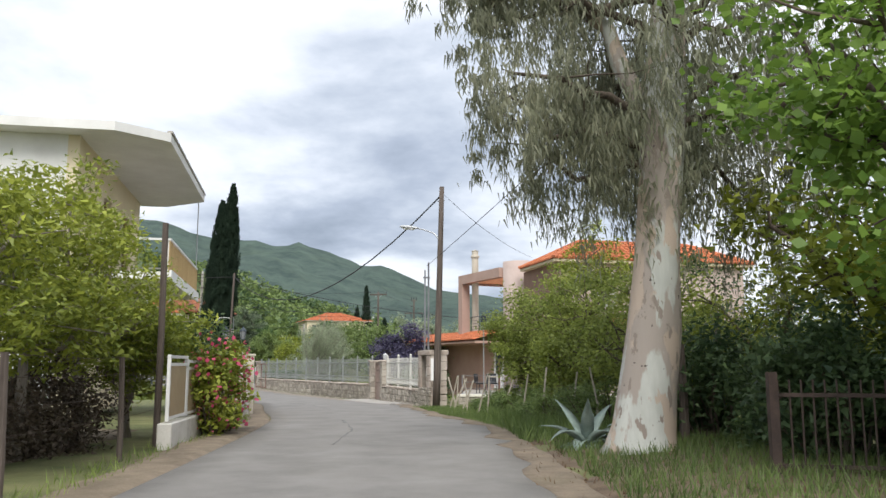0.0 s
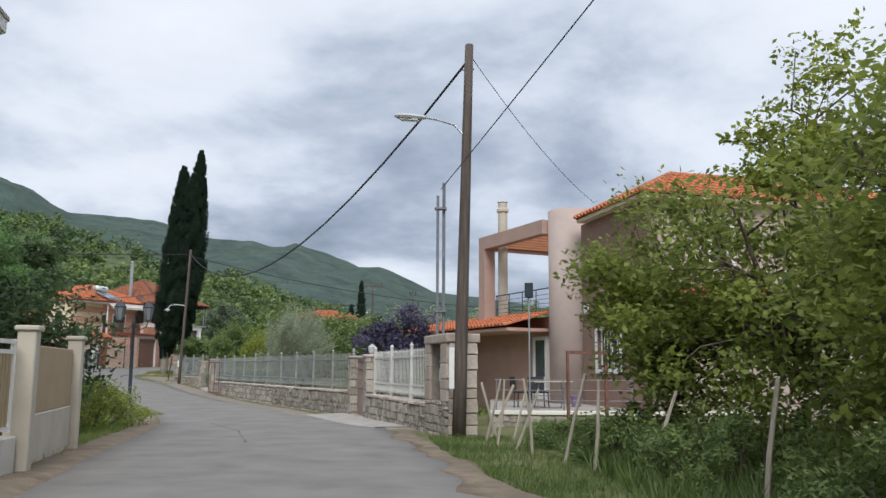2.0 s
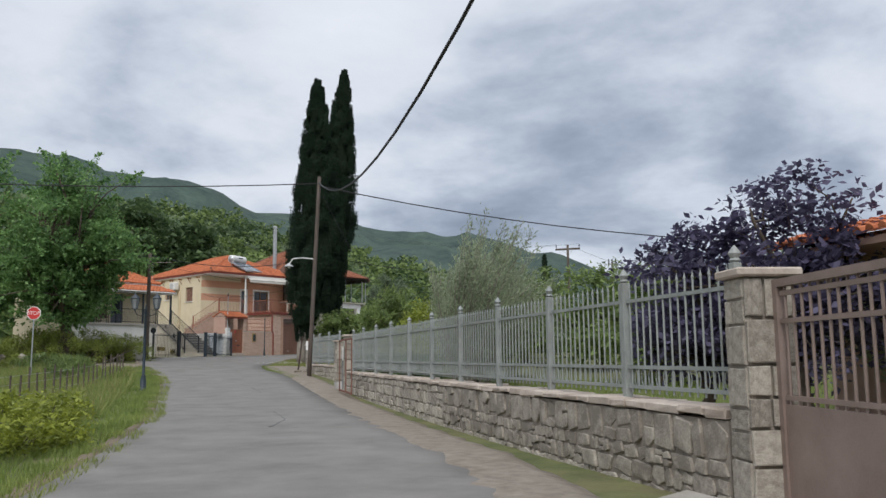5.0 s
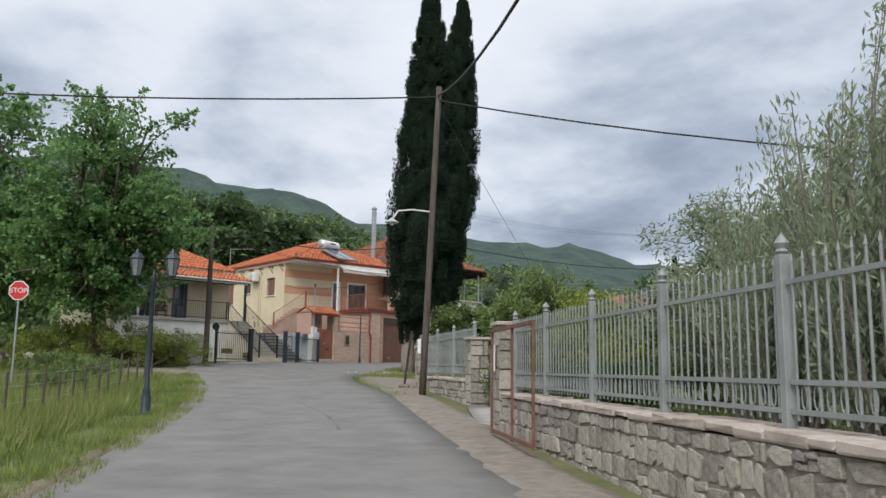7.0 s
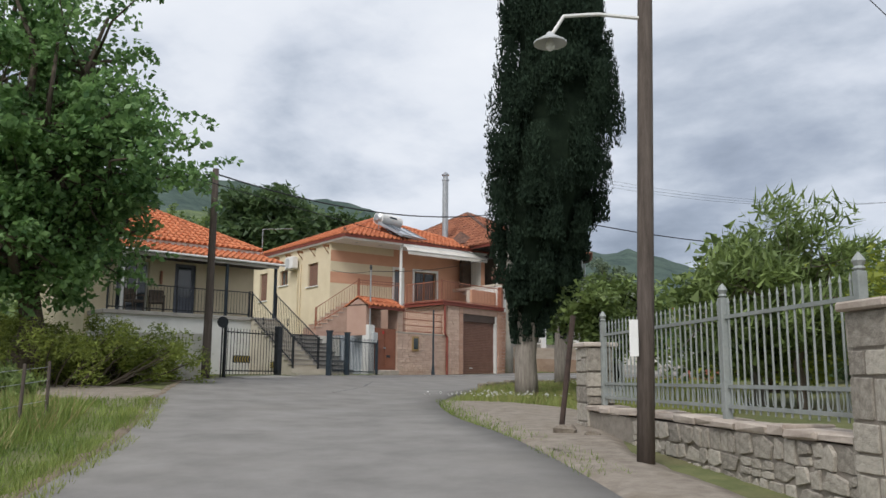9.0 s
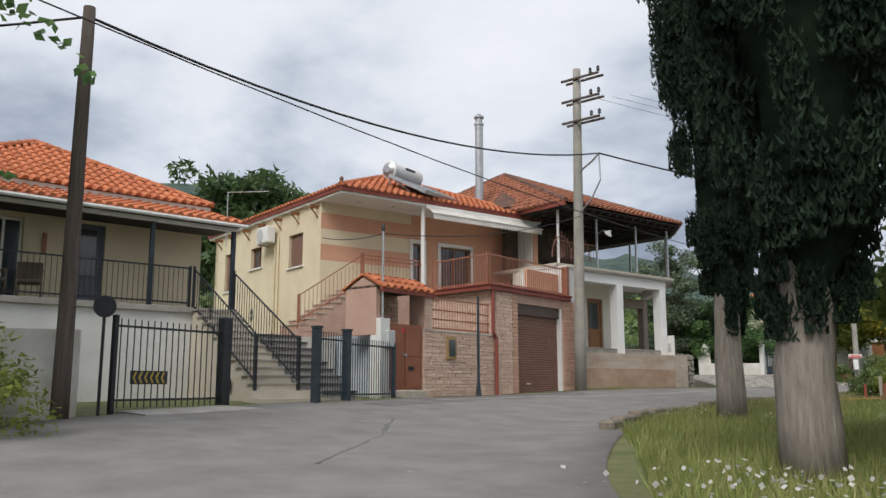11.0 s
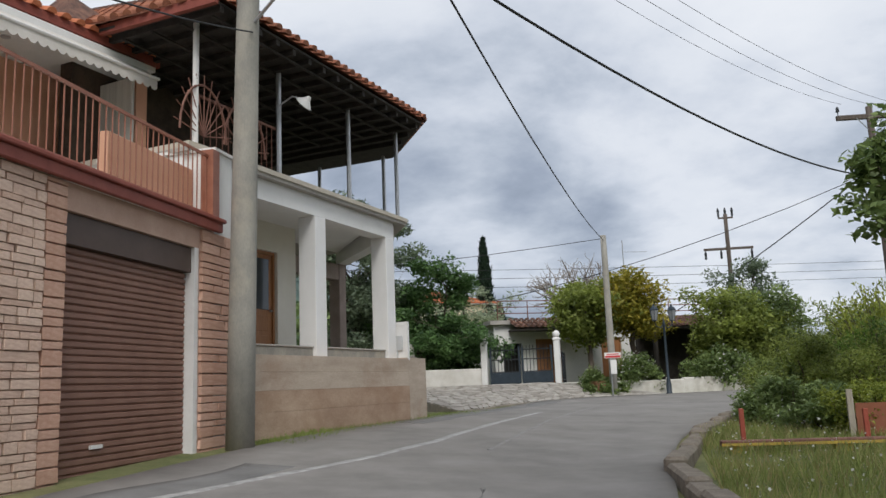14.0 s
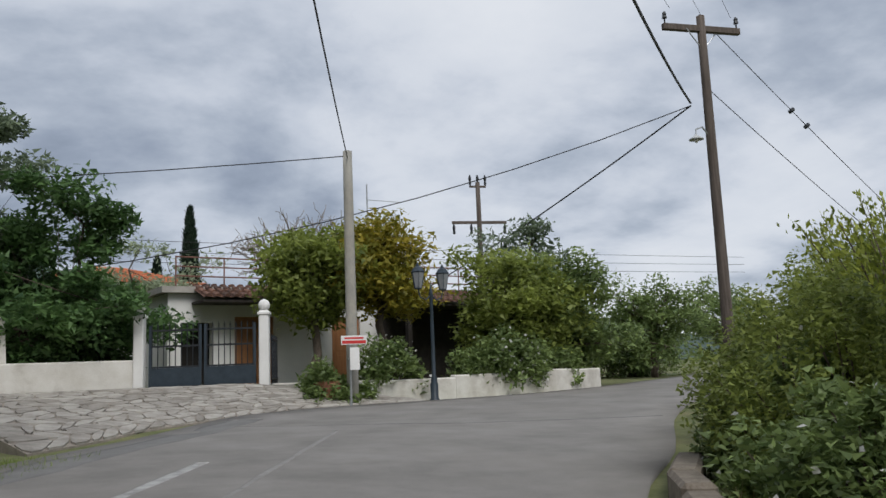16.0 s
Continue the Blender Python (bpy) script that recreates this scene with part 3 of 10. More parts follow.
ROAD_L = [(-2.7, -30), (-2.7, 0), (-2.85, 8), (-3.75, 18), (-5.4, 25), (-7.0, 32), (-9.1, 38), (-11.4, 43), (-14.4, 49), (-17.9, 55), (-21.3, 61), (-23.9, 65), (-27.5, 69.5), (-30.6, 74), (-30.9, 79), (-30.3, 83.5), (-29.0, 88), (-27.6, 93), (-25.4, 98.5), (-23.6, 103), (-20.6, 108.2), (-16.9, 109.0), (-12.2, 110.4), (-3, 117), (8, 126)]
ROAD_R = [(1.2, -30), (1.1, 0), (1.0, 8), (0.95, 16), (-0.8, 25), (-1.9, 32), (-4.6, 38.3), (-6.4, 43), (-9.6, 49), (-13.2, 56), (-16.6, 62.5), (-18.9, 66.5), (-21.0, 69.5), (-22.7, 73), (-23.6, 77), (-24.0, 82), (-23.7, 87), (-22.6, 91), (-21.2, 94.8), (-19.6, 97.6), (-17.6, 99.8), (-14.6, 103.5), (-10.6, 107), (-1, 113.5), (10, 122)]
road = ribbon("road", ROAD_L, ROAD_R, asphalt, 0.03, "worn grey asphalt village road with patches and cracks", "road", across=8)


# hills: a wooded range that closes the view
def hills():
    az = np.radians(np.arange(-95, 126, 0.75))
    deg = np.degrees(az)
    crest = np.interp(deg, [-95, -40, -20, -12, -5, 1, 6, 10, 16, 21, 25, 29, 33, 37, 45, 60, 126], [2.0, 1.6, 1.8, 3.4, 4.9, 5.5, 7.0, 8.4, 8.6, 9.9, 9.9, 11.6, 12.3, 12.7, 12.8, 11.5, 6])
    # (share of the way to the crest, share of its height)
    prof = [(0.16, 0.0), (0.24, 0.05), (0.34, 0.13), (0.45, 0.24), (0.56, 0.38), (0.66, 0.52), (0.76, 0.67), (0.86, 0.83), (0.94, 0.95), (1.0, 1.0), (1.1, 0.93), (1.3, 0.7)]
    g = Geo()
    for a, c in zip(az, crest):
        for s, h in prof:
            r = 1500 * s
            top = 1500 * math.tan(math.radians(c))
            px, py = -12 - math.sin(a) * r, 45 + math.cos(a) * r
            bumpy = noise.noise(Vector((px, py, 0)) * 0.006) * 42 + noise.noise(Vector((px, py, 4)) * 0.02) * 11 + noise.noise(Vector((px, py, 9)) * 0.07) * 4
            fade = min(1, max(0, (s - 0.16) * 3)) * (0.35 if s == 1.0 else 1.0) * min(1, c / 6)
            g.v.append((px, py, 1.4 + top * h + bumpy * fade - (1.5 if s < 0.2 else 0)))
    n = len(prof)
    g.f = [(i * n + k, i * n + k + 1, (i + 1) * n + k + 1, (i + 1) * n + k) for i in range(len(az) - 1) for k in range(n - 1)]
    g.smooth = True
    return tagged(part("backdrop_hills", g, hill_mat), "wooded mountain range behind the village, blue haze painted into its green", "hill", kind="structure")


hills()


def offset_line(line, off):
    """A line of the plan moved sideways (to its left) by off, a number or one per point."""
    out = []
    for i, p in enumerate(line):
        a, b = line[max(i - 1, 0)], line[min(i + 1, len(line) - 1)]
        d = Vector((b[0] - a[0], b[1] - a[1])).normalized()
        o = off[i] if hasattr(off, "__len__") else off
        out.append((p[0] - d.y * o, p[1] + d.x * o))
    return out


def even(line, step):
    """The same line with points at even steps."""
    out = []
    for a, b in zip(line, line[1:]):
        n = max(1, int(math.hypot(b[0] - a[0], b[1] - a[1]) / step))
        out += [(a[0] + (b[0] - a[0]) * k / n, a[1] + (b[1] - a[1]) * k / n) for k in range(n)]
    return out + [line[-1]]


def ragged(name, line, lo, hi, jitter, mat, lift, label, category, seed, step=0.6, sink=""):
    """A strip along a line with ragged edges."""
    rng = np.random.default_rng(seed)
    line = even(line, step)
    a = offset_line(line, [hi + rng.normal() * jitter for _ in line])
    b = offset_line(line, [lo + rng.normal() * jitter * 0.5 for _ in line])
    return ribbon(name, a, b, mat, lift, label, category, 2, 4, sink=sink)


ragged("verge_earth", ROAD_L[1:7], -0.12, 0.8, 0.07, earth, 0.03, "bare brown earth between the road and the garden walls", "ground", 400, 0.3, sink="lr")
ragged("verge_earth", ROAD_L[6:14], -0.05, 0.22, 0.045, earth, 0.034, "bare brown earth at the road's left edge", "ground", 401, 0.25, sink="lr")
ragged("wall_foot_gravel", [(-1.6, 31.3), (-2.3, 33.2), (-4.9, 38.6), (-6.6, 43), (-9.6, 49), (-12.6, 55), (-14.6, 59.5), (-16.6, 63), (-18.2, 65.8)], -0.9, 0.42, 0.06, gravel, 0.036, "tan gravel and earth between road and garden wall", "ground", 402, 0.3, sink="lre")
ragged("orchard_earth", [(1.05, 6), (1.0, 12), (0.9, 16), (-0.3, 22), (-1.3, 28.6), (-1.6, 31)], -0.4, 0.1, 0.1, earth, 0.036, "bare earth at the road's right edge", "ground", 403, sink="r")
ragged("side_road", [(-24.6, 68.2), (-29.0, 70.6), (-36.0, 72.2), (-48.0, 73.0)], -1.3, 1.5, 0.12, gravel, 0.026, "pale gravel side road at the junction", "road", 404, sink="lr")
ribbon("junction_earth", [(-17.6, 64.2), (-18.8, 66.3), (-20.75, 69.2), (-22.0, 71.4), (-22.9, 73.2)], [(-16.9, 64.6), (-17.5, 66.8), (-18.0, 68.9), (-19.0, 71.6), (-21.6, 73.4)], gravel, 0.036, "bare trodden earth at the junction corner", "ground", 5, 6, sink="lre")
ragged("road_line", [(-29.3, 84.8), (-28.0, 88.6), (-25.9, 92.4), (-25.1, 94.1), (-23.6, 98.0), (-22.4, 100.8)], -0.06, 0.06, 0.012, road_paint, 0.034, "worn white edge line on the asphalt", "road marking", 406)
ragged("road_line", [(-24.4, 93.2), (-22.6, 98.4), (-20.3, 103.6)], -0.03, 0.03, 0.01, surface("nearly_worn_off_road_paint", (0.19, 0.18, 0.168), (0.30, 0.29, 0.275), 7, 0.85, 0.2, 60, stain=0.6, stain_col=(0.19, 0.18, 0.168)), 0.034, "faint worn second line on the asphalt", "road marking", 407)
ragged("road_joint", [(-21.4, 105.6), (-18.4, 103.6), (-15.4, 102.9)], -0.03, 0.03, 0.01, patch_mat, 0.034, "dark tar joint across the asphalt", "road", 408)
ragged("road_patch", [(-25.6, 97.5), (-23.4, 102.6), (-21.2, 106.9)], -0.5, 0.05, 0.06, patch_mat, 0.033, "darker asphalt patch along the paving", "road", 409)
ragged("road_patch", [(-29.6, 82.0), (-29.0, 86.5), (-27.3, 91.5)], -0.55, 0.15, 0.08, patch_mat, 0.033, "darker asphalt patch along the houses", "road", 410)
for k, (a, b) in enumerate((((-1.6, 12.0), (-2.2, 18.5)), ((-3.8, 27.0), (-6.2, 33.5)), ((-10.5, 46.5), (-12.0, 50.0)), ((-15.5, 57.0), (-18.6, 61.5)), ((-26.0, 74.0), (-27.8, 79.5)), ((-26.2, 85.5), (-24.8, 90.0)))):
    ragged("road_crack", [a, ((a[0] + b[0]) / 2 + 0.25, (a[1] + b[1]) / 2), b], -0.012, 0.012, 0.03, patch_mat, 0.0335, "tar-filled crack in the asphalt", "road", 420 + k, 0.4)
ragged("bark_litter_earth", [(0.95, 3.0), (1.0, 8.0), (1.0, 13.0)], -3.4, -0.1, 0.2, surface("leaf_litter_earth", (0.075, 0.053, 0.035), (0.20, 0.145, 0.10), 4, 0.95, 0.7, 40, stain=0.5, stain_col=(0.07, 0.075, 0.03)), 0.012, "brown leaf litter and earth under the eucalyptus", "ground", 430, sink="lr")

# ---- plants ----


# plants that stand so near the road that their leaves show their outline
BROAD = ("citrus_tree", "mulberry_tree", "bougainvillea", "plum_tree", "purple_plum_tree")


def limb(g, rng, a, b, r0, r1, bend=0.12, steps=4, n=6):
    a, b = Vector(a), Vector(b)
    k = (b - a).length
    mid = [a.lerp(b, i / steps) + Vector(rng.normal(size=3)) * k * bend * (0 if i in (0, steps) else 1) * 0.5 for i in range(steps + 1)]
    g.tube(mid, [r0 + (r1 - r0) * i / steps for i in range(steps + 1)], n)
    return mid


def tree(name, x, y, label, leaf, bark, height=4.0, spread=1.8, trunk=1.2, r=0.12, seed=1, limbs=7, twigs=4, clump=0.45, leaves=5000,
         size=0.11, wide=0.05, aim=None, loose=1.0, squash=1.0, base=None, lean=(0, 0), category="tree", group="", bottom=None, flowers=None, fill=16, dense=1.35, sprays=0, reach=1.2):
    """A tapered trunk, limbs and twigs, and clumps of leaves about the twigs' ends."""
    rng = np.random.default_rng(seed)
    z0 = gz(x, y) - 0.08 if base is None else base
    top = thing(name, pose(x, y, z0), label, category, group)
    g = Geo()
    g.smooth = True
    crown_lo = trunk * 0.9 if bottom is None else bottom
    head = Vector((lean[0], lean[1], trunk))
    limb(g, rng, (0, 0, 0), head, r * 1.25, r * 0.8, 0.06, 5, 9)
    ends = []
    for i in range(limbs):
        w = 2 * math.pi * (i + rng.uniform(-0.3, 0.3)) / limbs
        up = rng.uniform(0, 1)
        ro = spread * math.sqrt(max(0.08, 1 - (2 * up - 0.75) ** 2 * 0.62)) * rng.uniform(0.62, 0.95)
        e = head + Vector((math.cos(w) * ro, math.sin(w) * ro, 0))
        e.z = crown_lo + (height - crown_lo) * (0.12 + 0.78 * up) * squash
        path = limb(g, rng, head.lerp(Vector((head.x, head.y, height * 0.75)), 0.35 * up), e, r * 0.55, r * 0.14, 0.16, 4, 6)
        ends.append((e, 1.0))
        for k in range(twigs):
            s = path[rng.integers(1, len(path) - 1)]
            t = s + Vector((rng.normal() * 0.42, rng.normal() * 0.42, rng.normal() * 0.3 + 0.08)) * spread * 0.75
            t.z = min(max(t.z, crown_lo), height)
            limb(g, rng, s, t, r * 0.18, r * 0.05, 0.15, 2, 4)
            ends.append((t, 0.85))
    # inner clumps that fill the crown
    for k in range(fill):
        w, q, up = rng.uniform(0, 2 * math.pi), math.sqrt(rng.uniform(0, 1)), rng.uniform(0.1, 0.92)
        ro = spread * 0.8 * q * math.sqrt(max(0.05, 1 - (2 * up - 0.85) ** 2 * 0.8))
        e = Vector((head.x + math.cos(w) * ro, head.y + math.sin(w) * ro, crown_lo + (height - crown_lo) * up))
        limb(g, rng, head.lerp(e, 0.35), e, r * 0.12, r * 0.04, 0.1, 2, 3)
        ends.append((e, 1.0))
    part("trunk", g, bark, top)
    leaves, size, wide, clump = int(leaves * dense * 0.68), size * 1.4, wide * 1.48, clump * 1.12
    c = np.array([e for e, _ in ends])
    rad = np.array([k for _, k in ends]) * clump * rng.uniform(0.7, 1.3, len(ends))
    pick = rng.integers(0, len(c), leaves)
    d = rng.normal(size=(leaves, 3))
    d /= np.linalg.norm(d, axis=1, keepdims=True)
    pos = c[pick] + d * (rad[pick] * rng.uniform(0, 1, leaves) ** 0.5)[:, None] * np.array([1.15, 1.15, 0.8])
    pos[:, 2] = np.maximum(pos[:, 2], 0.12)
    if sprays:
        # leafy sprays that arch out of the crown and droop at their tips
        far = c[rng.integers(0, len(c), sprays)]
        out = far - np.array([head.x, head.y, (crown_lo + height) / 2])
        out[:, 2] = np.abs(out[:, 2]) * 0.35 + 0.25 * spread
        out = out / np.linalg.norm(out, axis=1, keepdims=True) + rng.normal(size=out.shape) * 0.22
        per = 46
        u = rng.uniform(0, 1, (sprays, per, 1))
        L = reach * rng.uniform(0.5, 1.2, (sprays, 1, 1))
        line = far[:, None, :] + out[:, None, :] * L * u - np.array([0, 0, 0.38]) * L * u ** 2.2
        line = line + rng.normal(size=line.shape) * np.array([0.09, 0.09, 0.06]) * (1.3 - u)
        pos = np.concatenate([pos, line.reshape(-1, 3)])
        d = np.concatenate([d, rng.normal(size=(sprays * per, 3)) * 0.3])
    shape = quads if name in BROAD else blades
    shape("crown", leaf_quads(rng, pos, size, wide, aim, loose), leaf, top)
    if flowers:
        fmat, count, fs, flabel = flowers
        k = rng.integers(0, leaves, count)
        quads("blossom", leaf_quads(rng, pos[k] + d[k] * 0.08, fs, fs * 0.9), fmat, top, flabel)
    return top


def bush(name, x, y, label, leaf, rx, ry, h, seed=1, leaves=4000, size=0.09, wide=0.045, blobs=26, turn=0.0, base=None, flowers=None, category="bush", group="", aim=None, loose=1.0, lo=0.1, clump=0.3, boxy=False):
    """A thicket of stems with clumps of leaves, uneven in outline."""
    rng = np.random.default_rng(seed)
    z0 = gz(x, y) - 0.07 if base is None else base
    top = thing(name, pose(x, y, z0, 0, 0, turn), label, category, group)
    g = Geo()
    cs = []
    for i in range(blobs):
        w, q = rng.uniform(0, 2 * math.pi), math.sqrt(rng.uniform(0, 1))
        hh = h * (lo + (1 - lo) * rng.uniform(0.0, 1.0) ** 0.75) * (1 - 0.42 * q * q)
        e = Vector((math.cos(w) * rx * q, math.sin(w) * ry * q, hh))
        if boxy:
            e = Vector((rng.uniform(-rx, rx), rng.uniform(-ry, ry), h * rng.uniform(lo, 1.0)))
        limb(g, rng, (e.x * 0.45, e.y * 0.45, 0), e, 0.022, 0.006, 0.1, 3, 4)
        cs.append(e)
    part("branchwork", g, bark_brown, top)["kind"] = "stuff"
    leaves, size, wide = int(leaves * 0.92), size * 1.32, wide * 1.44
    c = np.array(cs)
    rad = clump * min(1.6, max(0.6, h)) * rng.uniform(0.6, 1.25, blobs)
    pick = rng.integers(0, blobs, leaves)
    d = rng.normal(size=(leaves, 3))
    d /= np.linalg.norm(d, axis=1, keepdims=True)
    pos = c[pick] + d * (rad[pick] * rng.uniform(0, 1, leaves) ** 0.45)[:, None]
    pos[:, 2] = np.maximum(pos[:, 2], 0.05)
    shape = quads if name in BROAD else blades
    shape("foliage", leaf_quads(rng, pos, size, wide, aim, loose), leaf, top)
    if flowers:
        fmat, count, fs, flabel = flowers
        k = rng.integers(0, leaves, count)
        quads("blossom", leaf_quads(rng, pos[k] + d[k] * 0.1, fs, fs * 0.9), fmat, top, flabel)
    return top


def shoots(name, x, y, label, leaf, bark, height, spread, count, seed, wind=(0, 0), per=140, size=0.1, wide=0.03, category="tree", group="", base=None, low=0.25, tuft=0.1):
    """A plant of long arching shoots, leafy along their upper part and blown one way."""
    rng = np.random.default_rng(seed)
    z0 = gz(x, y) - 0.08 if base is None else base
    top = thing(name, pose(x, y, z0), label, category, group)
    g = Geo()
    pos, aim = [], []
    for k in range(count):
        w = rng.uniform(0, 2 * math.pi)
        out = Vector((math.cos(w), math.sin(w), 0)) * spread * rng.uniform(0.25, 1.0)
        h = height * rng.uniform(0.55, 1.0) * (1 - 0.25 * out.length / spread)
        a = Vector((out.x * 0.12, out.y * 0.12, 0))
        curve = lambda t: a + Vector((out.x * t ** 1.2 + wind[0] * t ** 2.2, out.y * t ** 1.2 + wind[1] * t ** 2.2, h * (1.25 * t - 0.25 * t * t)))
        g.tube([curve(t) for t in (0, 0.25, 0.5, 0.75, 1.0)], [0.03, 0.022, 0.015, 0.009, 0.004], 4)
        for t in low + (1 - low) * rng.uniform(0, 1, per) ** 0.85:
            p, q = curve(t), curve(min(1.0, t + 0.05)) - curve(t - 0.02)
            pos.append(tuple(p + Vector(rng.normal(size=3)) * tuft * (1.25 - 0.7 * t)))
            aim.append(tuple(q.normalized()))
    part("branchwork", g, bark, top)["kind"] = "stuff"
    pos, aim = np.array(pos), np.array(aim)
    d = aim * 0.9 + rng.normal(size=pos.shape) * 0.5
    d /= np.linalg.norm(d, axis=1, keepdims=True)
    side = np.cross(d, rng.normal(size=pos.shape))
    side /= np.linalg.norm(side, axis=1, keepdims=True) + 1e-9
    k = rng.uniform(0.7, 1.3, (len(pos), 1))
    v4 = np.stack([pos, pos + d * size * k * 0.5 + side * wide * k * 0.5, pos + d * size * k, pos + d * size * k * 0.5 - side * wide * k * 0.5], axis=1)
    quads("crown", v4, leaf, top)
    return top


def cypress(x, y, height, radius, foot, seed, label, r=0.26, lean=0.0, leaves=85000, fine=1.0, bend=0.0, belly=0.36):
    """A spindle of dense upright sprays over a bare foot of trunk."""
    rng = np.random.default_rng(seed)
    z0 = gz(x, y) - 0.05
    top = thing("cypress_tree", pose(x, y, z0), label, "cypress", "cypresses by the junction")
    g = Geo()
    g.smooth = True
    limb(g, rng, (0, 0, 0), (0, 0, foot + 1.2), r * 1.15, r * 0.85, 0.01, 5, 10)
    limb(g, rng, (lean * 0.1, 0, foot + 1.0), (lean, 0, height * 0.97), r * 0.85, 0.02, 0.004, 8, 7)
    part("trunk", g, bark_grey, top)

    def girth(s):
        return radius * np.minimum(1, 0.15 + 0.85 * (s / belly * 1.1) ** 0.85) * np.clip(1.0 - np.maximum(0, s - belly) / (1.01 - belly), 0.015, 1) ** 0.66

    # lumps of spray round the spindle
    nb = 520
    s = rng.uniform(0, 1, nb) ** 0.9
    w = rng.uniform(0, 2 * np.pi, nb)
    rr = girth(s) * rng.uniform(0.74, 1.03, nb)
    tilt = lambda q: lean * np.clip(np.asarray(q), 0, 1) ** bend if bend else lean * np.minimum(1, np.asarray(q) * 3.0)
    lump = np.stack([tilt(s) + np.cos(w) * rr, np.sin(w) * rr, foot + s * (height - foot)], axis=1)
    pick = rng.integers(0, nb, leaves)
    d = np.clip(rng.normal(size=(leaves, 3)), -1.35, 1.35) * np.array([0.14, 0.14, 0.27]) * (0.4 + 0.6 * girth(s[pick]) / radius)[:, None]
    pos = lump[pick] + d
    pos[:, 1] *= np.where(rng.uniform(0, 1, leaves) < 0.25, 0.7, 1.0)
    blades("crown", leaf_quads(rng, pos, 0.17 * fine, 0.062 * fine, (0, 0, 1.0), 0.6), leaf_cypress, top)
    # a near-black core added to block light and paint the crown's inner shade
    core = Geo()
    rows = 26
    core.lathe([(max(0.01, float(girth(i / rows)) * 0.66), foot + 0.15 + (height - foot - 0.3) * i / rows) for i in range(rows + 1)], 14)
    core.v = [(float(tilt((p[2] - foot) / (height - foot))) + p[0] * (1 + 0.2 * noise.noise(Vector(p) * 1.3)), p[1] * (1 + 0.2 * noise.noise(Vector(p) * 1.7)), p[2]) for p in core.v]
    part("heart", core, surface("cypress_shade_core", (0.010, 0.016, 0.011), (0.02, 0.03, 0.019), 5, 1.0, 0.6, spec=0.0), top)
    return top

# ---- building parts ----


def wall_geo(length, z0, z1, thick, holes=(), x0=0.0, y0=0.0):
    """A wall along x from x0, outer face at y0, with openings (x0, x1, z0, z1) that go through it: one closed shell."""
    xs = sorted({x0, x0 + length, *[h[0] for h in holes], *[h[1] for h in holes]})
    zs = sorted({z0, z1, *[min(max(h[k], z0), z1) for h in holes for k in (2, 3)]})
    solid = lambda i, k: 0 <= i < len(xs) - 1 and 0 <= k < len(zs) - 1 and not any(h[0] <= xs[i] + 1e-6 and h[1] >= xs[i + 1] - 1e-6 and h[2] <= zs[k] + 1e-6 and h[3] >= zs[k + 1] - 1e-6 for h in holes)
    n = len(zs)
    v = [(x, y, z) for y in (y0, y0 + thick) for x in xs for z in zs]
    at = lambda s, i, k: s * len(xs) * n + i * n + k
    f = []
    for i in range(len(xs) - 1):
        for k in range(n - 1):
            if not solid(i, k):
                continue
            a, b, c, d = (i, k), (i + 1, k), (i + 1, k + 1), (i, k + 1)
            f.append(tuple(at(0, *p) for p in (a, b, c, d)))
            f.append(tuple(at(1, *p) for p in (d, c, b, a)))
            for p, q, other in ((a, b, (i, k - 1)), (b, c, (i + 1, k)), (c, d, (i, k + 1)), (d, a, (i - 1, k))):
                if not solid(*other):
                    f.append((at(0, *q), at(0, *p), at(1, *p), at(1, *q)))
    used = sorted({p for q in f for p in q})
    new_id = {p: i for i, p in enumerate(used)}
    return Geo().add([v[p] for p in used], [tuple(new_id[p] for p in q) for q in f])


def tile_slope(name, parent, a, b, c, d, mat, pitch=0.235, course=0.36, label="", r=0.075):
    """Barrel tiles on the slope a, b (eave), c, d (top, over b and a): each tile is a curved piece of its own in the mesh."""
    a, b, c, d = Vector(a), Vector(b), Vector(c), Vector(d)
    e = (b - a).normalized()
    nrm = (b - a).cross((d + c) / 2 - a).normalized()
    if nrm.z < 0:
        nrm = -nrm
    up = nrm.cross(e)
    if up.z < 0:
        up = -up
    flat = lambda p: ((p - a).dot(e), (p - a).dot(up))
    bs, (cs, ct), (ds, dt) = flat(b)[0], flat(c), flat(d)
    g = Geo()
    g.add([a, b, c, d], [(0, 1, 2, 3)] if nrm.dot((b - a).cross(d - a)) > 0 else [(3, 2, 1, 0)])
    k = int(bs / pitch)
    for i in range(k):
        s = (i + 0.5) * bs / k
        top = max(ct, dt)
        if s < ds:
            top = min(top, s / max(ds, 1e-6) * dt)
        if s > cs:
            top = min(top, (bs - s) / max(bs - cs, 1e-6) * ct)
        t = -0.06
        while t < top - 0.05:
            t2 = min(t + course + 0.05, top)
            ring = []
            for tt, lift, rr in ((t, 0.035, r * 1.08), (t2, 0.008, r * 0.92)):
                o = a + e * s + up * tt + nrm * lift
                ring.append([o + e * math.cos(w) * rr + nrm * math.sin(w) * rr for w in (math.pi * q / 5 for q in range(6))])
            v = ring[0] + ring[1]
            g.add(v, [(q + 1, q, 6 + q, 7 + q) for q in range(5)] + [(0, 1, 2, 3, 4, 5)])
            t += course
    return part(name, g, mat, parent, label)


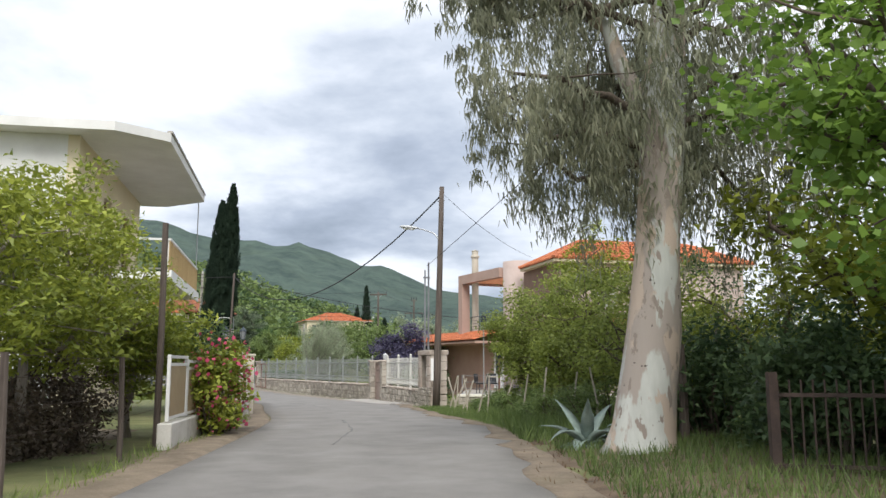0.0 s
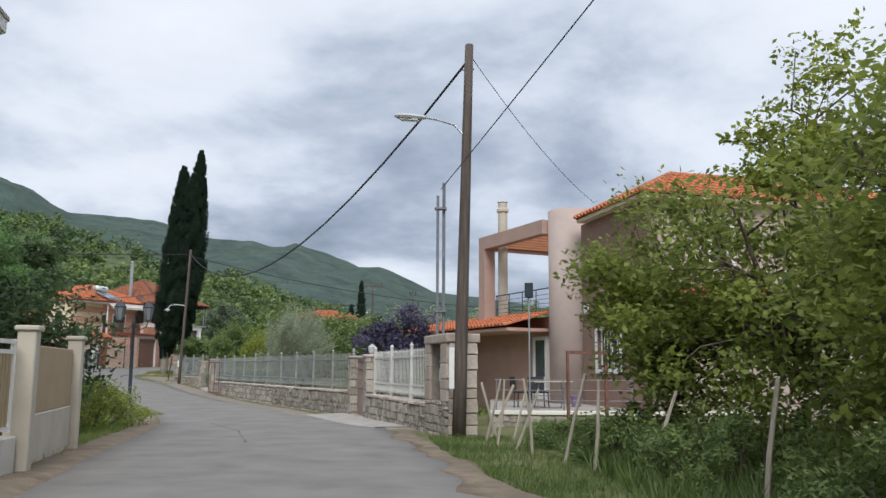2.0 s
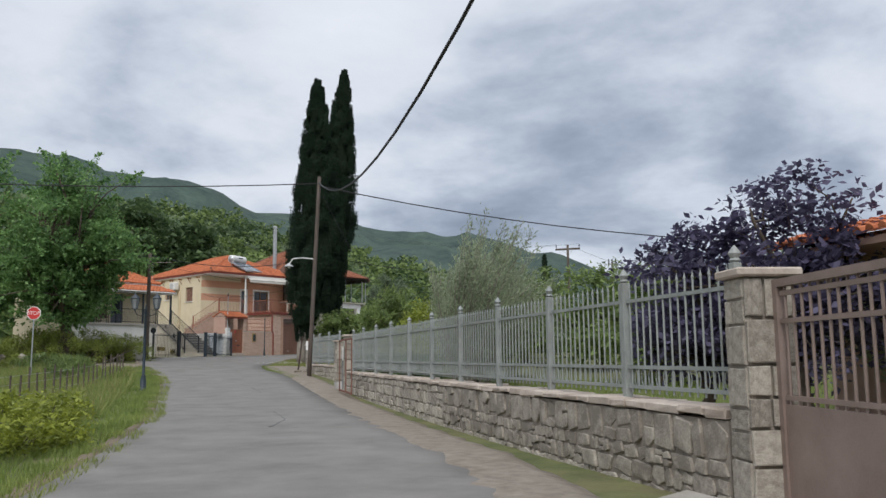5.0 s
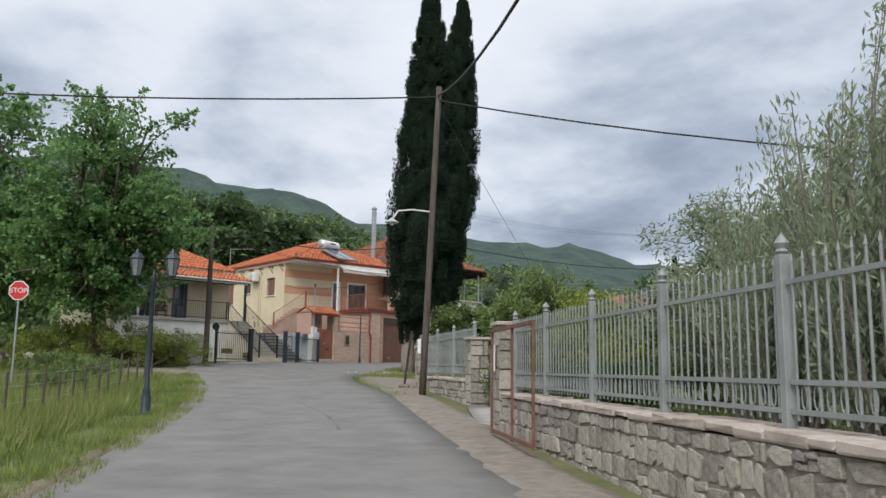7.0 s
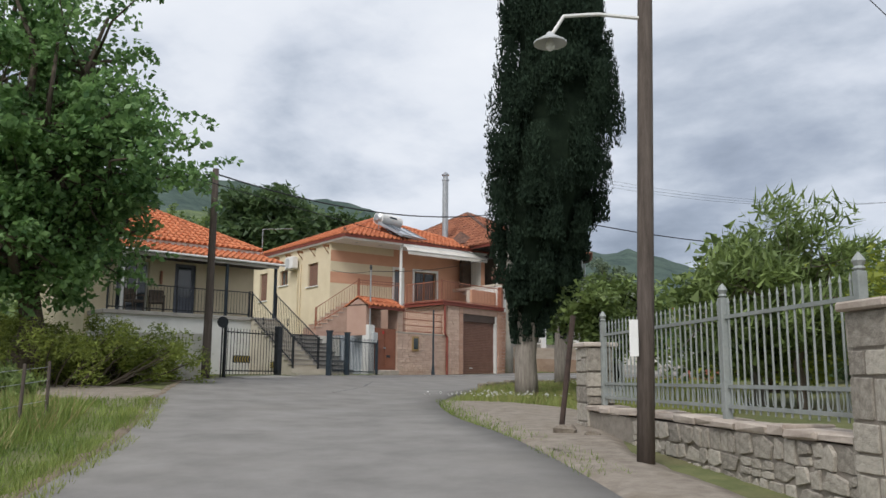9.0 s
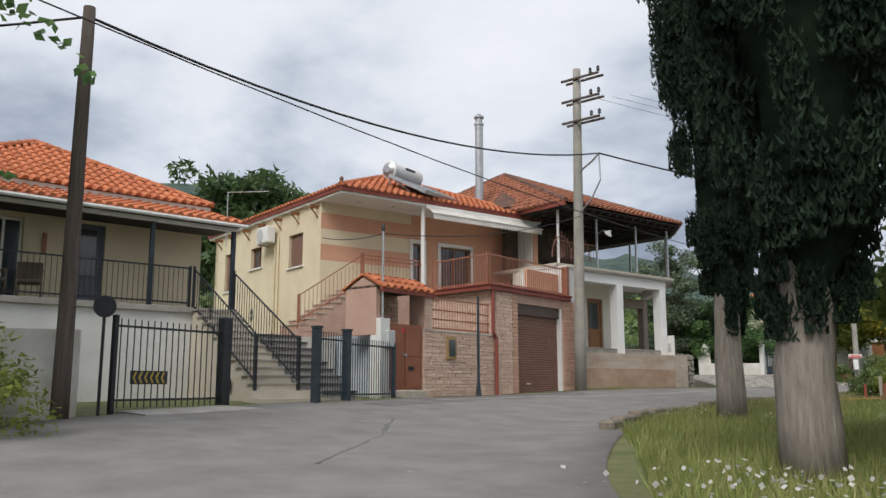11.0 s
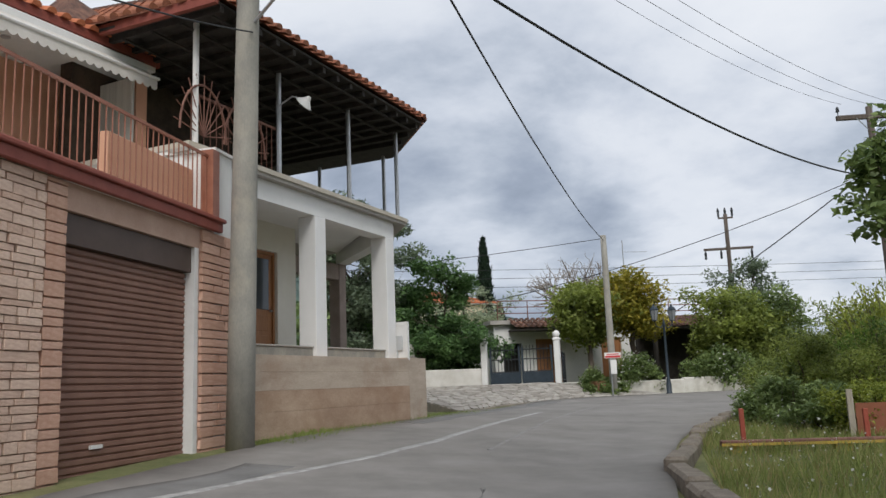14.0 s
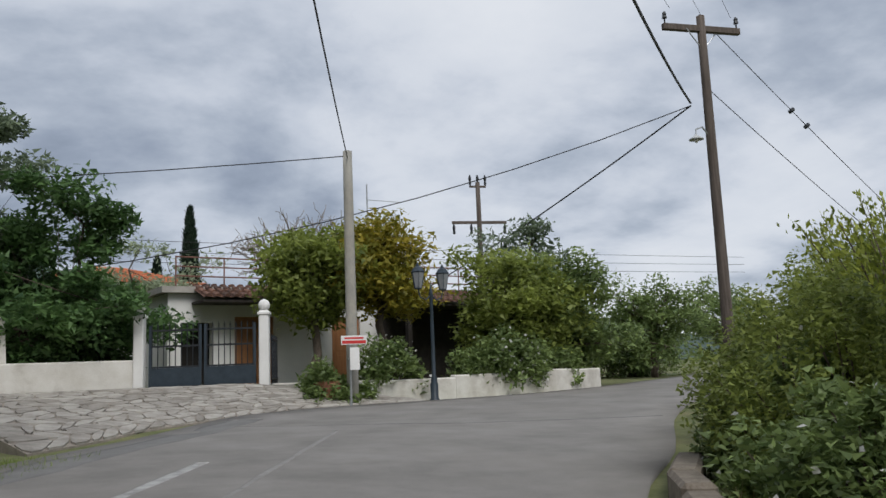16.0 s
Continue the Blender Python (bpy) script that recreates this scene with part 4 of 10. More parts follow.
def ridge_cap(name, parent, a, b, mat, r=0.11):
    """A row of round ridge tiles from a to b."""
    a, b = Vector(a), Vector(b)
    d = (b - a)
    n = max(1, int(d.length / 0.38))
    side = d.cross(Vector((0, 0, 1))).normalized()
    nrm = side.cross(d.normalized())
    g = Geo()
    for i in range(n):
        p, q = a + d * (i / n), a + d * ((i + 1.12) / n)
        v = []
        for o, rr in ((p, r), (q, r * 0.86)):
            v += [o + side * math.cos(w) * rr + nrm * (math.sin(w) * rr + 0.03) for w in (math.pi * k / 5 for k in range(6))]
        g.add(v, [(k, k + 1, 7 + k, 6 + k) for k in range(5)] + [(0, 5, 4, 3, 2, 1)])
    return part(name, g, mat, parent)


def hip_roof(parent, x0, x1, y0, y1, z, rise, mat, thick=0.14, soffit=None, back=True):
    """A hipped roof over a rectangle of eaves, in the parent's frame."""
    w, dpt = x1 - x0, y1 - y0
    k = min(w, dpt) / 2
    if w >= dpt:
        ra, rb = (x0 + k, (y0 + y1) / 2, z + rise), (x1 - k, (y0 + y1) / 2, z + rise)
    else:
        ra, rb = ((x0 + x1) / 2, y0 + k, z + rise), ((x0 + x1) / 2, y1 - k, z + rise)
    A, B, C, D = (x0, y0, z), (x1, y0, z), (x1, y1, z), (x0, y1, z)
    g = Geo()
    g.box(x0 + 0.03, x1 - 0.03, y0 + 0.03, y1 - 0.03, z - thick, z - 0.012)
    part("soffit_slab", g, soffit or white_wall, parent)
    if w >= dpt:
        slopes = [(A, B, rb, ra), (C, D, ra, rb), (D, A, ra, ra), (B, C, rb, rb)]
    else:
        slopes = [(D, A, ra, rb), (B, C, rb, ra), (A, B, ra, ra), (C, D, rb, rb)]
    for s in slopes:
        tile_slope("roof_slope", parent, *s, mat)
    for p, q in ((A, ra), (B, rb if w >= dpt else ra), (C, rb), (D, ra if w >= dpt else rb), (ra, rb)):
        if (Vector(p) - Vector(q)).length > 0.4:
            ridge_cap("ridge_tiles", parent, p, q, mat)
    return ra, rb


def pickets(parent, a, b, z0, z1, mat, gap=0.13, r=0.011, rails=(0.1, -0.12), square=False, name="picket", tip=0.0, sag=0.0):
    """Upright bars between two places in the plan (a, b), and the rails that hold them. z0, z1: foot and head at a and b, or one for both."""
    a, b = Vector((*a, 0)), Vector((*b, 0))
    za, zb = z0 if hasattr(z0, "__len__") else (z0, z0)
    ya, yb = z1 if hasattr(z1, "__len__") else (z1, z1)
    d = b - a
    n = max(1, int(round(d.length / gap)))
    hgt = ya - za
    g = Geo()
    if square:
        g.box(-r, r, -r, r, 0, hgt)
    else:
        g.tube([(0, 0, 0), (0, 0, hgt)], r, 6)
    if tip:
        g.add([(-r * 1.6, 0, hgt), (0, -r * 1.6, hgt), (r * 1.6, 0, hgt), (0, r * 1.6, hgt), (0, 0, hgt + tip), (0, 0, hgt - tip * 0.4)],
              [(0, 1, 4), (1, 2, 4), (2, 3, 4), (3, 0, 4), (1, 0, 5), (2, 1, 5), (3, 2, 5), (0, 3, 5)])
    me = g.mesh(name)
    me.materials.append(mat)
    turn = math.degrees(math.atan2(d.y, d.x))
    for i in range(n):
        s = (i + 0.5) / n
        p = a + d * s
        part(name, me, mat, parent, m=pose(p.x, p.y, za + (zb - za) * s, 0, 0, turn))
    for k in rails:
        q = Geo()
        o0, o1 = (za + k, zb + k) if k >= 0 else (ya + k, yb + k)
        nv = Vector((-d.y, d.x, 0)).normalized() * 0.014
        h = 0.018
        v = []
        for o, z in ((a, o0), (b, o1)):
            v += [(o + nv) + Vector((0, 0, z - h)), (o - nv) + Vector((0, 0, z - h)), (o - nv) + Vector((0, 0, z + h)), (o + nv) + Vector((0, 0, z + h))]
        q.add(v, [(0, 1, 2, 3), (7, 6, 5, 4), (0, 4, 5, 1), (1, 5, 6, 2), (2, 6, 7, 3), (3, 7, 4, 0)])
        part("rail", q, mat, parent)


def window(parent, x0, x1, z0, z1, y, frame_mat, label="", surround=None, bars=0, sill=True, split=1, shutters=None, name="window", deep=0.12):
    """A window in an opening of a wall whose outer face is at y: frame, panes, and what else it has."""
    w = new(name)
    w.parent = parent
    if label:
        w["label"] = label
    f = 0.055
    g = Geo()
    g.box(x0, x0 + f, y + deep, y + deep + 0.06, z0, z1).box(x1 - f, x1, y + deep, y + deep + 0.06, z0, z1)
    g.box(x0 + f, x1 - f, y + deep, y + deep + 0.06, z0, z0 + f).box(x0 + f, x1 - f, y + deep, y + deep + 0.06, z1 - f, z1)
    for i in range(1, split):
        xm = x0 + (x1 - x0) * i / split
        g.box(xm - f / 2, xm + f / 2, y + deep - 0.004, y + deep + 0.056, z0 + f, z1 - f)
    part("frame", g, frame_mat, w)
    part("pane", Geo().box(x0 + f, x1 - f, y + deep + 0.025, y + deep + 0.035, z0 + f, z1 - f), dark_glass, w)
    if surround:
        s, p = 0.12, 0.03
        g = Geo()
        g.box(x0 - s, x0, y - p, y + 0.03, z0 - s, z1 + s).box(x1, x1 + s, y - p, y + 0.03, z0 - s, z1 + s)
        g.box(x0, x1, y - p, y + 0.03, z1, z1 + s).box(x0, x1, y - p, y + 0.03, z0 - s, z0)
        part("surround", g, surround, w)
    elif sill:
        part("sill", Geo().box(x0 - 0.1, x1 + 0.1, y - 0.06, y + deep, z0 - 0.06, z0, bevel=0.01), white_paint, w)
    if shutters:
        g = Geo()
        n = int((z1 - z0 - 0.1) / 0.06)
        for i in range(n):
            z = z0 + 0.05 + i * 0.06
            g.box(x0 + f, x1 - f, y + deep - 0.05, y + deep - 0.035, z, z + 0.05)
        part("shutter", g, shutters, w)["kind"] = "stuff"
    for i in range(bars):
        xb = x0 + (i + 1) * (x1 - x0) / (bars + 1)
        part("bar", Geo().box(xb - 0.008, xb + 0.008, y + 0.02, y + 0.036, z0, z1), white_paint, w)
    return w


def panel_door(parent, x0, x1, z0, z1, y, mat, name="door", label="", deep=0.1, panels=((0.08, 0.45), (0.52, 0.94)), glazed=False, knob=True):
    dr = new(name)
    dr.parent = parent
    if label:
        dr["label"] = label
    part("frame", Geo().box(x0, x0 + 0.06, y + deep - 0.03, y + deep + 0.08, z0, z1).box(x1 - 0.06, x1, y + deep - 0.03, y + deep + 0.08, z0, z1).box(x0 + 0.06, x1 - 0.06, y + deep - 0.03, y + deep + 0.08, z1 - 0.06, z1), mat, dr)
    part("leaf", Geo().box(x0 + 0.06, x1 - 0.06, y + deep, y + deep + 0.045, z0 + 0.01, z1 - 0.06), mat, dr)
    h = z1 - z0
    for i, (lo, hi) in enumerate(panels):
        glass = glazed and i == len(panels) - 1
        part("pane" if glass else "panel", Geo().box(x0 + 0.17, x1 - 0.17, y + deep - 0.014, y + deep - 0.002, z0 + lo * h, z0 + hi * h, bevel=0.004), dark_glass if glass else mat, dr)
    if knob:
        part("door_handle", Geo().tube([(x1 - 0.13, y + deep - 0.06, z0 + 1.0), (x1 - 0.13, y + deep, z0 + 1.0)], 0.02, 8), galvanised, dr)
    return dr


# unit stones, shared by all rubble walls and claddings
def unit_stones(count, seed, rough=0.09):
    """Blocks of unit size: dressed slips with cut corners, or field stones with an uneven rounded outline."""
    rng = np.random.default_rng(seed)
    out = []
    for i in range(count):
        j = lambda: rng.uniform(0.02, 1.0) * rough * 2.2
        k = lambda: rng.uniform(0.02, 1.0) * rough
        g = Geo()
        if rough < 0.055:
            ring = [(-0.5 + j(), -0.5 + k()), (0.5 - j(), -0.5 + k()), (0.5 - k(), -0.5 + j()), (0.5 - k(), 0.5 - j()), (0.5 - j(), 0.5 - k()), (-0.5 + j(), 0.5 - k()), (-0.5 + k(), 0.5 - j()), (-0.5 + k(), -0.5 + j())]
        else:
            # four or five uneven corners, each rounded off by two points
            n = int(rng.integers(4, 6))
            turn = rng.uniform(-0.25, 0.25) + (math.pi / 4 if n == 4 else rng.uniform(0, 1.2))
            corner = []
            for q in range(n):
                w = turn + 2 * math.pi * (q + rng.uniform(-0.16, 0.16)) / n
                r = 0.5 / max(abs(math.cos(w)), abs(math.sin(w))) * rng.uniform(0.97, 1.04)
                corner.append(Vector((max(-0.5, min(0.5, math.cos(w) * r)), max(-0.5, min(0.5, math.sin(w) * r)), 0)))
            ring = []
            for q in range(n):
                o, p, e = corner[q - 1], corner[q], corner[(q + 1) % n]
                cut = rng.uniform(0.03, 0.10)
                ring += [tuple(p.lerp(o, cut)[:2]), tuple(p.lerp(e, cut)[:2])]
        n = len(ring)
        face = rng.uniform(-0.005, 0.02)
        v = [(x, 0.5, z) for x, z in ring] + [(x, -0.38 + rng.uniform(-0.03, 0.03), z) for x, z in ring] + [(x * 0.955 + rng.normal() * 0.006, -0.465 + rng.uniform(-0.018, 0.018), z * 0.935 + rng.normal() * 0.008) for x, z in ring] + [(rng.normal() * 0.06, -0.5 + face, rng.normal() * 0.06)]
        f = [(a + q, a + (q + 1) % n, a + n + (q + 1) % n, a + n + q) for a in (0, n) for q in range(n)] + [(2 * n + q, 2 * n + (q + 1) % n, 3 * n) for q in range(n)]
        g.add(v, [tuple(reversed(p)) for p in f])
        out.append(g.mesh("stone"))
    return out


STONES = {}


def stone_cells(rng, x0, x1, z0, z1, h, w, merge=0.25):
    """Coursed rubble: uneven courses of stones of uneven length, some two courses high."""
    cells = []
    z = z0
    while z < z1 - 0.02:
        hh = min(h * rng.uniform(0.65, 1.4), z1 - z)
        if z1 - z - hh < h * 0.4:
            hh = z1 - z
        x = x0
        while x < x1 - 0.01:
            ww = w * rng.uniform(0.5, 1.7)
            if x1 - x - ww < w * 0.4:
                ww = x1 - x
            if rng.uniform() < merge:
                cut = rng.uniform(0.35, 0.65)
                if ww > hh * 1.25:
                    cells += [(x, x + ww * cut, z, z + hh), (x + ww * cut, x + ww, z, z + hh)]
                else:
                    cells += [(x, x + ww, z, z + hh * cut), (x, x + ww, z + hh * cut, z + hh)]
            else:
                cells.append((x, x + ww, z, z + hh))
            x += ww
        z += hh
    return cells


def clad(parent, m, x0, x1, z0, z1, y, mat, h=0.17, w=0.3, depth=0.08, joint=0.012, seed=1, limit=300, name="stone", merge=0.25, foot=None, rough=0.09, wobble=0.012, face="-y"):
    """Lays stones on a face of the frame m (relative to the parent) at y, proud of it by up to the depth. foot(x): where the ground cuts it off."""
    rng = np.random.default_rng(seed)
    key = (mat.name, rough)
    if key not in STONES:
        STONES[key] = unit_stones(24, 5, rough)
        for me in STONES[key]:
            me.materials.append(mat)
    rest = Geo()
    count = 0
    for a, b, lo, hi in stone_cells(rng, x0, x1, z0, z1, h, w, merge):
        if foot is not None and hi < foot((a + b) / 2) - 0.02:
            continue
        me = STONES[key][rng.integers(0, 24)]
        out = rng.uniform(0, wobble)
        place = m @ pose((a + b) / 2, y - out, (lo + hi) / 2, 0, rng.uniform(-5, 5) if rough > 0.12 else (rng.uniform(-2, 2) if rough > 0.05 else 0), 0) @ Matrix.Diagonal((b - a - joint, depth, hi - lo - joint, 1))
        if count < limit:
            part(name, me, mat, parent, m=place)
        else:
            rest.add([v.co for v in me.vertices], [tuple(p.vertices) for p in me.polygons], place)
        count += 1
    if rest.v:
        ob = part(name + "work", rest, mat, parent)
        ob["kind"] = "stuff"

# ---- garden walls with railings along the road ----
def iron_panel(parent, x0, x1, z0, z1, mat, y=0.0):
    """A railing panel between two posts, bellied a little at its foot."""
    pickets(parent, (x0, y), (x1, y), z0, z1, mat, 0.135, 0.0105, rails=(0.06, 0.26, -0.14), tip=0.07)
    band = Geo()
    n = int((x1 - x0) / 0.135)
    for k in range(n):
        cx = x0 + (k + 1.0) * (x1 - x0) / n
        band.tube([(cx + 0.035 * math.cos(w), y, z0 + 0.16 + 0.085 * math.sin(w)) for w in (2 * math.pi * q / 8 for q in range(9))], 0.006, 3, None, False)
    part("scroll_band", band, mat, parent)["kind"] = "stuff"


def stone_wall(name, far, near, top, label, spans, posts, post_top, mat, seed, stone_spans, pillars, group=""):
    """A rubble wall with a coping, pillars of dressed stone and an iron railing; x runs from the far end to the near one."""
    far, near = Vector((*far, 0)), Vector((*near, 0))
    d = near - far
    fr = local(far.x, far.y, 0, d)
    w = thing(name, fr, label, "wall", group)
    w["kind"] = "structure"
    inv = lambda x: far + d.normalized() * x
    foot = lambda x: gz(inv(x).x, inv(x).y)
    eye = Matrix.Identity(4)
    for i, (a, b) in enumerate(spans):
        lo = min(foot(a), foot(b)) - 0.25
        part("wall_core", Geo().box(a, b, -0.012, 0.38, lo, top - 0.09), mortar, w)
        cop = Geo()
        rng = np.random.default_rng(seed + i)
        x = a
        while x < b - 0.02:
            k = min(b, x + rng.uniform(0.28, 0.6))
            if b - k < 0.2:
                k = b
            part("coping_stone", Geo().box(x + 0.006, k - 0.006, -0.03 - rng.uniform(0, 0.045), 0.44, top - rng.uniform(0.06, 0.085), top + rng.uniform(-0.012, 0.014), bevel=0.014).roughen(0.009, seed + int(x * 100)), stone_pink, w)
            x = k
    for i, (a, b, lim) in enumerate(stone_spans):
        clad(w, eye, a, b, min(foot(a), foot(b)) - 0.12, top - 0.09, 0.03, stone_mat, 0.2, 0.24, 0.11, 0.006, seed + 7 * i, lim, foot=foot, wobble=0.03, merge=0.45, rough=0.13)
    for i, (a, b, ptop) in enumerate(pillars):
        lo = min(foot(a), foot(b)) - 0.2
        part("pillar_core", Geo().box(a + 0.02, b - 0.02, -0.035, 0.36, lo, ptop - 0.07), mortar, w)
        for q, (m, u0, u1) in enumerate(((eye, a, b), (pose(b, 0, 0, 0, 0, 90), -0.05, 0.38), (pose(a, 0, 0, 0, 0, -90), -0.38, 0.05))):
            clad(w, m, u0, u1, lo, ptop - 0.07, -0.015 if q == 0 else 0.02, stone_mat, 0.28, 0.3, 0.07, 0.014, seed + 50 + 3 * i + q, 300, "pillar_stone", 0.3, None, 0.045, 0.01)
        part("pillar_cap", Geo().box(a - 0.05, b + 0.05, -0.1, 0.43, ptop - 0.07, ptop, bevel=0.015), stone_pink, w)
    ys = 0.2
    for i, x in enumerate(posts):
        g = Geo()
        g.box(x - 0.04, x + 0.04, ys - 0.04, ys + 0.04, top - 0.02, post_top + 0.02, bevel=0.006)
        g.lathe([(0.03, post_top + 0.02), (0.05, post_top + 0.04), (0.035, post_top + 0.06), (0.055, post_top + 0.1), (0.03, post_top + 0.14), (0.006, post_top + 0.17)], 8, pose(x, ys, 0))
        part("railing_post", g, mat, w)
    edge = sorted(posts)
    for x0, x1 in zip(edge, edge[1:]):
        if x1 - x0 < 3.0:
            iron_panel(w, x0 + 0.05, x1 - 0.05, top + 0.06, post_top - 0.04, mat, ys)
    return w


wall_a = stone_wall("wall_garden_west", (-3.50, 39.52), (-0.43, 29.32), 0.54, "rubble stone garden wall with white iron railing and stone pillars",
                    [(2.8, 9.05)], [2.9, 4.95, 7.0, 9.0], 1.72, white_rail, 11, [(2.8, 9.05, 300)], [(0.0, 0.34, 1.66), (2.42, 2.8, 1.66)])
wall_b = stone_wall("wall_garden_middle", (-13.25, 58.5), (-3.5, 39.52), 0.55, "long rubble stone garden wall with pale grey iron railing",
                    [(0.55, 21.25)], [0.62] + [0.45 + 2.08 * k for k in range(1, 10)] + [21.15], 1.74, grey_rail, 23, [(0.55, 12.5, 260), (12.5, 21.25, 40)], [(0.0, 0.45, 1.74)])
wall_c = stone_wall("wall_garden_north", (-18.55, 68.64), (-14.67, 62.18), 0.70, "rubble stone garden wall with pale iron railing by the junction",
                    [(0.5, 6.6)], [0.55, 2.15, 4.25, 6.45], 1.9, grey_rail, 37, [(2.2, 6.6, 300)], [(0.0, 0.5, 1.62), (6.6, 7.04, 1.66)])
part("plaster_face", Geo().box(0.5, 2.2, 0.0, 0.06, -0.1, 0.6), concrete_pole_mat, wall_c, "dark stained cement render")

# ---- poles ----
def tapered_pole(name, x, y, top, r0, r1, mat, label, lean=(0, 0), group="utility poles", foot=None):
    z0 = gz(x, y) - 0.1 if foot is None else foot
    t = thing(name, pose(x, y, z0), label, "pole", group)
    g = Geo()
    g.smooth = True
    hgt = top - z0
    g.tube([(lean[0] * k / 6, lean[1] * k / 6, hgt * k / 6) for k in range(7)], [r0 + (r1 - r0) * k / 6 for k in range(7)], 12)
    part("shaft", g, mat, t)
    return t, hgt


def street_arm(t, z, pts, head, mat=galvanised):
    """A bracket with a street lamp's head at its end, in the pole's frame."""
    part("bracket_arm", Geo().tube(pts, 0.022, 7), mat, t)
    x, y, zz = pts[-1]
    d = Vector(pts[-1]) - Vector(pts[-2])
    a = math.degrees(math.atan2(d.y, d.x))
    if head == "cobra":
        g = Geo()
        g.smooth = True
        m = pose(x, y, zz, 0, -8, a)
        rings = [(-0.08, 0.045, 0.035), (0.05, 0.085, 0.05), (0.3, 0.13, 0.075), (0.52, 0.11, 0.06), (0.62, 0.04, 0.025)]
        v = [(px, math.cos(w) * ry, math.sin(w) * rz) for px, ry, rz in rings for w in (2 * math.pi * k / 10 for k in range(10))]
        f = [(i * 10 + k, i * 10 + (k + 1) % 10, (i + 1) * 10 + (k + 1) % 10, (i + 1) * 10 + k) for i in range(4) for k in range(10)]
        f += [tuple(range(9, -1, -1)), tuple(range(40, 50))]
        lamp = part("lamp_head", Geo().add(v, f, m), plastic_grey, t)
        part("lens", Geo().box(0.08, 0.48, -0.07, 0.07, -0.085, -0.05, m, 0.01), white_paint, lamp)
    else:
        m = pose(x, y, zz)
        lamp = part("lamp_shade", Geo().lathe([(0.03, 0.06), (0.06, 0.02), (0.19, -0.06), (0.19, -0.08), (0.17, -0.075), (0.05, 0.0)], 14, m), plastic_grey, t)
        part("bulb", Geo().lathe([(0.02, -0.02), (0.055, -0.08), (0.055, -0.12), (0.02, -0.16)], 10, m), white_paint, lamp)


pole_a, _ = tapered_pole("utility_pole", -0.24, 29.0, 7.85, 0.135, 0.085, wood_pole, "dark weathered wooden utility pole with a street lamp arm", (0.2, 0.1))
street_arm(pole_a, 6.2, [(0.13, 0.05, 6.0), (-0.1, 0.1, 6.28), (-0.45, 0.2, 6.42), (-0.75, 0.3, 6.5)], "cobra")
part("insulator_bracket", Geo().tube([(0.05, 0.1, 7.45), (0.3, 0.2, 7.5)], 0.02, 6), galvanised, pole_a)
part("notice_sheet", Geo().box(-0.19, -0.09, -0.14, -0.11, 1.02, 1.8), white_paint, pole_a, "weathered white notice board")

pole_c, _ = tapered_pole("utility_pole", -17.0, 64.95, 8.8, 0.094, 0.078, wood_pole, "weathered wooden utility pole with a street lamp arm", (0.16, 0.55))
street_arm(pole_c, 5.9, [(0.08, 0.3, 5.05), (-0.4, 0.1, 5.1), (-0.75, -0.1, 5.05), (-0.9, -0.15, 4.8)], "bell", white_paint)
part("notice_sheet", Geo().box(-0.11, -0.02, -0.105, -0.085, 1.2, 1.58), white_paint, pole_c, "torn white paper notice")
pole_e, _ = tapered_pole("utility_pole", -30.95, 75.3, 7.15, 0.13, 0.09, wood_pole, "brown wooden utility pole in front of the cream house")
pole_w, _ = tapered_pole("utility_pole", -18.5, 109.0, 6.85, 0.13, 0.10, concrete_pole_mat, "weathered wooden utility pole by the whitewashed wall")
pole_p, _ = tapered_pole("utility_pole", -27.72, 93.1, 12.1, 0.195, 0.135, concrete_pole_mat, "tall round concrete power pole at the house corner", (0.24, -0.3))
for k, z in enumerate((11.5, 10.75, 10.0)):
    arm = part("crossarm", Geo().box(-0.5, 0.95, -0.2, -0.12, z - 1.0, z - 0.93, pose(0.21, -0.27, 0, 0, 0, -18), 0.008).box(-0.5, 0.95, 0.12, 0.2, z - 1.0, z - 0.93, pose(0.21, -0.27, 0, 0, 0, -18), 0.008), wood_pole, pole_p)
    for q in (0.55, 0.85):
        part("insulator", Geo().lathe([(0.02, z - 0.93), (0.02, z - 0.83), (0.06, z - 0.82), (0.045, z - 0.74), (0.06, z - 0.72), (0.03, z - 0.66)], 8, pose(0.21, -0.27, 0, 0, 0, -18) @ pose(q, 0, 0)), black_iron, arm)
part("cable_bracket", Geo().tube([(0.15, -0.18, 7.3), (0.7, -0.65, 7.5), (1.08, -1.15, 7.62)], 0.035, 6).tube([(1.08, -1.15, 7.62), (1.1, -1.15, 6.75), (0.7, -0.7, 6.25), (0.13, -0.15, 5.9)], 0.024, 6), galvanised, pole_p)

pole_h, h_h = tapered_pole("utility_pole", -8.65, 108.85, 11.2, 0.16, 0.11, wood_pole, "dark wooden power pole with a single crossarm")
xarm = part("crossarm", Geo().box(-1.15, 1.15, -0.07, 0.07, h_h - 0.45, h_h - 0.28, pose(0, 0, 0, 0, 0, -8), 0.01), wood_pole, pole_h)
for q in (-1.08, 0.0, 1.08):
    part("insulator", Geo().lathe([(0.02, h_h - 0.28), (0.02, h_h - 0.15), (0.07, h_h - 0.13), (0.05, h_h - 0.05), (0.06, h_h - 0.02), (0.03, h_h + 0.05)], 8, pose(0, 0, 0, 0, 0, -8) @ pose(q, 0, 0.0)), black_iron, xarm)
part("brace", Geo().tube([(-0.5, 0, h_h - 0.4), (0, 0, h_h - 0.95)], 0.018, 5).tube([(0.5, 0, h_h - 0.4), (0, 0, h_h - 0.95)], 0.018, 5), galvanised, pole_h)
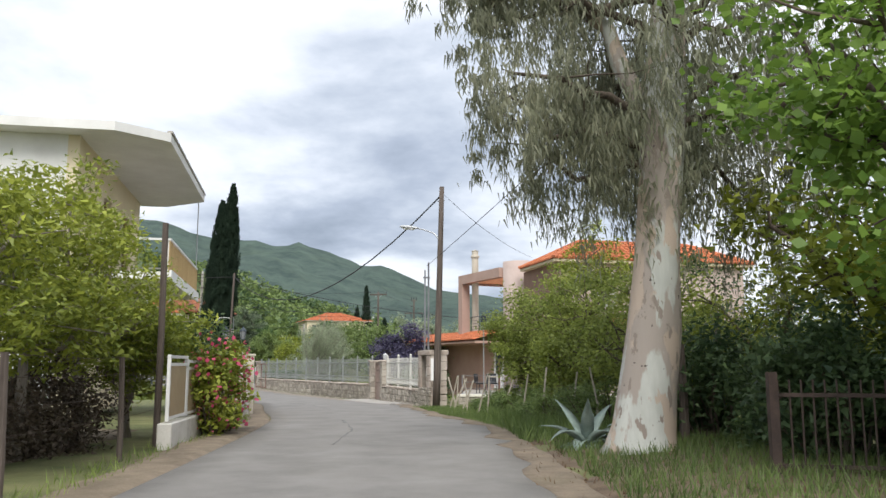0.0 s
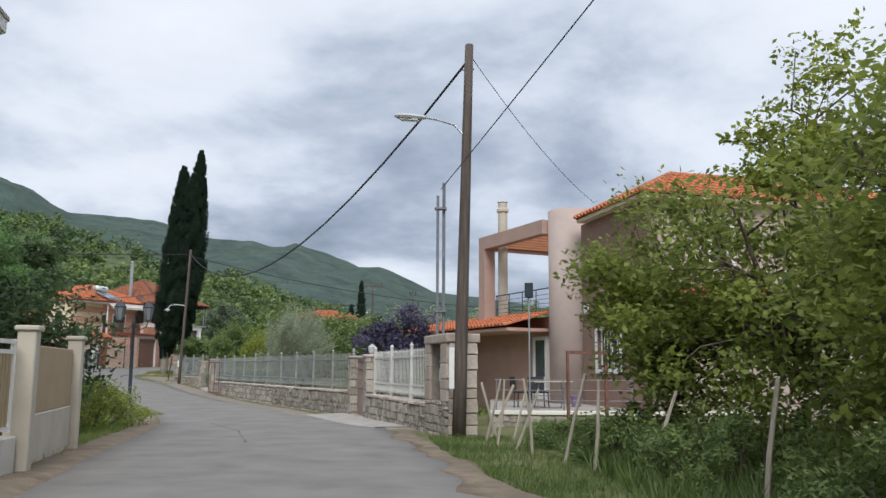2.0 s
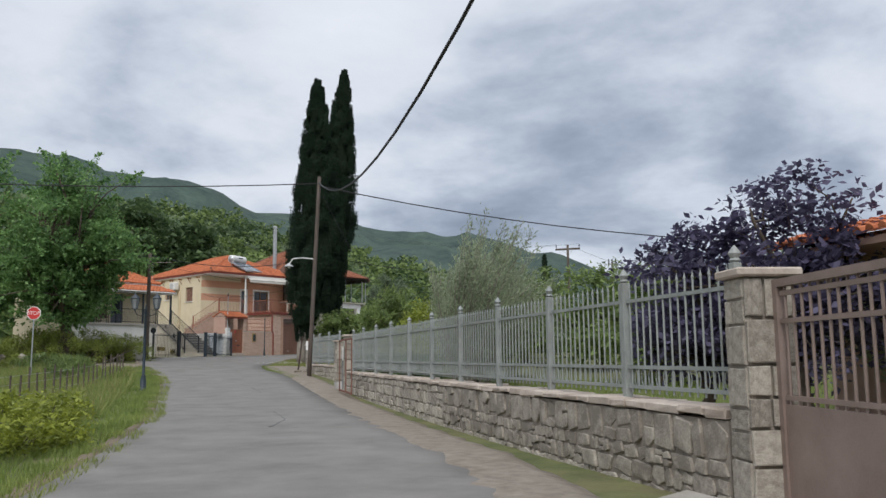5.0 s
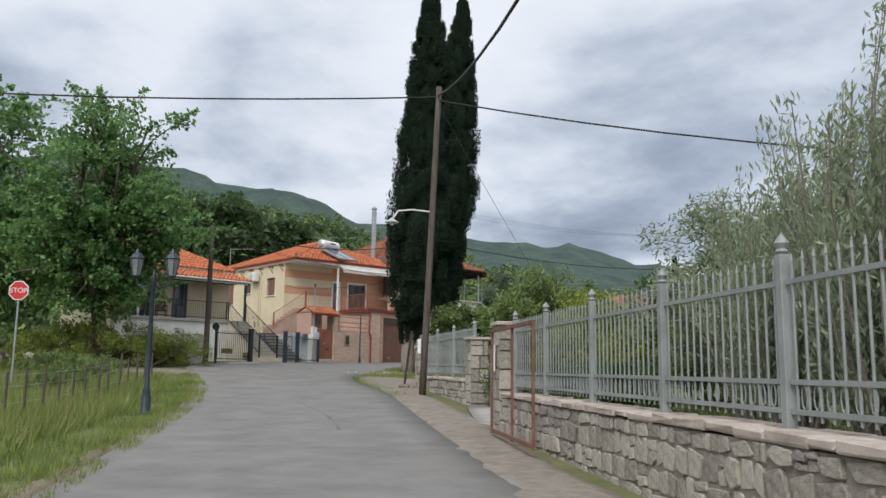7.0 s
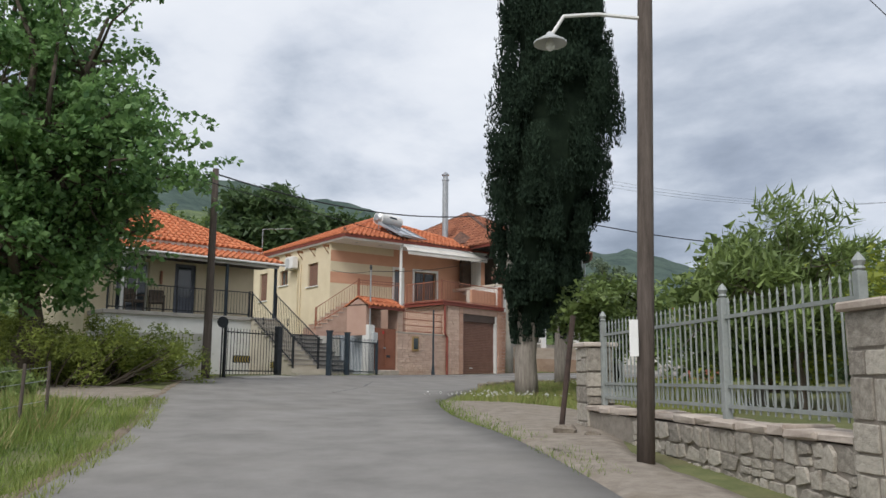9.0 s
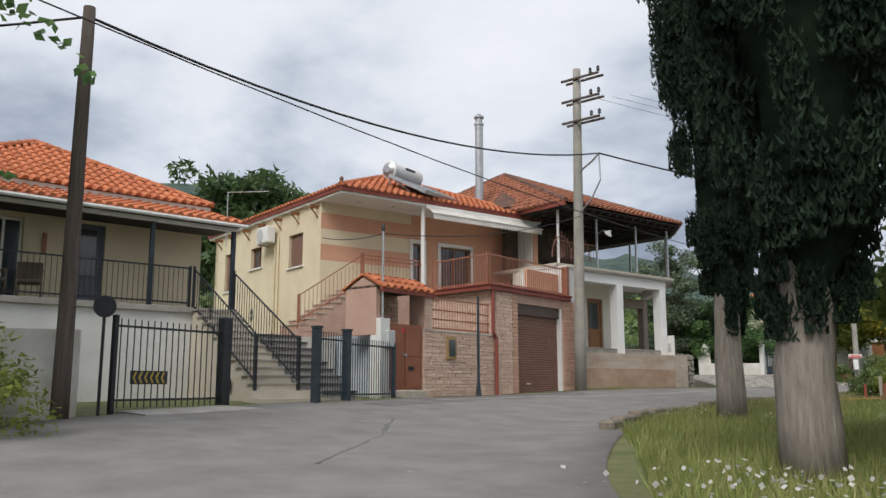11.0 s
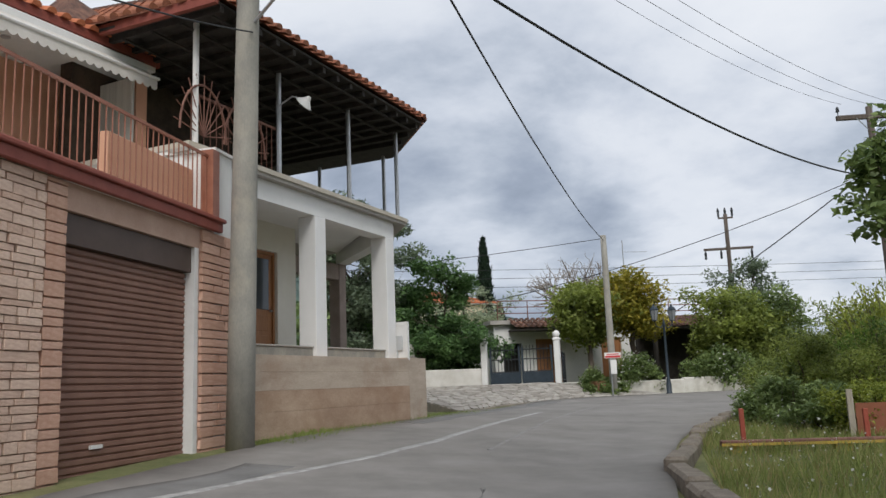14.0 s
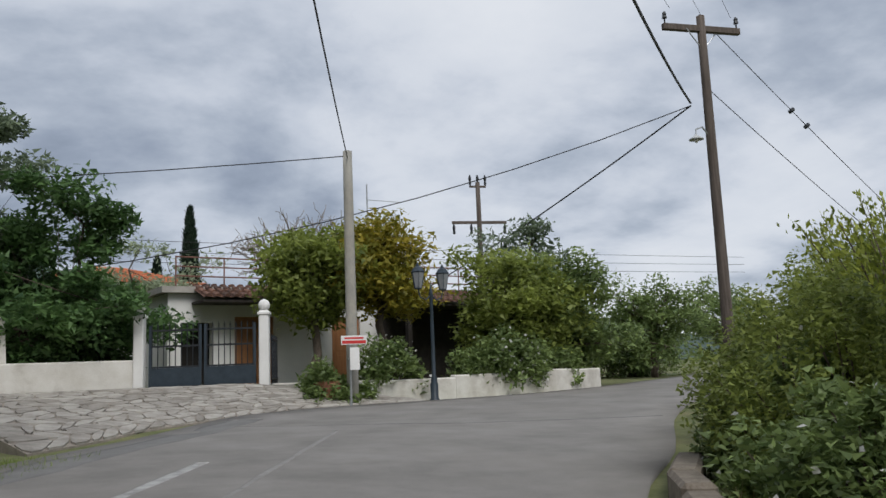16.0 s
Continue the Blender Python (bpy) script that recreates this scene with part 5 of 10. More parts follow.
street_arm(pole_h, 6, [(-0.1, 0, 6.6), (-0.35, -0.1, 6.75), (-0.6, -0.15, 6.65), (-0.62, -0.15, 6.45)], "bell")

pole_y, _ = tapered_pole("utility_pole", -4.7, 131.5, 12.0, 0.16, 0.12, wood_pole, "distant wooden power pole with crossarms behind the trees")
far_arm = part("crossarm", Geo().box(-1.5, 1.5, -0.06, 0.06, 8.3, 8.45, pose(0, 0, 0, 0, 0, -12)), wood_pole, pole_y)
for q in (-1.4, -0.45, 1.4):
    part("insulator", Geo().lathe([(0.03, 7.75), (0.09, 7.8), (0.06, 7.95), (0.09, 8.1), (0.03, 8.3)], 7, pose(0, 0, 0, 0, 0, -12) @ pose(q, 0, 0)), black_iron, far_arm)
far_top = part("top_bracket", Geo().box(-0.45, 0.45, -0.05, 0.05, 10.3, 10.4, pose(0, 0, 0, 0, 0, -12)), wood_pole, pole_y)
for q in (-0.42, 0.0, 0.42):
    part("insulator", Geo().lathe([(0.03, 10.4), (0.08, 10.5), (0.06, 10.65), (0.09, 10.8), (0.03, 11.0)], 7, pose(0, 0, 0, 0, 0, -12) @ pose(q, 0, 0)), black_iron, far_top)


def street_lantern(x, y, top, label, double=True):
    z0 = gz(x, y) - 0.05
    t = thing("street_lantern", pose(x, y, z0, 0, 0, 20), label, "street lamp", "black street lanterns")
    h = top - z0
    s = h / 3.35
    g = Geo()
    g.smooth = True
    g.lathe([(0.13 * s, 0), (0.13 * s, 0.06), (0.095 * s, 0.1), (0.1 * s, 0.4), (0.07 * s, 0.46), (0.085 * s, 0.5), (0.05 * s, 0.58), (0.042 * s, h - 0.75), (0.06 * s, h - 0.72), (0.03 * s, h - 0.6), (0.012, h - 0.45)], 12)
    part("post", g, blue_iron, t)
    for sx in (-1, 1) if double else (0,):
        if double:
            part("scroll_arm", Geo().tube([(0, 0, h - 0.72), (sx * 0.16, 0, h - 0.84), (sx * 0.32, 0, h - 0.78), (sx * 0.37, 0, h - 0.62)], 0.016, 6), blue_iron, t)
        zb = h - 0.6
        m = pose(sx * 0.37, 0, zb)
        lan = part("lantern", Geo().lathe([(0.03, -0.02), (0.085, 0.0), (0.09, 0.02)], 6, m), blue_iron, t)
        part("lantern_roof", Geo().lathe([(0.15, 0.36), (0.165, 0.38), (0.1, 0.47), (0.05, 0.5), (0.02, 0.58)], 6, m), blue_iron, lan)
        for k in range(6):
            w = 2 * math.pi * k / 6
            part("lantern_bar", Geo().tube([(math.cos(w) * 0.088, math.sin(w) * 0.088, 0.02), (math.cos(w) * 0.15, math.sin(w) * 0.15, 0.36)], 0.008, 4, m), blue_iron, lan)
        part("lantern_glass", Geo().lathe([(0.082, 0.02), (0.142, 0.36)], 6, m), surface("milky_lantern_glass", (0.16, 0.17, 0.175), (0.27, 0.28, 0.285), 4, 0.25, 0.0), lan)
    return t


street_lantern(-9.14, 35.9, 3.14, "dark blue iron street lantern with two lamps on the grass verge")
street_lantern(-20.72, 58.7, 3.36, "dark blue iron street lantern with two lamps beside the meadow")
street_lantern(-16.5, 109.45, 4.5, "dark iron street lantern before the whitewashed wall")


# ---- overhead cables ----
def cable(a, b, sag, r, label):
    a, b = Vector(a), Vector(b)
    g = Geo()
    g.tube([a.lerp(b, k / 16) - Vector((0, 0, 4 * sag * (k / 16) * (1 - k / 16))) for k in range(17)], r, 5)
    return tagged(part("overhead_cable", g, cable_mat), label, "cable", "overhead cables")


cable((0.0, 29.1, 7.6), (-16.85, 65.45, 8.55), 2.8, 0.028, "thick black overhead cable between two wooden poles")
cable((7.2, -6.2, 7.4), (-0.6, 30.35, 5.1), 0.15, 0.01, "thin overhead service cable running to the steel masts")
cable((4.2, 38.4, 6.5), (0.0, 29.1, 7.6), 0.25, 0.008, "thin overhead wire over the brown house")
cable((-16.85, 65.45, 8.5), (-48.0, 50.0, 9.2), 0.9, 0.024, "black overhead cable crossing the road")
cable((-16.85, 65.45, 8.4), (16.0, 66.0, 5.0), 1.3, 0.024, "black overhead cable over the gardens")
cable((-16.85, 65.45, 8.3), (-12.0, 63.5, 0.3), 0.05, 0.005, "thin stay wire from the wooden pole to the garden")
cable((-30.95, 75.3, 7.0), (-26.64, 91.95, 8.83), 0.75, 0.024, "black overhead cable to the concrete pole")
cable((-30.95, 75.3, 7.0), (-48.0, 70.0, 8.2), 0.6, 0.02, "overhead cable from the brown pole to the side road")
cable((-31.8, 68.5, 6.9), (-18.5, 109.0, 6.7), 1.12, 0.012, "overhead cable sloping to the low pole")
cable((-26.64, 91.95, 8.83), (-9.35, 108.7, 8.67), 0.75, 0.028, "thick black overhead cable between the power poles")
cable((-9.35, 108.7, 8.6), (-14.0, 128.0, 3.5), 0.4, 0.022, "overhead cable sloping away behind the trees")
cable((-9.35, 108.7, 8.6), (-45.0, 122.0, 6.6), 3.0, 0.014, "thin overhead wire across the garden")
cable((-18.5, 109.0, 6.75), (-48.0, 118.0, 7.2), 0.7, 0.012, "thin overhead wire from the low pole")
cable((-8.4, 109.0, 9.2), (4.0, 113.0, 5.0), 0.1, 0.012, "stay wire of the power pole")
cable((-8.2, 109.0, 11.0), (6.0, 113.5, 5.6), 0.1, 0.012, "second stay wire of the power pole")
for q in (-1.0, 0.0, 1.05):
    cable((-8.65 + q, 108.85, 11.3), (-26.3 + q * 0.5, 92.9, 11.0), 0.8, 0.006, "fine high-voltage wire between power poles")
for q in (0, 1, 2):
    cable((40.0, 160.0, 11.0 + q * 0.8), (-90.0, 150.0, 12.0 + q * 0.8), 0.8, 0.02, "far power line behind the gardens")

# ---- the peach and cream house with its garage ----
LOW = local(-29.25, 89.0, 0, (0.275, 0.961))     # street front: x along the street, y into the house
UP = local(-33.58, 87.56, 0, (0.505, 0.863))       # upper storey, turned against the street


def peach_house():
    h = thing("peach_house", pose(-31.0, 90.0, 1.1), "two-storey peach and cream house with red tile roof and garage", "house")
    inv = pose(31.0, -90.0, -1.1)
    up, low = inv @ UP, inv @ LOW

    def put(name, geo, mat, frame_m, label="", parent=None):
        o = part(name, geo, mat, parent or h, label)
        o.matrix_basis = frame_m
        return o

    # upper storey: side wall (x = 0.15), front wall (y = 1.45)
    zf, ze = 4.35, 7.22
    doors = [(3.66, 4.1, zf, 6.25), (4.84, 6.16, zf, 6.25)]
    put("wall_front", wall_geo(7.95, 3.3, ze, 0.25, doors, 0.15, 1.45), cream_wall, up)
    side_n = up @ pose(0.15, 10.1, 0, 0, 0, -90)
    side_holes = [(10.1 - hi, 10.1 - lo, z0, z1) for lo, hi, z0, z1 in ((2.65, 3.65, 5.32, 6.42), (5.8, 6.7, 5.62, 6.38), (8.2, 9.1, 5.0, 6.45))]
    put("wall_side", wall_geo(8.4, 1.2, ze, 0.25, side_holes), cream_wall, side_n)
    put("wall_back", Geo().box(0.15, 8.1, 9.85, 10.1, 1.2, ze), cream_wall, up)
    put("wall_far", Geo().box(7.85, 8.1, 1.7, 9.85, 1.2, ze), peach_wall, up)
    # a solid box, its colour painted as the shade behind the windows
    put("room_dark", Geo().box(0.6, 7.6, 2.2, 9.6, 3.4, 7.0), room_shade, up, "near-black box painted as the rooms' shade")
    # peach bands and the peach part of the front
    for lo, hi in ((6.36, 6.87), (5.36, 5.87)):
        put("painted_band", Geo().box(0.15, 3.6, 1.444, 1.4501, lo, hi), peach_wall, up, "peach painted band")
    put("painted_front", wall_geo(4.5, 3.3, ze - 0.005, 0.01, doors, 3.6, 1.442), peach_wall, up, "peach render")
    for (a, b, lo, hi, y, fm, kw) in (
            (*doors[1], 1.442, up, dict(surround=white_paint, split=2, label="brown glazed balcony door")),
            (*doors[0], 1.442, up, dict(surround=white_paint, label="narrow dark door")),
            (*side_holes[0], 0, side_n, dict(shutters=garage_mat, label="window with closed brown shutters")),
            (*side_holes[1], 0, side_n, dict(split=2, label="small brown window")),
            (*side_holes[2], 0, side_n, dict(shutters=garage_mat, label="shuttered brown side window"))):
        w = window(h, a, b, lo, hi, y, wood_brown, **kw)
        w.matrix_basis = fm
    # window grilles of the balcony door and recessed eave spots
    for k in range(9):
        put("door_grille_bar", Geo().tube([(4.9 + k * 0.15, 1.42, zf + 0.06), (4.9 + k * 0.15, 1.42, 6.2)], 0.009, 5), black_iron, up)
    for z in (4.75, 5.6):
        put("door_grille_rail", Geo().tube([(4.88, 1.42, z), (6.12, 1.42, z)], 0.009, 5), black_iron, up)
    for x in (1.1, 2.4, 4.1, 6.2):
        put("eave_spot", Geo().lathe([(0.07, 7.2), (0.07, 7.222), (0.05, 7.222)], 12, pose(x, 0.75, 0)), galvanised, up)
    # roof
    roof = new("roof")
    roof.parent = h
    roof.matrix_basis = up
    hip_roof(roof, 0.0, 8.35, 0.0, 10.6, 7.42, 1.75, tile_mat, 0.2, white_wall)
    part("fascia", Geo().box(-0.02, 8.37, -0.02, 0.05, 7.3, 7.44).box(-0.02, 0.05, 0.05, 10.6, 7.3, 7.44).box(8.3, 8.37, 0.05, 10.6, 7.3, 7.44), red_trim, roof)
    # chimney flue and solar heater stand on the roof
    put("flue", Geo().tube([(7.55, 2.55, 7.3), (7.55, 2.55, 11.45)], 0.16, 14).lathe([(0.19, 11.45), (0.19, 11.53), (0.14, 11.56), (0.14, 11.72), (0.2, 11.74), (0.2, 11.8), (0.05, 11.92)], 14, pose(7.55, 2.55, 0)), galvanised, up, "tall steel flue pipe")
    salmon = surface("salmon_render", (0.44, 0.29, 0.22), (0.55, 0.38, 0.30), 3, 0.9, 0.3, 40)
    # ground floor, street front
    put("garage_wall", wall_geo(4.75, 0.6, 4.25, 0.3, [(1.22, 3.84, 0.6, 3.93)], 0.0, 0.0), salmon, low)
    put("garage_side", Geo().box(0, 2.5, -0.3, 0, 0.6, 4.2), salmon, inv @ local(-29.25, 89.0, 0, (-0.934, 0.357)))
    put("white_pier", Geo().box(4.26, 4.78, 0.0, 1.8, 0.7, 5.38, bevel=0.01).box(4.22, 4.82, -0.04, 1.84, 5.38, 5.42), white_wall, low, "white rendered pier")
    put("lower_wall", Geo().box(0.2, 6.9, 1.6, 1.75, 1.0, 4.2), peach_wall, up)
    shutter = Geo()
    prof = [(0.16, 1.12)]
    for k in range(34):
        z = 1.12 + k * 0.075
        prof += [(0.135, z + 0.02), (0.135, z + 0.06), (0.16, z + 0.075)]
    shutter.add([(x, y, z) for y, z in prof for x in (1.27, 3.76)], [(2 * k, 2 * k + 1, 2 * k + 3, 2 * k + 2) for k in range(len(prof) - 1)])
    gd = put("garage_door", shutter, garage_mat, low, "brown roller shutter, closed")
    part("shutter_box", Geo().box(1.23, 3.83, 0.05, 0.28, 3.6, 3.92), surface("dark_brown_paint", (0.07, 0.045, 0.035), (0.10, 0.065, 0.05), 3, 0.5, 0.05), gd)
    part("shutter_rail", Geo().box(1.22, 1.27, 0.06, 0.2, 1.0, 3.6), garage_mat, gd)
    part("shutter_rail", Geo().box(3.76, 3.86, 0.0, 0.2, 1.0, 3.93), white_paint, gd)
    part("shutter_handle", Geo().box(1.9, 2.1, 0.11, 0.135, 1.5, 1.54), white_paint, gd)
    # balcony slab with its red edge, on the garage block
    poly_w = [Vector((-29.25, 89.0)) + Vector((0.275, 0.961)) * k - Vector((-0.961, 0.275)) * 0.08 for k in (-0.3, 4.24)]
    back = [Vector((-31.6, 89.75))]
    A, B = poly_w
    C = B + Vector((-0.961, 0.275)) * 2.6
    D = back[0]
    slab = [(p.x + 31.0, p.y - 90.0) for p in (A, B, C, D)]
    part("balcony_slab", Geo().prism(slab, 4.22 - 1.1, 4.34 - 1.1), white_wall, h)
    for k, (p, q) in enumerate(((A, B), (D, A))):
        fm = inv @ local(p.x, p.y, 0, q - p)
        n = (q - p).length
        put("balcony_edge", Geo().box(0, n + 0.05, -0.05, 0.02, 4.2, 4.33, bevel=0.012).box(0, n + 0.08, -0.09, 0.03, 4.33, 4.385, bevel=0.012), red_trim, fm)
        rail = new("balcony_railing")
        rail.parent = h
        rail.matrix_basis = fm
        pickets(rail, (0.02, 0.1), (n, 0.1), 4.4, 5.27, brown_rail, 0.115, 0.009, rails=(0.05, -0.005))
        part("railing_post", Geo().box(0, 0.04, 0.08, 0.12, 4.38, 5.32), brown_rail, rail)
        if k == 0:
            part("railing_post", Geo().box(n - 0.12, n + 0.06, 0.02, 0.2, 4.38, 5.36), brown_rail, rail)
    put("corner_panel", Geo().box(7.87, 7.92, 0.05, 1.43, 5.3, 7.0), surface("striped_awning_cloth", (0.40, 0.39, 0.36), (0.62, 0.60, 0.55), 2, 0.8, 0.1, stretch=(1, 12, 0.1)), up, "striped cloth screen")
    put("balcony_parapet", Geo().box(2.3, 4.2, 0.3, 0.42, 4.34, 5.12, bevel=0.01), peach_wall, low)
    put("porch_column", Geo().tube([(3.2, 0.2, 4.3), (3.2, 0.2, 7.25)], 0.07, 12), white_paint, up, "white pipe column")
    put("end_column", Geo().box(8.0, 8.22, 0.1, 0.34, 4.3, 7.22), peach_wall, up)
    # awning rolled half out under the eave
    aw = Geo()
    for k in range(32):
        x = 3.25 + k * 0.15
        aw.add([(x, -0.06, 7.14), (x + 0.15, -0.06, 7.14), (x + 0.15, -0.3, 6.95), (x, -0.3, 6.95)], [(0, 1, 2, 3)])
        aw.add([(x, -0.3, 6.95), (x + 0.15, -0.3, 6.95), (x + 0.15, -0.31, 6.8), (x + 0.112, -0.314, 6.755), (x + 0.075, -0.315, 6.745), (x + 0.038, -0.314, 6.755), (x, -0.31, 6.8)], [(0, 1, 2, 3, 4, 5, 6)])
    put("awning", aw, surface("awning_canvas", (0.52, 0.49, 0.44), (0.66, 0.63, 0.58), 2, 0.9, 0.1), up, "cream canvas awning with scalloped edge")
    put("awning_case", Geo().box(3.2, 8.1, -0.06, 0.06, 7.12, 7.26, bevel=0.02), white_paint, up)
    put("awning_bar", Geo().tube([(3.22, -0.31, 6.95), (8.08, -0.31, 6.95)], 0.025, 8), white_paint, up)
    # stairs up to the landing, with railings
    for k in range(8):
        put("stair_step", Geo().box(-1.2 + k * 0.265, 3.9, 0.12, 1.3, 3.02 + k * 0.172, 3.02 + (k + 1) * 0.172), salmon, up)
        put("stair_tread", Geo().box(-1.23 + k * 0.265, -0.9 + k * 0.265, 0.1, 1.3, 3.192 + k * 0.172, 3.222 + k * 0.172), stone_pink, up)
    put("stair_base", Geo().box(-1.2, 3.9, 0.13, 1.35, 1.0, 3.02), pink_wall, up)
    rl = new("stair_railing")
    rl.parent = h
    rl.matrix_basis = up
    pickets(rl, (-1.19, 0.2), (0.93, 0.2), (3.24, 4.5), (4.04, 5.42), brown_rail, 0.13, 0.009, rails=(0.08, -0.005))
    pickets(rl, (0.93, 0.2), (3.15, 0.2), 4.45, 5.42, brown_rail, 0.13, 0.009, rails=(0.08, -0.12, -0.005))
    part("railing_post", Geo().box(-1.22, -1.16, 0.17, 0.23, 3.1, 4.08), brown_rail, rl)
    part("railing_post", Geo().box(0.89, 0.97, 0.16, 0.24, 4.3, 5.48), brown_rail, rl)
    # courtyard wall, gate and tiled canopy
    put("courtyard_wall", Geo().box(-3.15, 0.0, 0.05, 0.3, 0.7, 2.86), salmon, low)
    eye = low
    clad(h, low, -3.15, 0.0, 0.95, 2.86, 0.03, slip_stone, 0.082, 0.27, 0.07, 0.007, 71, 300, merge=0.05, rough=0.04, wobble=0.022)
    clad(h, low, 0.06, 0.9, 0.95, 4.2, -0.012, slip_stone, 0.082, 0.27, 0.06, 0.007, 72, 300, merge=0.05, rough=0.04, wobble=0.02)
    brick = surface("salmon_brick_slip", (0.50, 0.29, 0.205), (0.64, 0.42, 0.32), 5, 0.9, 0.3, 40, each=0.5)
    for q, (a, b) in enumerate(((0.9, 1.22), (3.86, 4.76))):
        clad(h, low, a, b, 0.95, 4.2, -0.012, brick, 0.12, 0.6, 0.06, 0.012, 73 + q, 300, merge=0.0, rough=0.04, wobble=0.008, name="brick")
    clad(h, inv @ local(-31.6, 89.9, 0, (0.934, -0.357)), 0.0, 2.5, 2.2, 4.2, -0.012, slip_stone, 0.082, 0.27, 0.06, 0.007, 76, 300, merge=0.05, rough=0.04, wobble=0.02)
    put("coping", Geo().box(-3.15, 0.0, -0.03, 0.33, 2.86, 2.92, bevel=0.01), stone_pink, low)
    cr = new("courtyard_railing")
    cr.parent = h
    cr.matrix_basis = low
    pickets(cr, (-3.0, 0.15), (-0.05, 0.15), 2.92, 3.78, brown_rail, 0.12, 0.008, rails=(0.06, 0.3, 0.55, -0.005))
    put("gate_pier", Geo().box(-3.15, -2.84, 0.0, 0.5, 2.92, 3.86), salmon, low)
    clad(h, low, -3.15, -2.84, 2.92, 3.86, -0.012, slip_stone, 0.082, 0.3, 0.05, 0.007, 78, 300, merge=0.0, rough=0.04)
    put("gate_pier", Geo().box(-4.84, -4.5, -0.05, 0.3, 0.7, 3.1, bevel=0.01), white_wall, low, "white gate pier with meter box")
    gate = put("yard_gate", Geo().box(-4.48, -3.17, 0.06, 0.1, 1.38, 3.0, bevel=0.006), gate_brown, low, "red-brown steel double gate")
    for a, b in ((-4.46, -3.86), (-3.82, -3.19)):
        leaf = part("gate_leaf", Geo().box(a, b, 0.035, 0.06, 1.4, 2.98, bevel=0.006), gate_brown, gate)
        for lo, hi in ((1.46, 2.12), (2.2, 2.92)):
            part("pressed_panel", Geo().box(a + 0.06, b - 0.06, 0.027, 0.036, lo, hi, bevel=0.004), gate_brown, leaf)
    part("gate_lock", Geo().box(-3.9, -3.8, 0.0, 0.035, 2.2, 2.26), galvanised, gate)
    part("letter_slot", Geo().box(-3.72, -3.52, 0.01, 0.03, 1.86, 1.95), black_iron, gate)
    part("red_sticker", Geo().box(-3.98, -3.88, 0.02, 0.028, 2.78, 2.9), sign_red, gate)
    put("threshold", Geo().box(-4.55, -3.1, -0.12, 0.3, 0.8, 1.36, bevel=0.02), stone_pink, low)
    canopy = put("gate_canopy", Geo().box(-4.85, -2.9, 0.0, 1.1, 3.86, 3.92), dark_timber_and_shade, low, "tiled canopy over the gate")
    tile_slope("canopy_tiles", canopy, (-4.9, -0.12, 3.84), (-2.84, -0.12, 3.84), (-2.84, 0.55, 4.2), (-4.9, 0.55, 4.2), tile_mat)
    tile_slope("canopy_tiles", canopy, (-2.84, 1.25, 3.84), (-4.9, 1.25, 3.84), (-4.9, 0.55, 4.2), (-2.84, 0.55, 4.2), tile_mat)
    part("canopy_edge", Geo().box(-4.9, -2.84, -0.14, -0.08, 3.74, 3.83), red_trim, canopy)
    put("canopy_wall", Geo().side([(0.1, 2.7), (1.15, 2.7), (1.15, 3.86), (0.55, 4.14), (0.1, 3.9)], 0.0, 0.15), pink_wall, low @ pose(-4.7, 0, 0, 0, 0, 90), "pink rendered gable of the canopy")
    put("recess_wall", Geo().box(-3.9, -2.9, 1.15, 1.3, 1.0, 3.86), salmon, low)
    clad(h, low, -3.9, -2.9, 2.4, 3.8, 1.13, slip_stone, 0.082, 0.28, 0.05, 0.007, 79, 300, merge=0.0, rough=0.04)
    put("yard_wall", Geo().box(0.0, 4.6, -0.2, 0.0, 0.9, 2.78), surface("pale_blue_grey_render", (0.42, 0.465, 0.51), (0.54, 0.575, 0.61), 1.5, 0.9, 0.2, 40, stain=0.3, stain_col=(0.35, 0.34, 0.31)), inv @ local(-30.62, 84.55, 0, (-0.85, 0.53)), "pale blue-grey yard wall")
    put("meter_box", Geo().box(-4.72, -4.46, -0.2, -0.05, 2.4, 2.8, bevel=0.02), plastic_grey, low, "grey electricity meter box")
    put("drainpipe", Geo().tube([(0.0, -0.09, 1.15), (0.0, -0.09, 2.8), (-0.17, -0.09, 2.98), (-0.17, -0.09, 4.2)], 0.05, 8), red_trim, low, "dark red drainpipe")
    wall_lamp = put("wall_niche", Geo().box(-2.25, -1.85, -0.07, -0.02, 2.16, 2.76, bevel=0.01), surface("ochre_wooden_frame", (0.30, 0.19, 0.07), (0.44, 0.30, 0.13), 5, 0.6, 0.15), low, "ochre framed glazed box in the wall")
    part("niche_pane", Geo().box(-2.18, -1.92, -0.082, -0.07, 2.24, 2.68), dark_glass, wall_lamp)
    put("aerial_mast", Geo().tube([(-0.3, 8.0, 6.6), (-0.3, 8.0, 8.7)], 0.022, 6).tube([(-0.3, 8.0, 8.7), (0.9, 7.0, 8.72)], 0.016, 5), galvanised, up, "thin television aerial")
    # air conditioner and pipe on the side wall
    ac = put("air_conditioner", Geo().box(4.75, 5.6, -0.42, -0.1, 6.3, 6.88, bevel=0.03), white_paint, side_n, "white air conditioner unit")
    part("fan_grille", Geo().lathe([(0.24, 0), (0.24, 0.012), (0.2, 0.015), (0.02, 0.015)], 18, pose(5.05, -0.42, 6.59, 90, 0, 0)), plastic_grey, ac)
    part("wall_arm", Geo().box(4.85, 4.89, -0.42, 0.0, 6.26, 6.3).box(5.45, 5.49, -0.42, 0.0, 6.26, 6.3), galvanised, ac)
    put("wall_pipe", Geo().tube([(5.75, -0.05, 1.2), (5.75, -0.05, 6.5)], 0.04, 7).tube([(5.5, -0.05, 1.2), (5.5, -0.05, 6.3)], 0.022, 7), cream_wall, side_n)
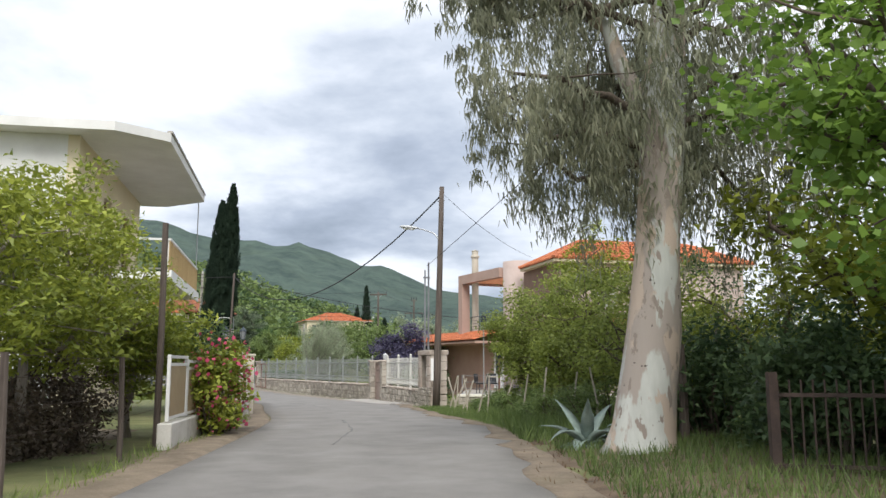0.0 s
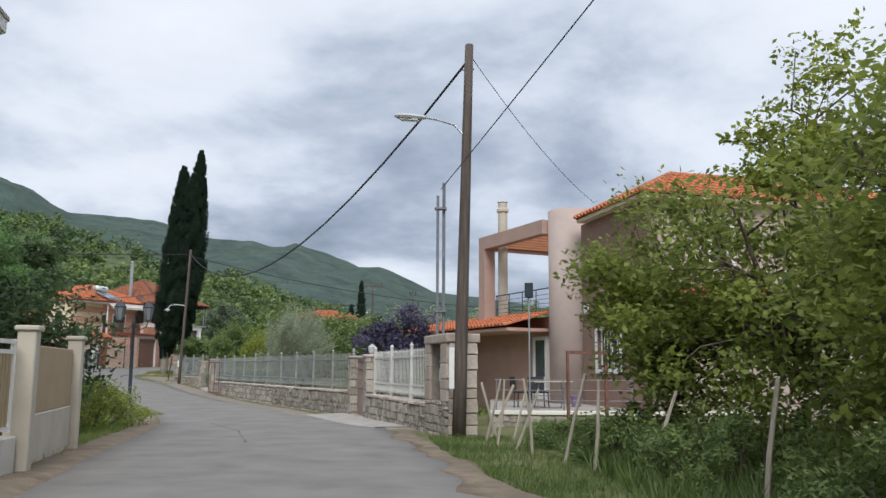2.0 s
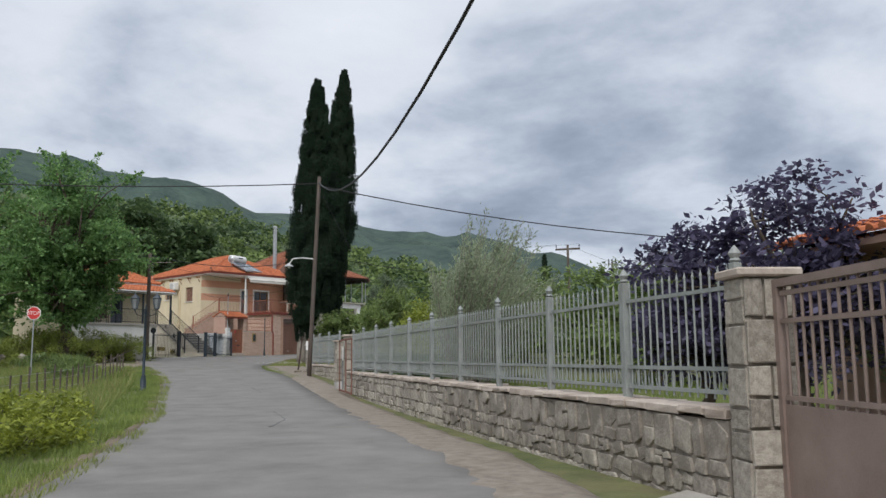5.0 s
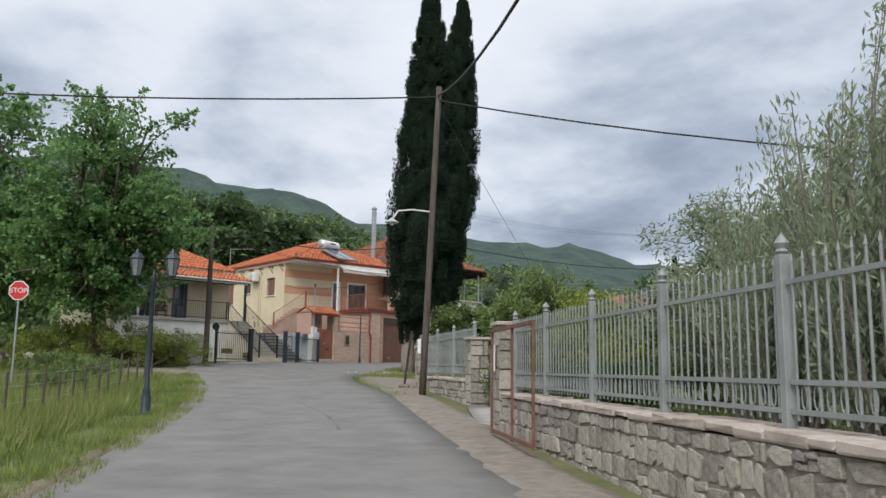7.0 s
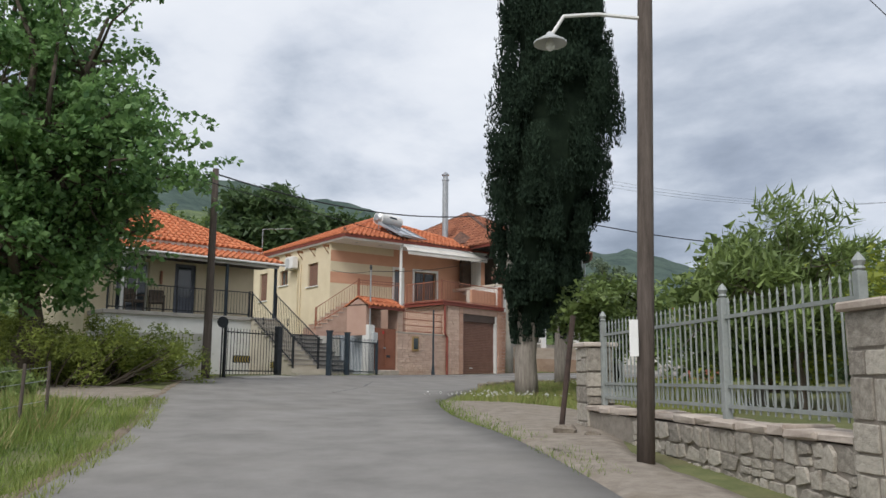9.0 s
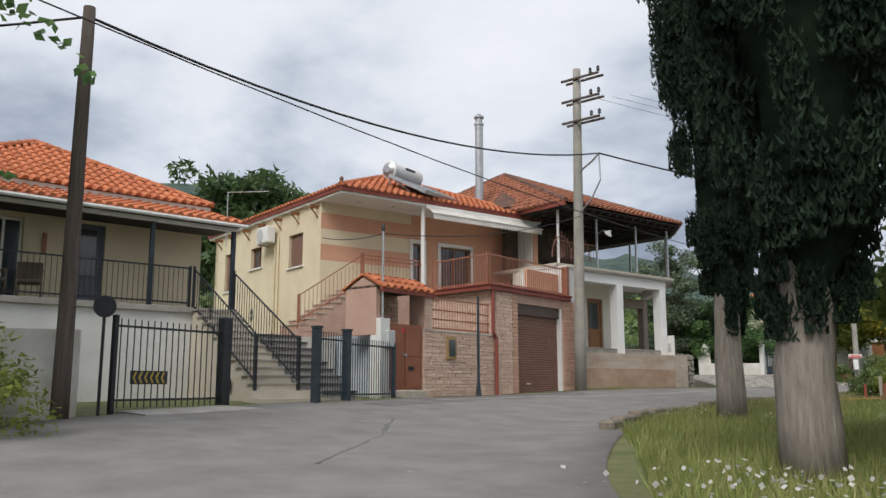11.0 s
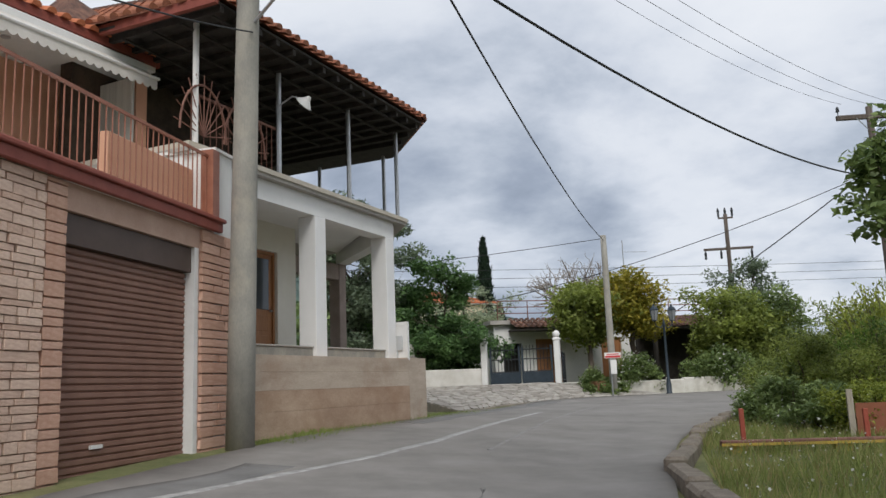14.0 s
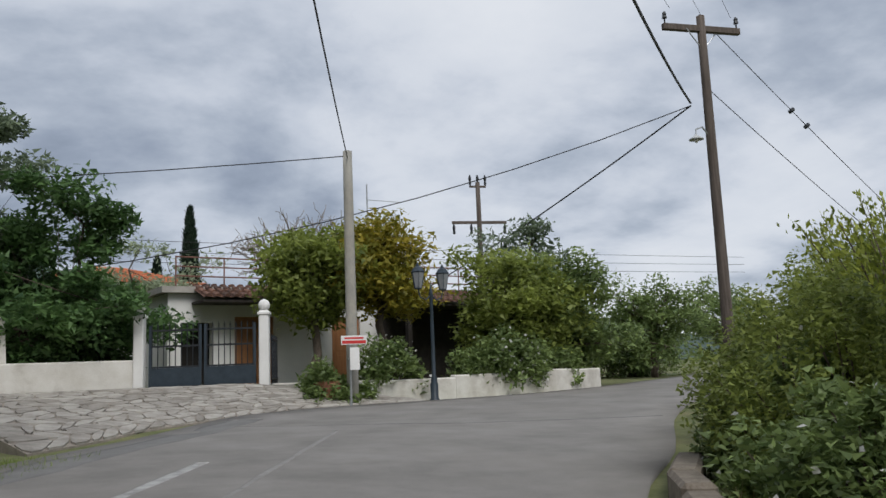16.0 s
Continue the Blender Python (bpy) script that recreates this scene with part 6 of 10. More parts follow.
    for k in range(7):
        put("eave_bracket", Geo().box(0.6 + k * 1.3, 0.68 + k * 1.3, -0.3, 0.0, 7.02, 7.12).tube([(0.64 + k * 1.3, -0.28, 7.05), (0.64 + k * 1.3, 0.0, 6.72)], 0.025, 5), wood_brown, side_n)
    put("roof_finial", Geo().lathe([(0.09, 7.4), (0.09, 7.55), (0.05, 7.6), (0.07, 7.68), (0.02, 7.74)], 10, pose(0.06, 0.06, 0)), tile_brown, up)
    return h


peach = peach_house()
solar = thing("solar_water_heater", pose(-33.0, 91.25, 8.1, 0, 0, 78), "roof solar water heater with white tank and glass collectors", "solar heater")
TILT_UP = pose(0, 0.1, 0.28, 27, 0, 0)
for x in (-0.5, 0.5):
    part("collector", Geo().box(x - 0.46, x + 0.46, -1.62, 0.0, -0.05, 0.02, TILT_UP, 0.01), solar_glass, solar)
    part("collector_frame", Geo().box(x - 0.49, x + 0.49, -1.66, -1.62, -0.07, 0.05, TILT_UP).box(x - 0.49, x - 0.46, -1.62, 0.03, -0.07, 0.05, TILT_UP).box(x + 0.46, x + 0.49, -1.62, 0.03, -0.07, 0.05, TILT_UP), galvanised, solar)
tank = part("tank", Geo().tube([(-0.8, 0.3, 0.55), (-0.76, 0.3, 0.55), (0.76, 0.3, 0.55), (0.8, 0.3, 0.55)], [0.24, 0.31, 0.31, 0.24], 20), white_paint, solar)
part("end_cap", Geo().tube([(-0.87, 0.3, 0.55), (-0.8, 0.3, 0.55)], [0.12, 0.25], 16).tube([(0.8, 0.3, 0.55), (0.87, 0.3, 0.55)], [0.25, 0.12], 16), galvanised, tank)
part("maker_plate", Geo().box(-0.25, 0.3, -0.012, -0.004, 0.6, 0.68), blue_iron, tank)
for x in (-0.7, 0.7):
    part("leg", Geo().tube([(x, 0.3, 0.3), (x, 0.35, -0.2)], 0.02, 5).tube([(x, 0.3, 0.3), (x, -0.6, -0.35)], 0.02, 5), galvanised, solar)


# ---- the old two-storey house with the tiled loggia ----
def loggia_house():
    fr = local(-26.9, 96.4, 0, (0.467, 0.884))
    h = thing("loggia_house", fr, "white house with a colonnade and a dark open upper loggia", "house")
    # x: -4 .. 3.2 along the street; y into the house
    rng = np.random.default_rng(46)
    beige = surface("weathered_beige_concrete", (0.36, 0.285, 0.215), (0.56, 0.47, 0.38), 1.5, 0.95, 0.45, 30, stain=0.8, stain_col=(0.32, 0.205, 0.135), stretch=(0.5, 1, 2.0))
    rusty = surface("rust_stained_concrete", (0.28, 0.175, 0.115), (0.50, 0.37, 0.265), 1.4, 0.95, 0.45, 30, stain=0.85, stain_col=(0.31, 0.185, 0.11), stretch=(0.7, 1, 1.3))
    part("plinth", Geo().box(-3.6, 2.6, -0.3, 0.0, 0.6, 2.56), ochre_wall, h, "stained ochre retaining wall")
    # courses left by the form boards
    z = 0.6
    for k, hh in enumerate((0.42, 0.36, 0.34, 0.32, 0.28, 0.26)):
        out = rng.uniform(0.0, 0.005)
        part("board_course", Geo().box(-3.6, 2.6, -0.336 - out, -0.3, z, z + hh - 0.002, bevel=0.002), rusty if k < 4 else beige, h)
        z += hh
    part("plinth_corner", Geo().prism([(2.6, -0.3), (3.6, -0.22), (3.6, 0.5), (2.6, 0.5)], 0.6, 2.6), beige, h, "cracked grey-beige end of the retaining wall")
    part("plinth_top", Geo().prism([(-3.6, 0.0), (2.6, 0.0), (2.75, 0.51), (4.9, 2.6), (4.9, 6.0), (-3.6, 6.0)], 2.4, 2.59), concrete, h)
    part("plinth_end", Geo().prism([(3.3, 0.5), (3.6, 0.5), (5.1, 2.4), (5.1, 6.0), (4.9, 6.0), (4.9, 2.5)], 0.7, 2.5), ochre_wall, h)
    for x in (-0.3, 2.28):
        part("column", Geo().box(x, x + 0.34, -0.06, 0.3, 2.5, 5.06, bevel=0.012), bright_white, h)
    bare = surface("bare_brown_concrete", (0.24, 0.19, 0.16), (0.38, 0.31, 0.27), 2.0, 0.9, 0.3, 40, stain=0.4, stain_col=(0.17, 0.13, 0.11))
    part("column", Geo().box(4.75, 5.05, 2.6, 2.9, 2.56, 5.06, bevel=0.012), bare, h, "bare brown rear column")
    part("rear_beam", Geo().box(1.62, 5.05, 2.62, 2.88, 4.66, 5.05, bevel=0.012), bare, h, "bare brown rear beam")
    part("parapet_wall", Geo().box(-3.6, 2.28, 0.02, 0.22, 2.56, 2.74, bevel=0.01), concrete_pole_mat, h, "grey cement parapet between the columns")
    part("parapet_cap", Geo().box(-3.6, 2.28, 0.0, 0.26, 2.74, 2.77, bevel=0.008), concrete, h)
    part("beam", Geo().box(-3.6, 2.62, -0.05, 0.3, 5.062, 5.4), bright_white, h)
    part("beam", Geo().box(0.0, 3.4, -0.3, 0.0, 5.062, 5.4), bright_white, h, m=pose(2.62, 0.25, 0, 0, 0, 48))
    SLAB = [(-3.65, -0.18), (2.97, -0.18), (4.7, 1.25), (5.2, 3.0), (5.2, 6.2), (-3.65, 6.2)]
    part("upper_floor", Geo().prism(SLAB, 5.4, 5.46), concrete, h)
    part("floor_edge", Geo().prism([(x + (0.03 if x > 0 else 0), y - 0.03) for x, y in SLAB], 5.46, 5.54), beige_post, h)
    inner = wall_geo(5.0, 2.56, 5.4, 0.25, [(0.1, 1.0, 2.58, 4.75)], -3.6, 1.7)
    part("inner_wall", inner, inner_white, h)
    part("side_wall", Geo().box(-3.65, -3.45, 0.33, 1.7, 2.56, 5.4), inner_white, h)
    part("porch_ceiling", Geo().prism([(-3.45, 0.3), (2.3, 0.3), (4.7, 2.6), (1.62, 2.6), (-3.45, 1.7)], 5.32, 5.395), bright_white, h)
    part("inner_return", Geo().box(1.4, 1.62, 1.7, 5.8, 2.56, 5.4), inner_white, h)
    panel_door(h, 0.1, 1.0, 2.58, 4.75, 1.7, door_orange, label="brown panelled wooden door with glass", panels=((0.06, 0.24), (0.28, 0.42), (0.47, 0.93)), glazed=True)
    # dark brown tone for the loggia's back and side walls
    loggia_brown = surface("dark_brown_loggia_wall", (0.035, 0.026, 0.02), (0.10, 0.072, 0.052), 3, 0.95, 0.5, 30)
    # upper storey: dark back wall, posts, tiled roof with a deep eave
    part("loggia_wall", Geo().box(-3.6, 0.2, 2.2, 2.45, 5.52, 7.46), loggia_brown, h, "dark brown back wall of the loggia")
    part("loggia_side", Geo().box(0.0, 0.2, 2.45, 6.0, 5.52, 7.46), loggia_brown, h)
    for k, (x, y) in enumerate(((-3.3, 0.0), (-1.3, -0.02), (0.95, -0.02), (2.86, -0.05), (4.4, 1.1), (4.4, 2.9))):
        part("loggia_post", Geo().tube([(x, y, 5.52), (x, y, 7.47)], 0.045, 8), galvanised if k else white_paint, h)
    roof = new("roof")
    roof.parent = h
    EAVE = [(-3.7, -0.75), (2.75, -0.8), (4.7, 0.95), (4.75, 11.5), (-4.6, 11.5)]
    part("board_ceiling", Geo().prism([(x * 0.985, y * 0.98 + 0.03) for x, y in EAVE], 7.46, 7.5), dark_timber_and_shade, roof)
    A, B, C, D, E = [(x, y, 7.55) for x, y in EAVE]
    P = (0.0, 6.0, 10.38)
    # two slopes take the worn orange tile, the other three a darker brown
    for p, q, mat in ((A, B, tile_worn), (B, C, tile_brown), (C, D, tile_brown), (D, E, tile_brown), (E, A, tile_worn)):
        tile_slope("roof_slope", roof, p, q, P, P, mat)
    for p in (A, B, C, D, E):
        ridge_cap("ridge_tiles", roof, p, P, tile_brown)
    # a small tiled gablet low on the hip
    top = [(-3.95, 1.9, 7.75), (-2.9, 1.9, 7.95), (-2.9, 3.1, 7.95), (-3.95, 3.1, 7.75)]
    part("gablet", Geo().add(top + [(-3.5, 2.5, 8.5)], [(0, 1, 4), (1, 2, 4), (2, 3, 4), (3, 0, 4)]), tile_brown, roof)
    part("gutter", Geo().box(-3.78, -3.7, -0.75, 5.9, 7.42, 7.56), red_trim, roof, "dark red gutter board")
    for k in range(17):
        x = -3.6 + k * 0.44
        part("rafter", Geo().box(x, x + 0.08, -0.7 if x < 2.6 else (x - 2.75) * 0.9 - 0.5, 2.2 if x < 0.2 else 4.0, 7.36, 7.46), dark_timber_and_shade, roof)
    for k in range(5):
        part("batten", Geo().box(-3.6, 2.6, -0.55 + k * 0.55, -0.5 + k * 0.55, 7.33, 7.36), dark_timber_and_shade, roof)
    rl = new("loggia_railing")
    rl.parent = h
    pickets(rl, (-3.4, 0.05), (-1.2, 0.05), 5.52, 6.4, rust_iron, 0.14, 0.008, rails=(0.05, -0.01))
    part("meter_frame", Geo().box(2.63, 2.7, -0.31, -0.24, 2.55, 3.33).box(2.63, 2.7, 0.14, 0.2, 2.55, 3.33).box(2.63, 2.7, -0.24, 0.14, 3.26, 3.33).box(2.64, 2.66, -0.24, 0.14, 2.55, 3.26), white_paint, h, "white frame of a meter niche")
    part("meter", Geo().box(2.6, 2.63, -0.2, 0.06, 2.75, 3.05, bevel=0.01), plastic_grey, h)
    part("meter_pipe", Geo().tube([(2.62, -0.07, 2.56), (2.62, -0.07, 2.76)], 0.02, 6), plastic_grey, h)
    # sunburst grille beside the peach house
    for cx in (-3.15, -2.2):
        for k in range(11):
            w = math.radians(8 + k * 16.4)
            part("ornament_bar", Geo().tube([(cx, -0.03, 5.75), (cx + math.cos(w) * 0.62, -0.03, 5.75 + math.sin(w) * 0.95)], 0.011, 4), rust_iron, rl)
        part("ornament_arc", Geo().tube([(cx + math.cos(w) * 0.5, -0.03, 5.75 + math.sin(w) * 0.78) for w in (math.pi * k / 12 for k in range(13))], 0.02, 5), rust_iron, rl)
    lamp = part("floodlight_arm", Geo().tube([(-1.35, -0.02, 6.75), (-1.3, -0.3, 6.9), (-1.2, -0.5, 6.85)], 0.015, 5), galvanised, h)
    part("floodlight", Geo().lathe([(0.03, 0.08), (0.06, 0.02), (0.16, -0.08), (0.14, -0.09)], 12, pose(-1.2, -0.52, 6.82, 50, 0, 0)), white_paint, lamp)
    return h


loggia_house()


# ---- cream house with porch and stairs ----
def porch_house():
    fr = local(-36.95, 77.75, 0, (0.43, 0.903))
    h = thing("porch_house", fr, "cream single-storey house on a raised porch with red tile roof", "house")
    z = 3.34
    part("terrace", Geo().box(-0.3, 6.35, 0.02, 1.5, 0.8, z - 0.14), white_wall, h, "whitewashed terrace wall")
    part("terrace_slab", Geo().box(-0.4, 6.4, -0.06, 1.5, z - 0.14, z, bevel=0.01), concrete, h)
    holes = [(0.55, 1.75, z, 5.3), (2.75, 3.6, z, 5.35)]
    part("wall_front", wall_geo(6.6, 0.8, 5.95, 0.25, holes, -0.5, 1.5), cream_wall, h)
    part("wall_left", Geo().box(-0.5, -0.25, 1.75, 8.0, 0.8, 5.95), cream_wall, h)
    part("wall_right", Geo().box(5.85, 6.1, 1.75, 8.0, 0.8, 5.95), cream_wall, h)
    part("wall_back", Geo().box(-0.25, 5.85, 7.75, 8.0, 0.8, 5.95), cream_wall, h)
    part("room_dark", Geo().box(-0.2, 5.8, 2.2, 7.6, 2.5, 5.8), room_shade, h)
    panel_door(h, 2.75, 3.6, z, 5.35, 1.5, surface("slate_blue_door_paint", (0.10, 0.11, 0.14), (0.15, 0.16, 0.2), 3, 0.5, 0.05), label="slate grey glazed front door", panels=((0.06, 0.3), (0.36, 0.94)), glazed=True)
    window(h, 0.55, 1.75, z, 5.3, 1.5, white_paint, split=3, sill=False, label="white glazed porch door")
    part("hanging_plant", Geo().tube([(2.2, 1.44, 4.5), (2.2, 1.44, 5.0)], 0.05, 6), terracotta, h)
    for x, mat in ((0.25, white_paint), (4.2, blue_iron), (6.3, blue_iron)):
        part("porch_post", Geo().box(x - 0.05, x + 0.05, 0.04, 0.14, z, 5.44, bevel=0.008), mat, h)
    roof = new("roof")
    roof.parent = h
    hip_roof(roof, -0.9, 6.2, 1.15, 8.6, 6.14, 1.85, tile_mat, 0.16, white_wall)
    tile_slope("porch_roof", roof, (-0.7, -0.12, 5.52), (6.55, -0.12, 5.52), (6.3, 1.5, 6.04), (-0.7, 1.5, 6.04), tile_mat)
    part("porch_ceiling", Geo().box(-0.6, 6.4, -0.02, 1.5, 5.43, 5.49), dark_timber_and_shade, roof)
    part("gutter", Geo().tube([(-0.7, -0.16, 5.47), (6.55, -0.16, 5.47)], 0.05, 8), white_paint, roof)
    part("porch_beam", Geo().box(-0.6, 6.4, 0.03, 0.15, 5.34, 5.43), white_paint, roof)
    rl = new("porch_railing")
    rl.parent = h
    pickets(rl, (-0.25, 0.0), (5.15, 0.0), z + 0.04, z + 0.95, black_iron, 0.12, 0.008, rails=(0.06, -0.005))
    for x in (-0.28, 2.2, 5.12):
        part("railing_post", Geo().box(x, x + 0.05, -0.03, 0.03, z, z + 1.0), black_iron, rl)
    # stairs straight out from the porch
    n, tread = 11, 0.285
    base = 1.42
    rise = (z - base) / n
    for k in range(n):
        top = z - (k + 1) * rise + rise
        part("stair_step", Geo().box(5.25, 6.3, -(k + 1) * tread, -k * tread, 0.9, z - (k + 0.5) * rise), beige_post, h)
        part("stair_tread", Geo().box(5.2, 6.34, -(k + 1) * tread - 0.03, -k * tread, z - (k + 0.5) * rise, z - (k + 0.5) * rise + 0.03), concrete, h)
    L = n * tread
    for k in range(2):
        part("foot_step", Geo().box(5.0, 6.7, -L - 0.35 * (k + 1), -L - 0.35 * k, 0.9, base - 0.16 * k - 0.05), beige_post, h)
    for x in (5.24, 6.3):
        sr = new("stair_railing")
        sr.parent = h
        pickets(sr, (x, -0.05), (x, -L), (z - 0.02, base + 0.12), (z + 0.93, base + 1.05), black_iron, 0.125, 0.009, rails=(0.06, -0.005))
        part("railing_post", Geo().box(x - 0.025, x + 0.025, -0.05, 0.0, z, z + 1.0), black_iron, sr)
        part("railing_post", Geo().box(x - 0.03, x + 0.03, -L - 0.06, -L, base - 0.1, base + 1.1), black_iron, sr)
        for q in (0.3, 0.62):
            yy = -0.05 - (L - 0.05) * q
            zz = z + 0.38 + (base - z) * q
            part("scroll_ornament", Geo().tube([(x, yy + 0.06 * math.sin(w), zz + 0.17 * math.cos(w)) for w in (2 * math.pi * i / 10 for i in range(11))], 0.008, 4, None, False).tube([(x, yy + 0.03 * math.sin(2 * w), zz + 0.1 * math.cos(w)) for w in (2 * math.pi * i / 10 for i in range(11))], 0.007, 4, None, False), black_iron, sr)
    # the second, darker flight up to the yard next door
    for k in range(9):
        part("yard_step", Geo().box(6.36, 7.75, -3.3 + k * 0.3, -3.0 + k * 0.3, 0.9, 1.32 + k * 0.17), concrete, h)
        part("yard_tread", Geo().box(6.36, 7.75, -3.33 + k * 0.3, -3.0 + k * 0.3, 1.32 + k * 0.17, 1.36 + k * 0.17), surface("mossy_slate", (0.05, 0.05, 0.05), (0.12, 0.12, 0.115), 5, 0.9, 0.4), h)
    part("yard_floor", Geo().box(6.36, 9.0, -0.6, 4.0, 0.9, 2.72), old_white, h)
    ch = part("hazard_sign", Geo().box(5.18, 5.2, -2.2, -1.7, 1.38, 1.62), black_iron, h, "black and yellow chevron strip")
    for k in range(4):
        part("chevron", Geo().add([(5.175, -2.15 + k * 0.115, 1.5), (5.175, -2.1 + k * 0.115, 1.6), (5.175, -2.06 + k * 0.115, 1.6), (5.175, -2.11 + k * 0.115, 1.5), (5.175, -2.06 + k * 0.115, 1.4), (5.175, -2.1 + k * 0.115, 1.4)], [(0, 1, 2, 3), (0, 3, 4, 5)]), yellow_paint, ch)
    return h


porch_house()
chair_z = 3.34


def porch_chair(x, y, turn):
    t = thing("porch_chair", local(-36.95, 77.75, 0, (0.43, 0.903)) @ pose(x, y, chair_z, 0, 0, turn), "dark wicker armchair on the porch", "chair", "porch chairs")
    part("seat", Geo().box(-0.26, 0.26, -0.25, 0.25, 0.34, 0.42, bevel=0.02), bark_brown, t)
    part("backrest", Geo().box(-0.26, 0.26, 0.2, 0.27, 0.42, 0.85, bevel=0.02), bark_brown, t)
    for sx in (-0.24, 0.24):
        part("armrest", Geo().box(sx - 0.03, sx + 0.03, -0.24, 0.2, 0.58, 0.63, bevel=0.01), bark_brown, t)
        for sy in (-0.22, 0.2):
            part("leg", Geo().box(sx - 0.02, sx + 0.02, sy - 0.02, sy + 0.02, 0, 0.36 if sy > 0 else 0.58), bark_brown, t)


porch_chair(0.9, 0.6, 20)
porch_chair(1.7, 0.55, -15)


# ---- white house with flat roof slab and reed-screened balcony ----
def slab_house():
    fr = local(-6.38, 18.6, 0.25, (-0.19, 0.98))
    h = thing("slab_house", fr, "two-storey white house with a flat concrete roof slab and balcony", "house")
    part("wall_street", wall_geo(8.0, 0.0, 6.35, 0.25, [(2.6, 3.5, 3.4, 5.5), (5.2, 6.3, 3.4, 5.5)], -0.2, 1.95), cream_wall, h)
    part("wall_near", Geo().box(-0.2, 0.05, 2.2, 12.0, 0.0, 6.35), white_wall, h)
    part("wall_far", Geo().box(7.55, 7.8, 2.2, 12.0, 0.0, 6.35), cream_wall, h)
    part("wall_back", Geo().box(0.05, 7.55, 11.75, 12.0, 0.0, 6.35), cream_wall, h)
    part("roof_slab", Geo().prism([(0.0, 0.0), (7.2, -0.1), (8.3, 1.2), (8.3, 12.4), (-0.8, 12.4), (-0.8, 1.1)], 6.35, 6.56), white_wall, h)
    part("roof_edge", Geo().prism([(-0.03, -0.03), (7.22, -0.13), (8.33, 1.2), (8.2, 1.2), (7.15, 0.0), (0.02, 0.1)], 6.56, 6.62), concrete, h)
    part("room_dark", Geo().box(0.3, 7.3, 2.6, 11.0, 0.5, 6.2), room_shade, h)
    window(h, 2.6, 3.5, 3.4, 5.5, 1.95, wood_brown, sill=False, label="brown balcony door")
    window(h, 5.2, 6.3, 3.4, 5.5, 1.95, wood_brown, sill=False, split=2, label="brown balcony window")
    part("balcony_slab", Geo().box(0.8, 7.1, 0.0, 1.95, 3.2, 3.38), white_wall, h)
    part("balcony_edge", Geo().box(0.75, 7.15, -0.05, 0.0, 3.14, 3.42), white_paint, h)
    scr = new("reed_screen")
    scr.parent = h
    scr["label"] = "dry reed screen on the balcony railing"
    g = Geo()
    rng = np.random.default_rng(4)
    for k in range(210):
        x = 0.82 + k * 0.03
        g.tube([(x, 0.03, 3.42), (x + rng.normal() * 0.006, 0.03 + rng.normal() * 0.004, 4.1 + rng.uniform(-0.05, 0.03))], 0.014, 4)
    part("reeds", g, reed, scr)["kind"] = "stuff"
    part("top_rail", Geo().box(0.8, 7.1, 0.0, 0.06, 4.14, 4.19).box(7.05, 7.1, 0.06, 1.95, 4.14, 4.19).box(0.8, 0.85, 0.06, 1.95, 4.14, 4.19), white_paint, scr)
    for k in range(7):
        part("railing_post", Geo().box(0.85 + k * 1.03, 0.89 + k * 1.03, 0.05, 0.09, 3.38, 4.14), white_paint, scr)
    ae = part("aerial_mast", Geo().tube([(7.0, 0.05, 3.4), (7.0, 0.05, 6.3)], 0.018, 6), galvanised, h)
    return h


slab_house()


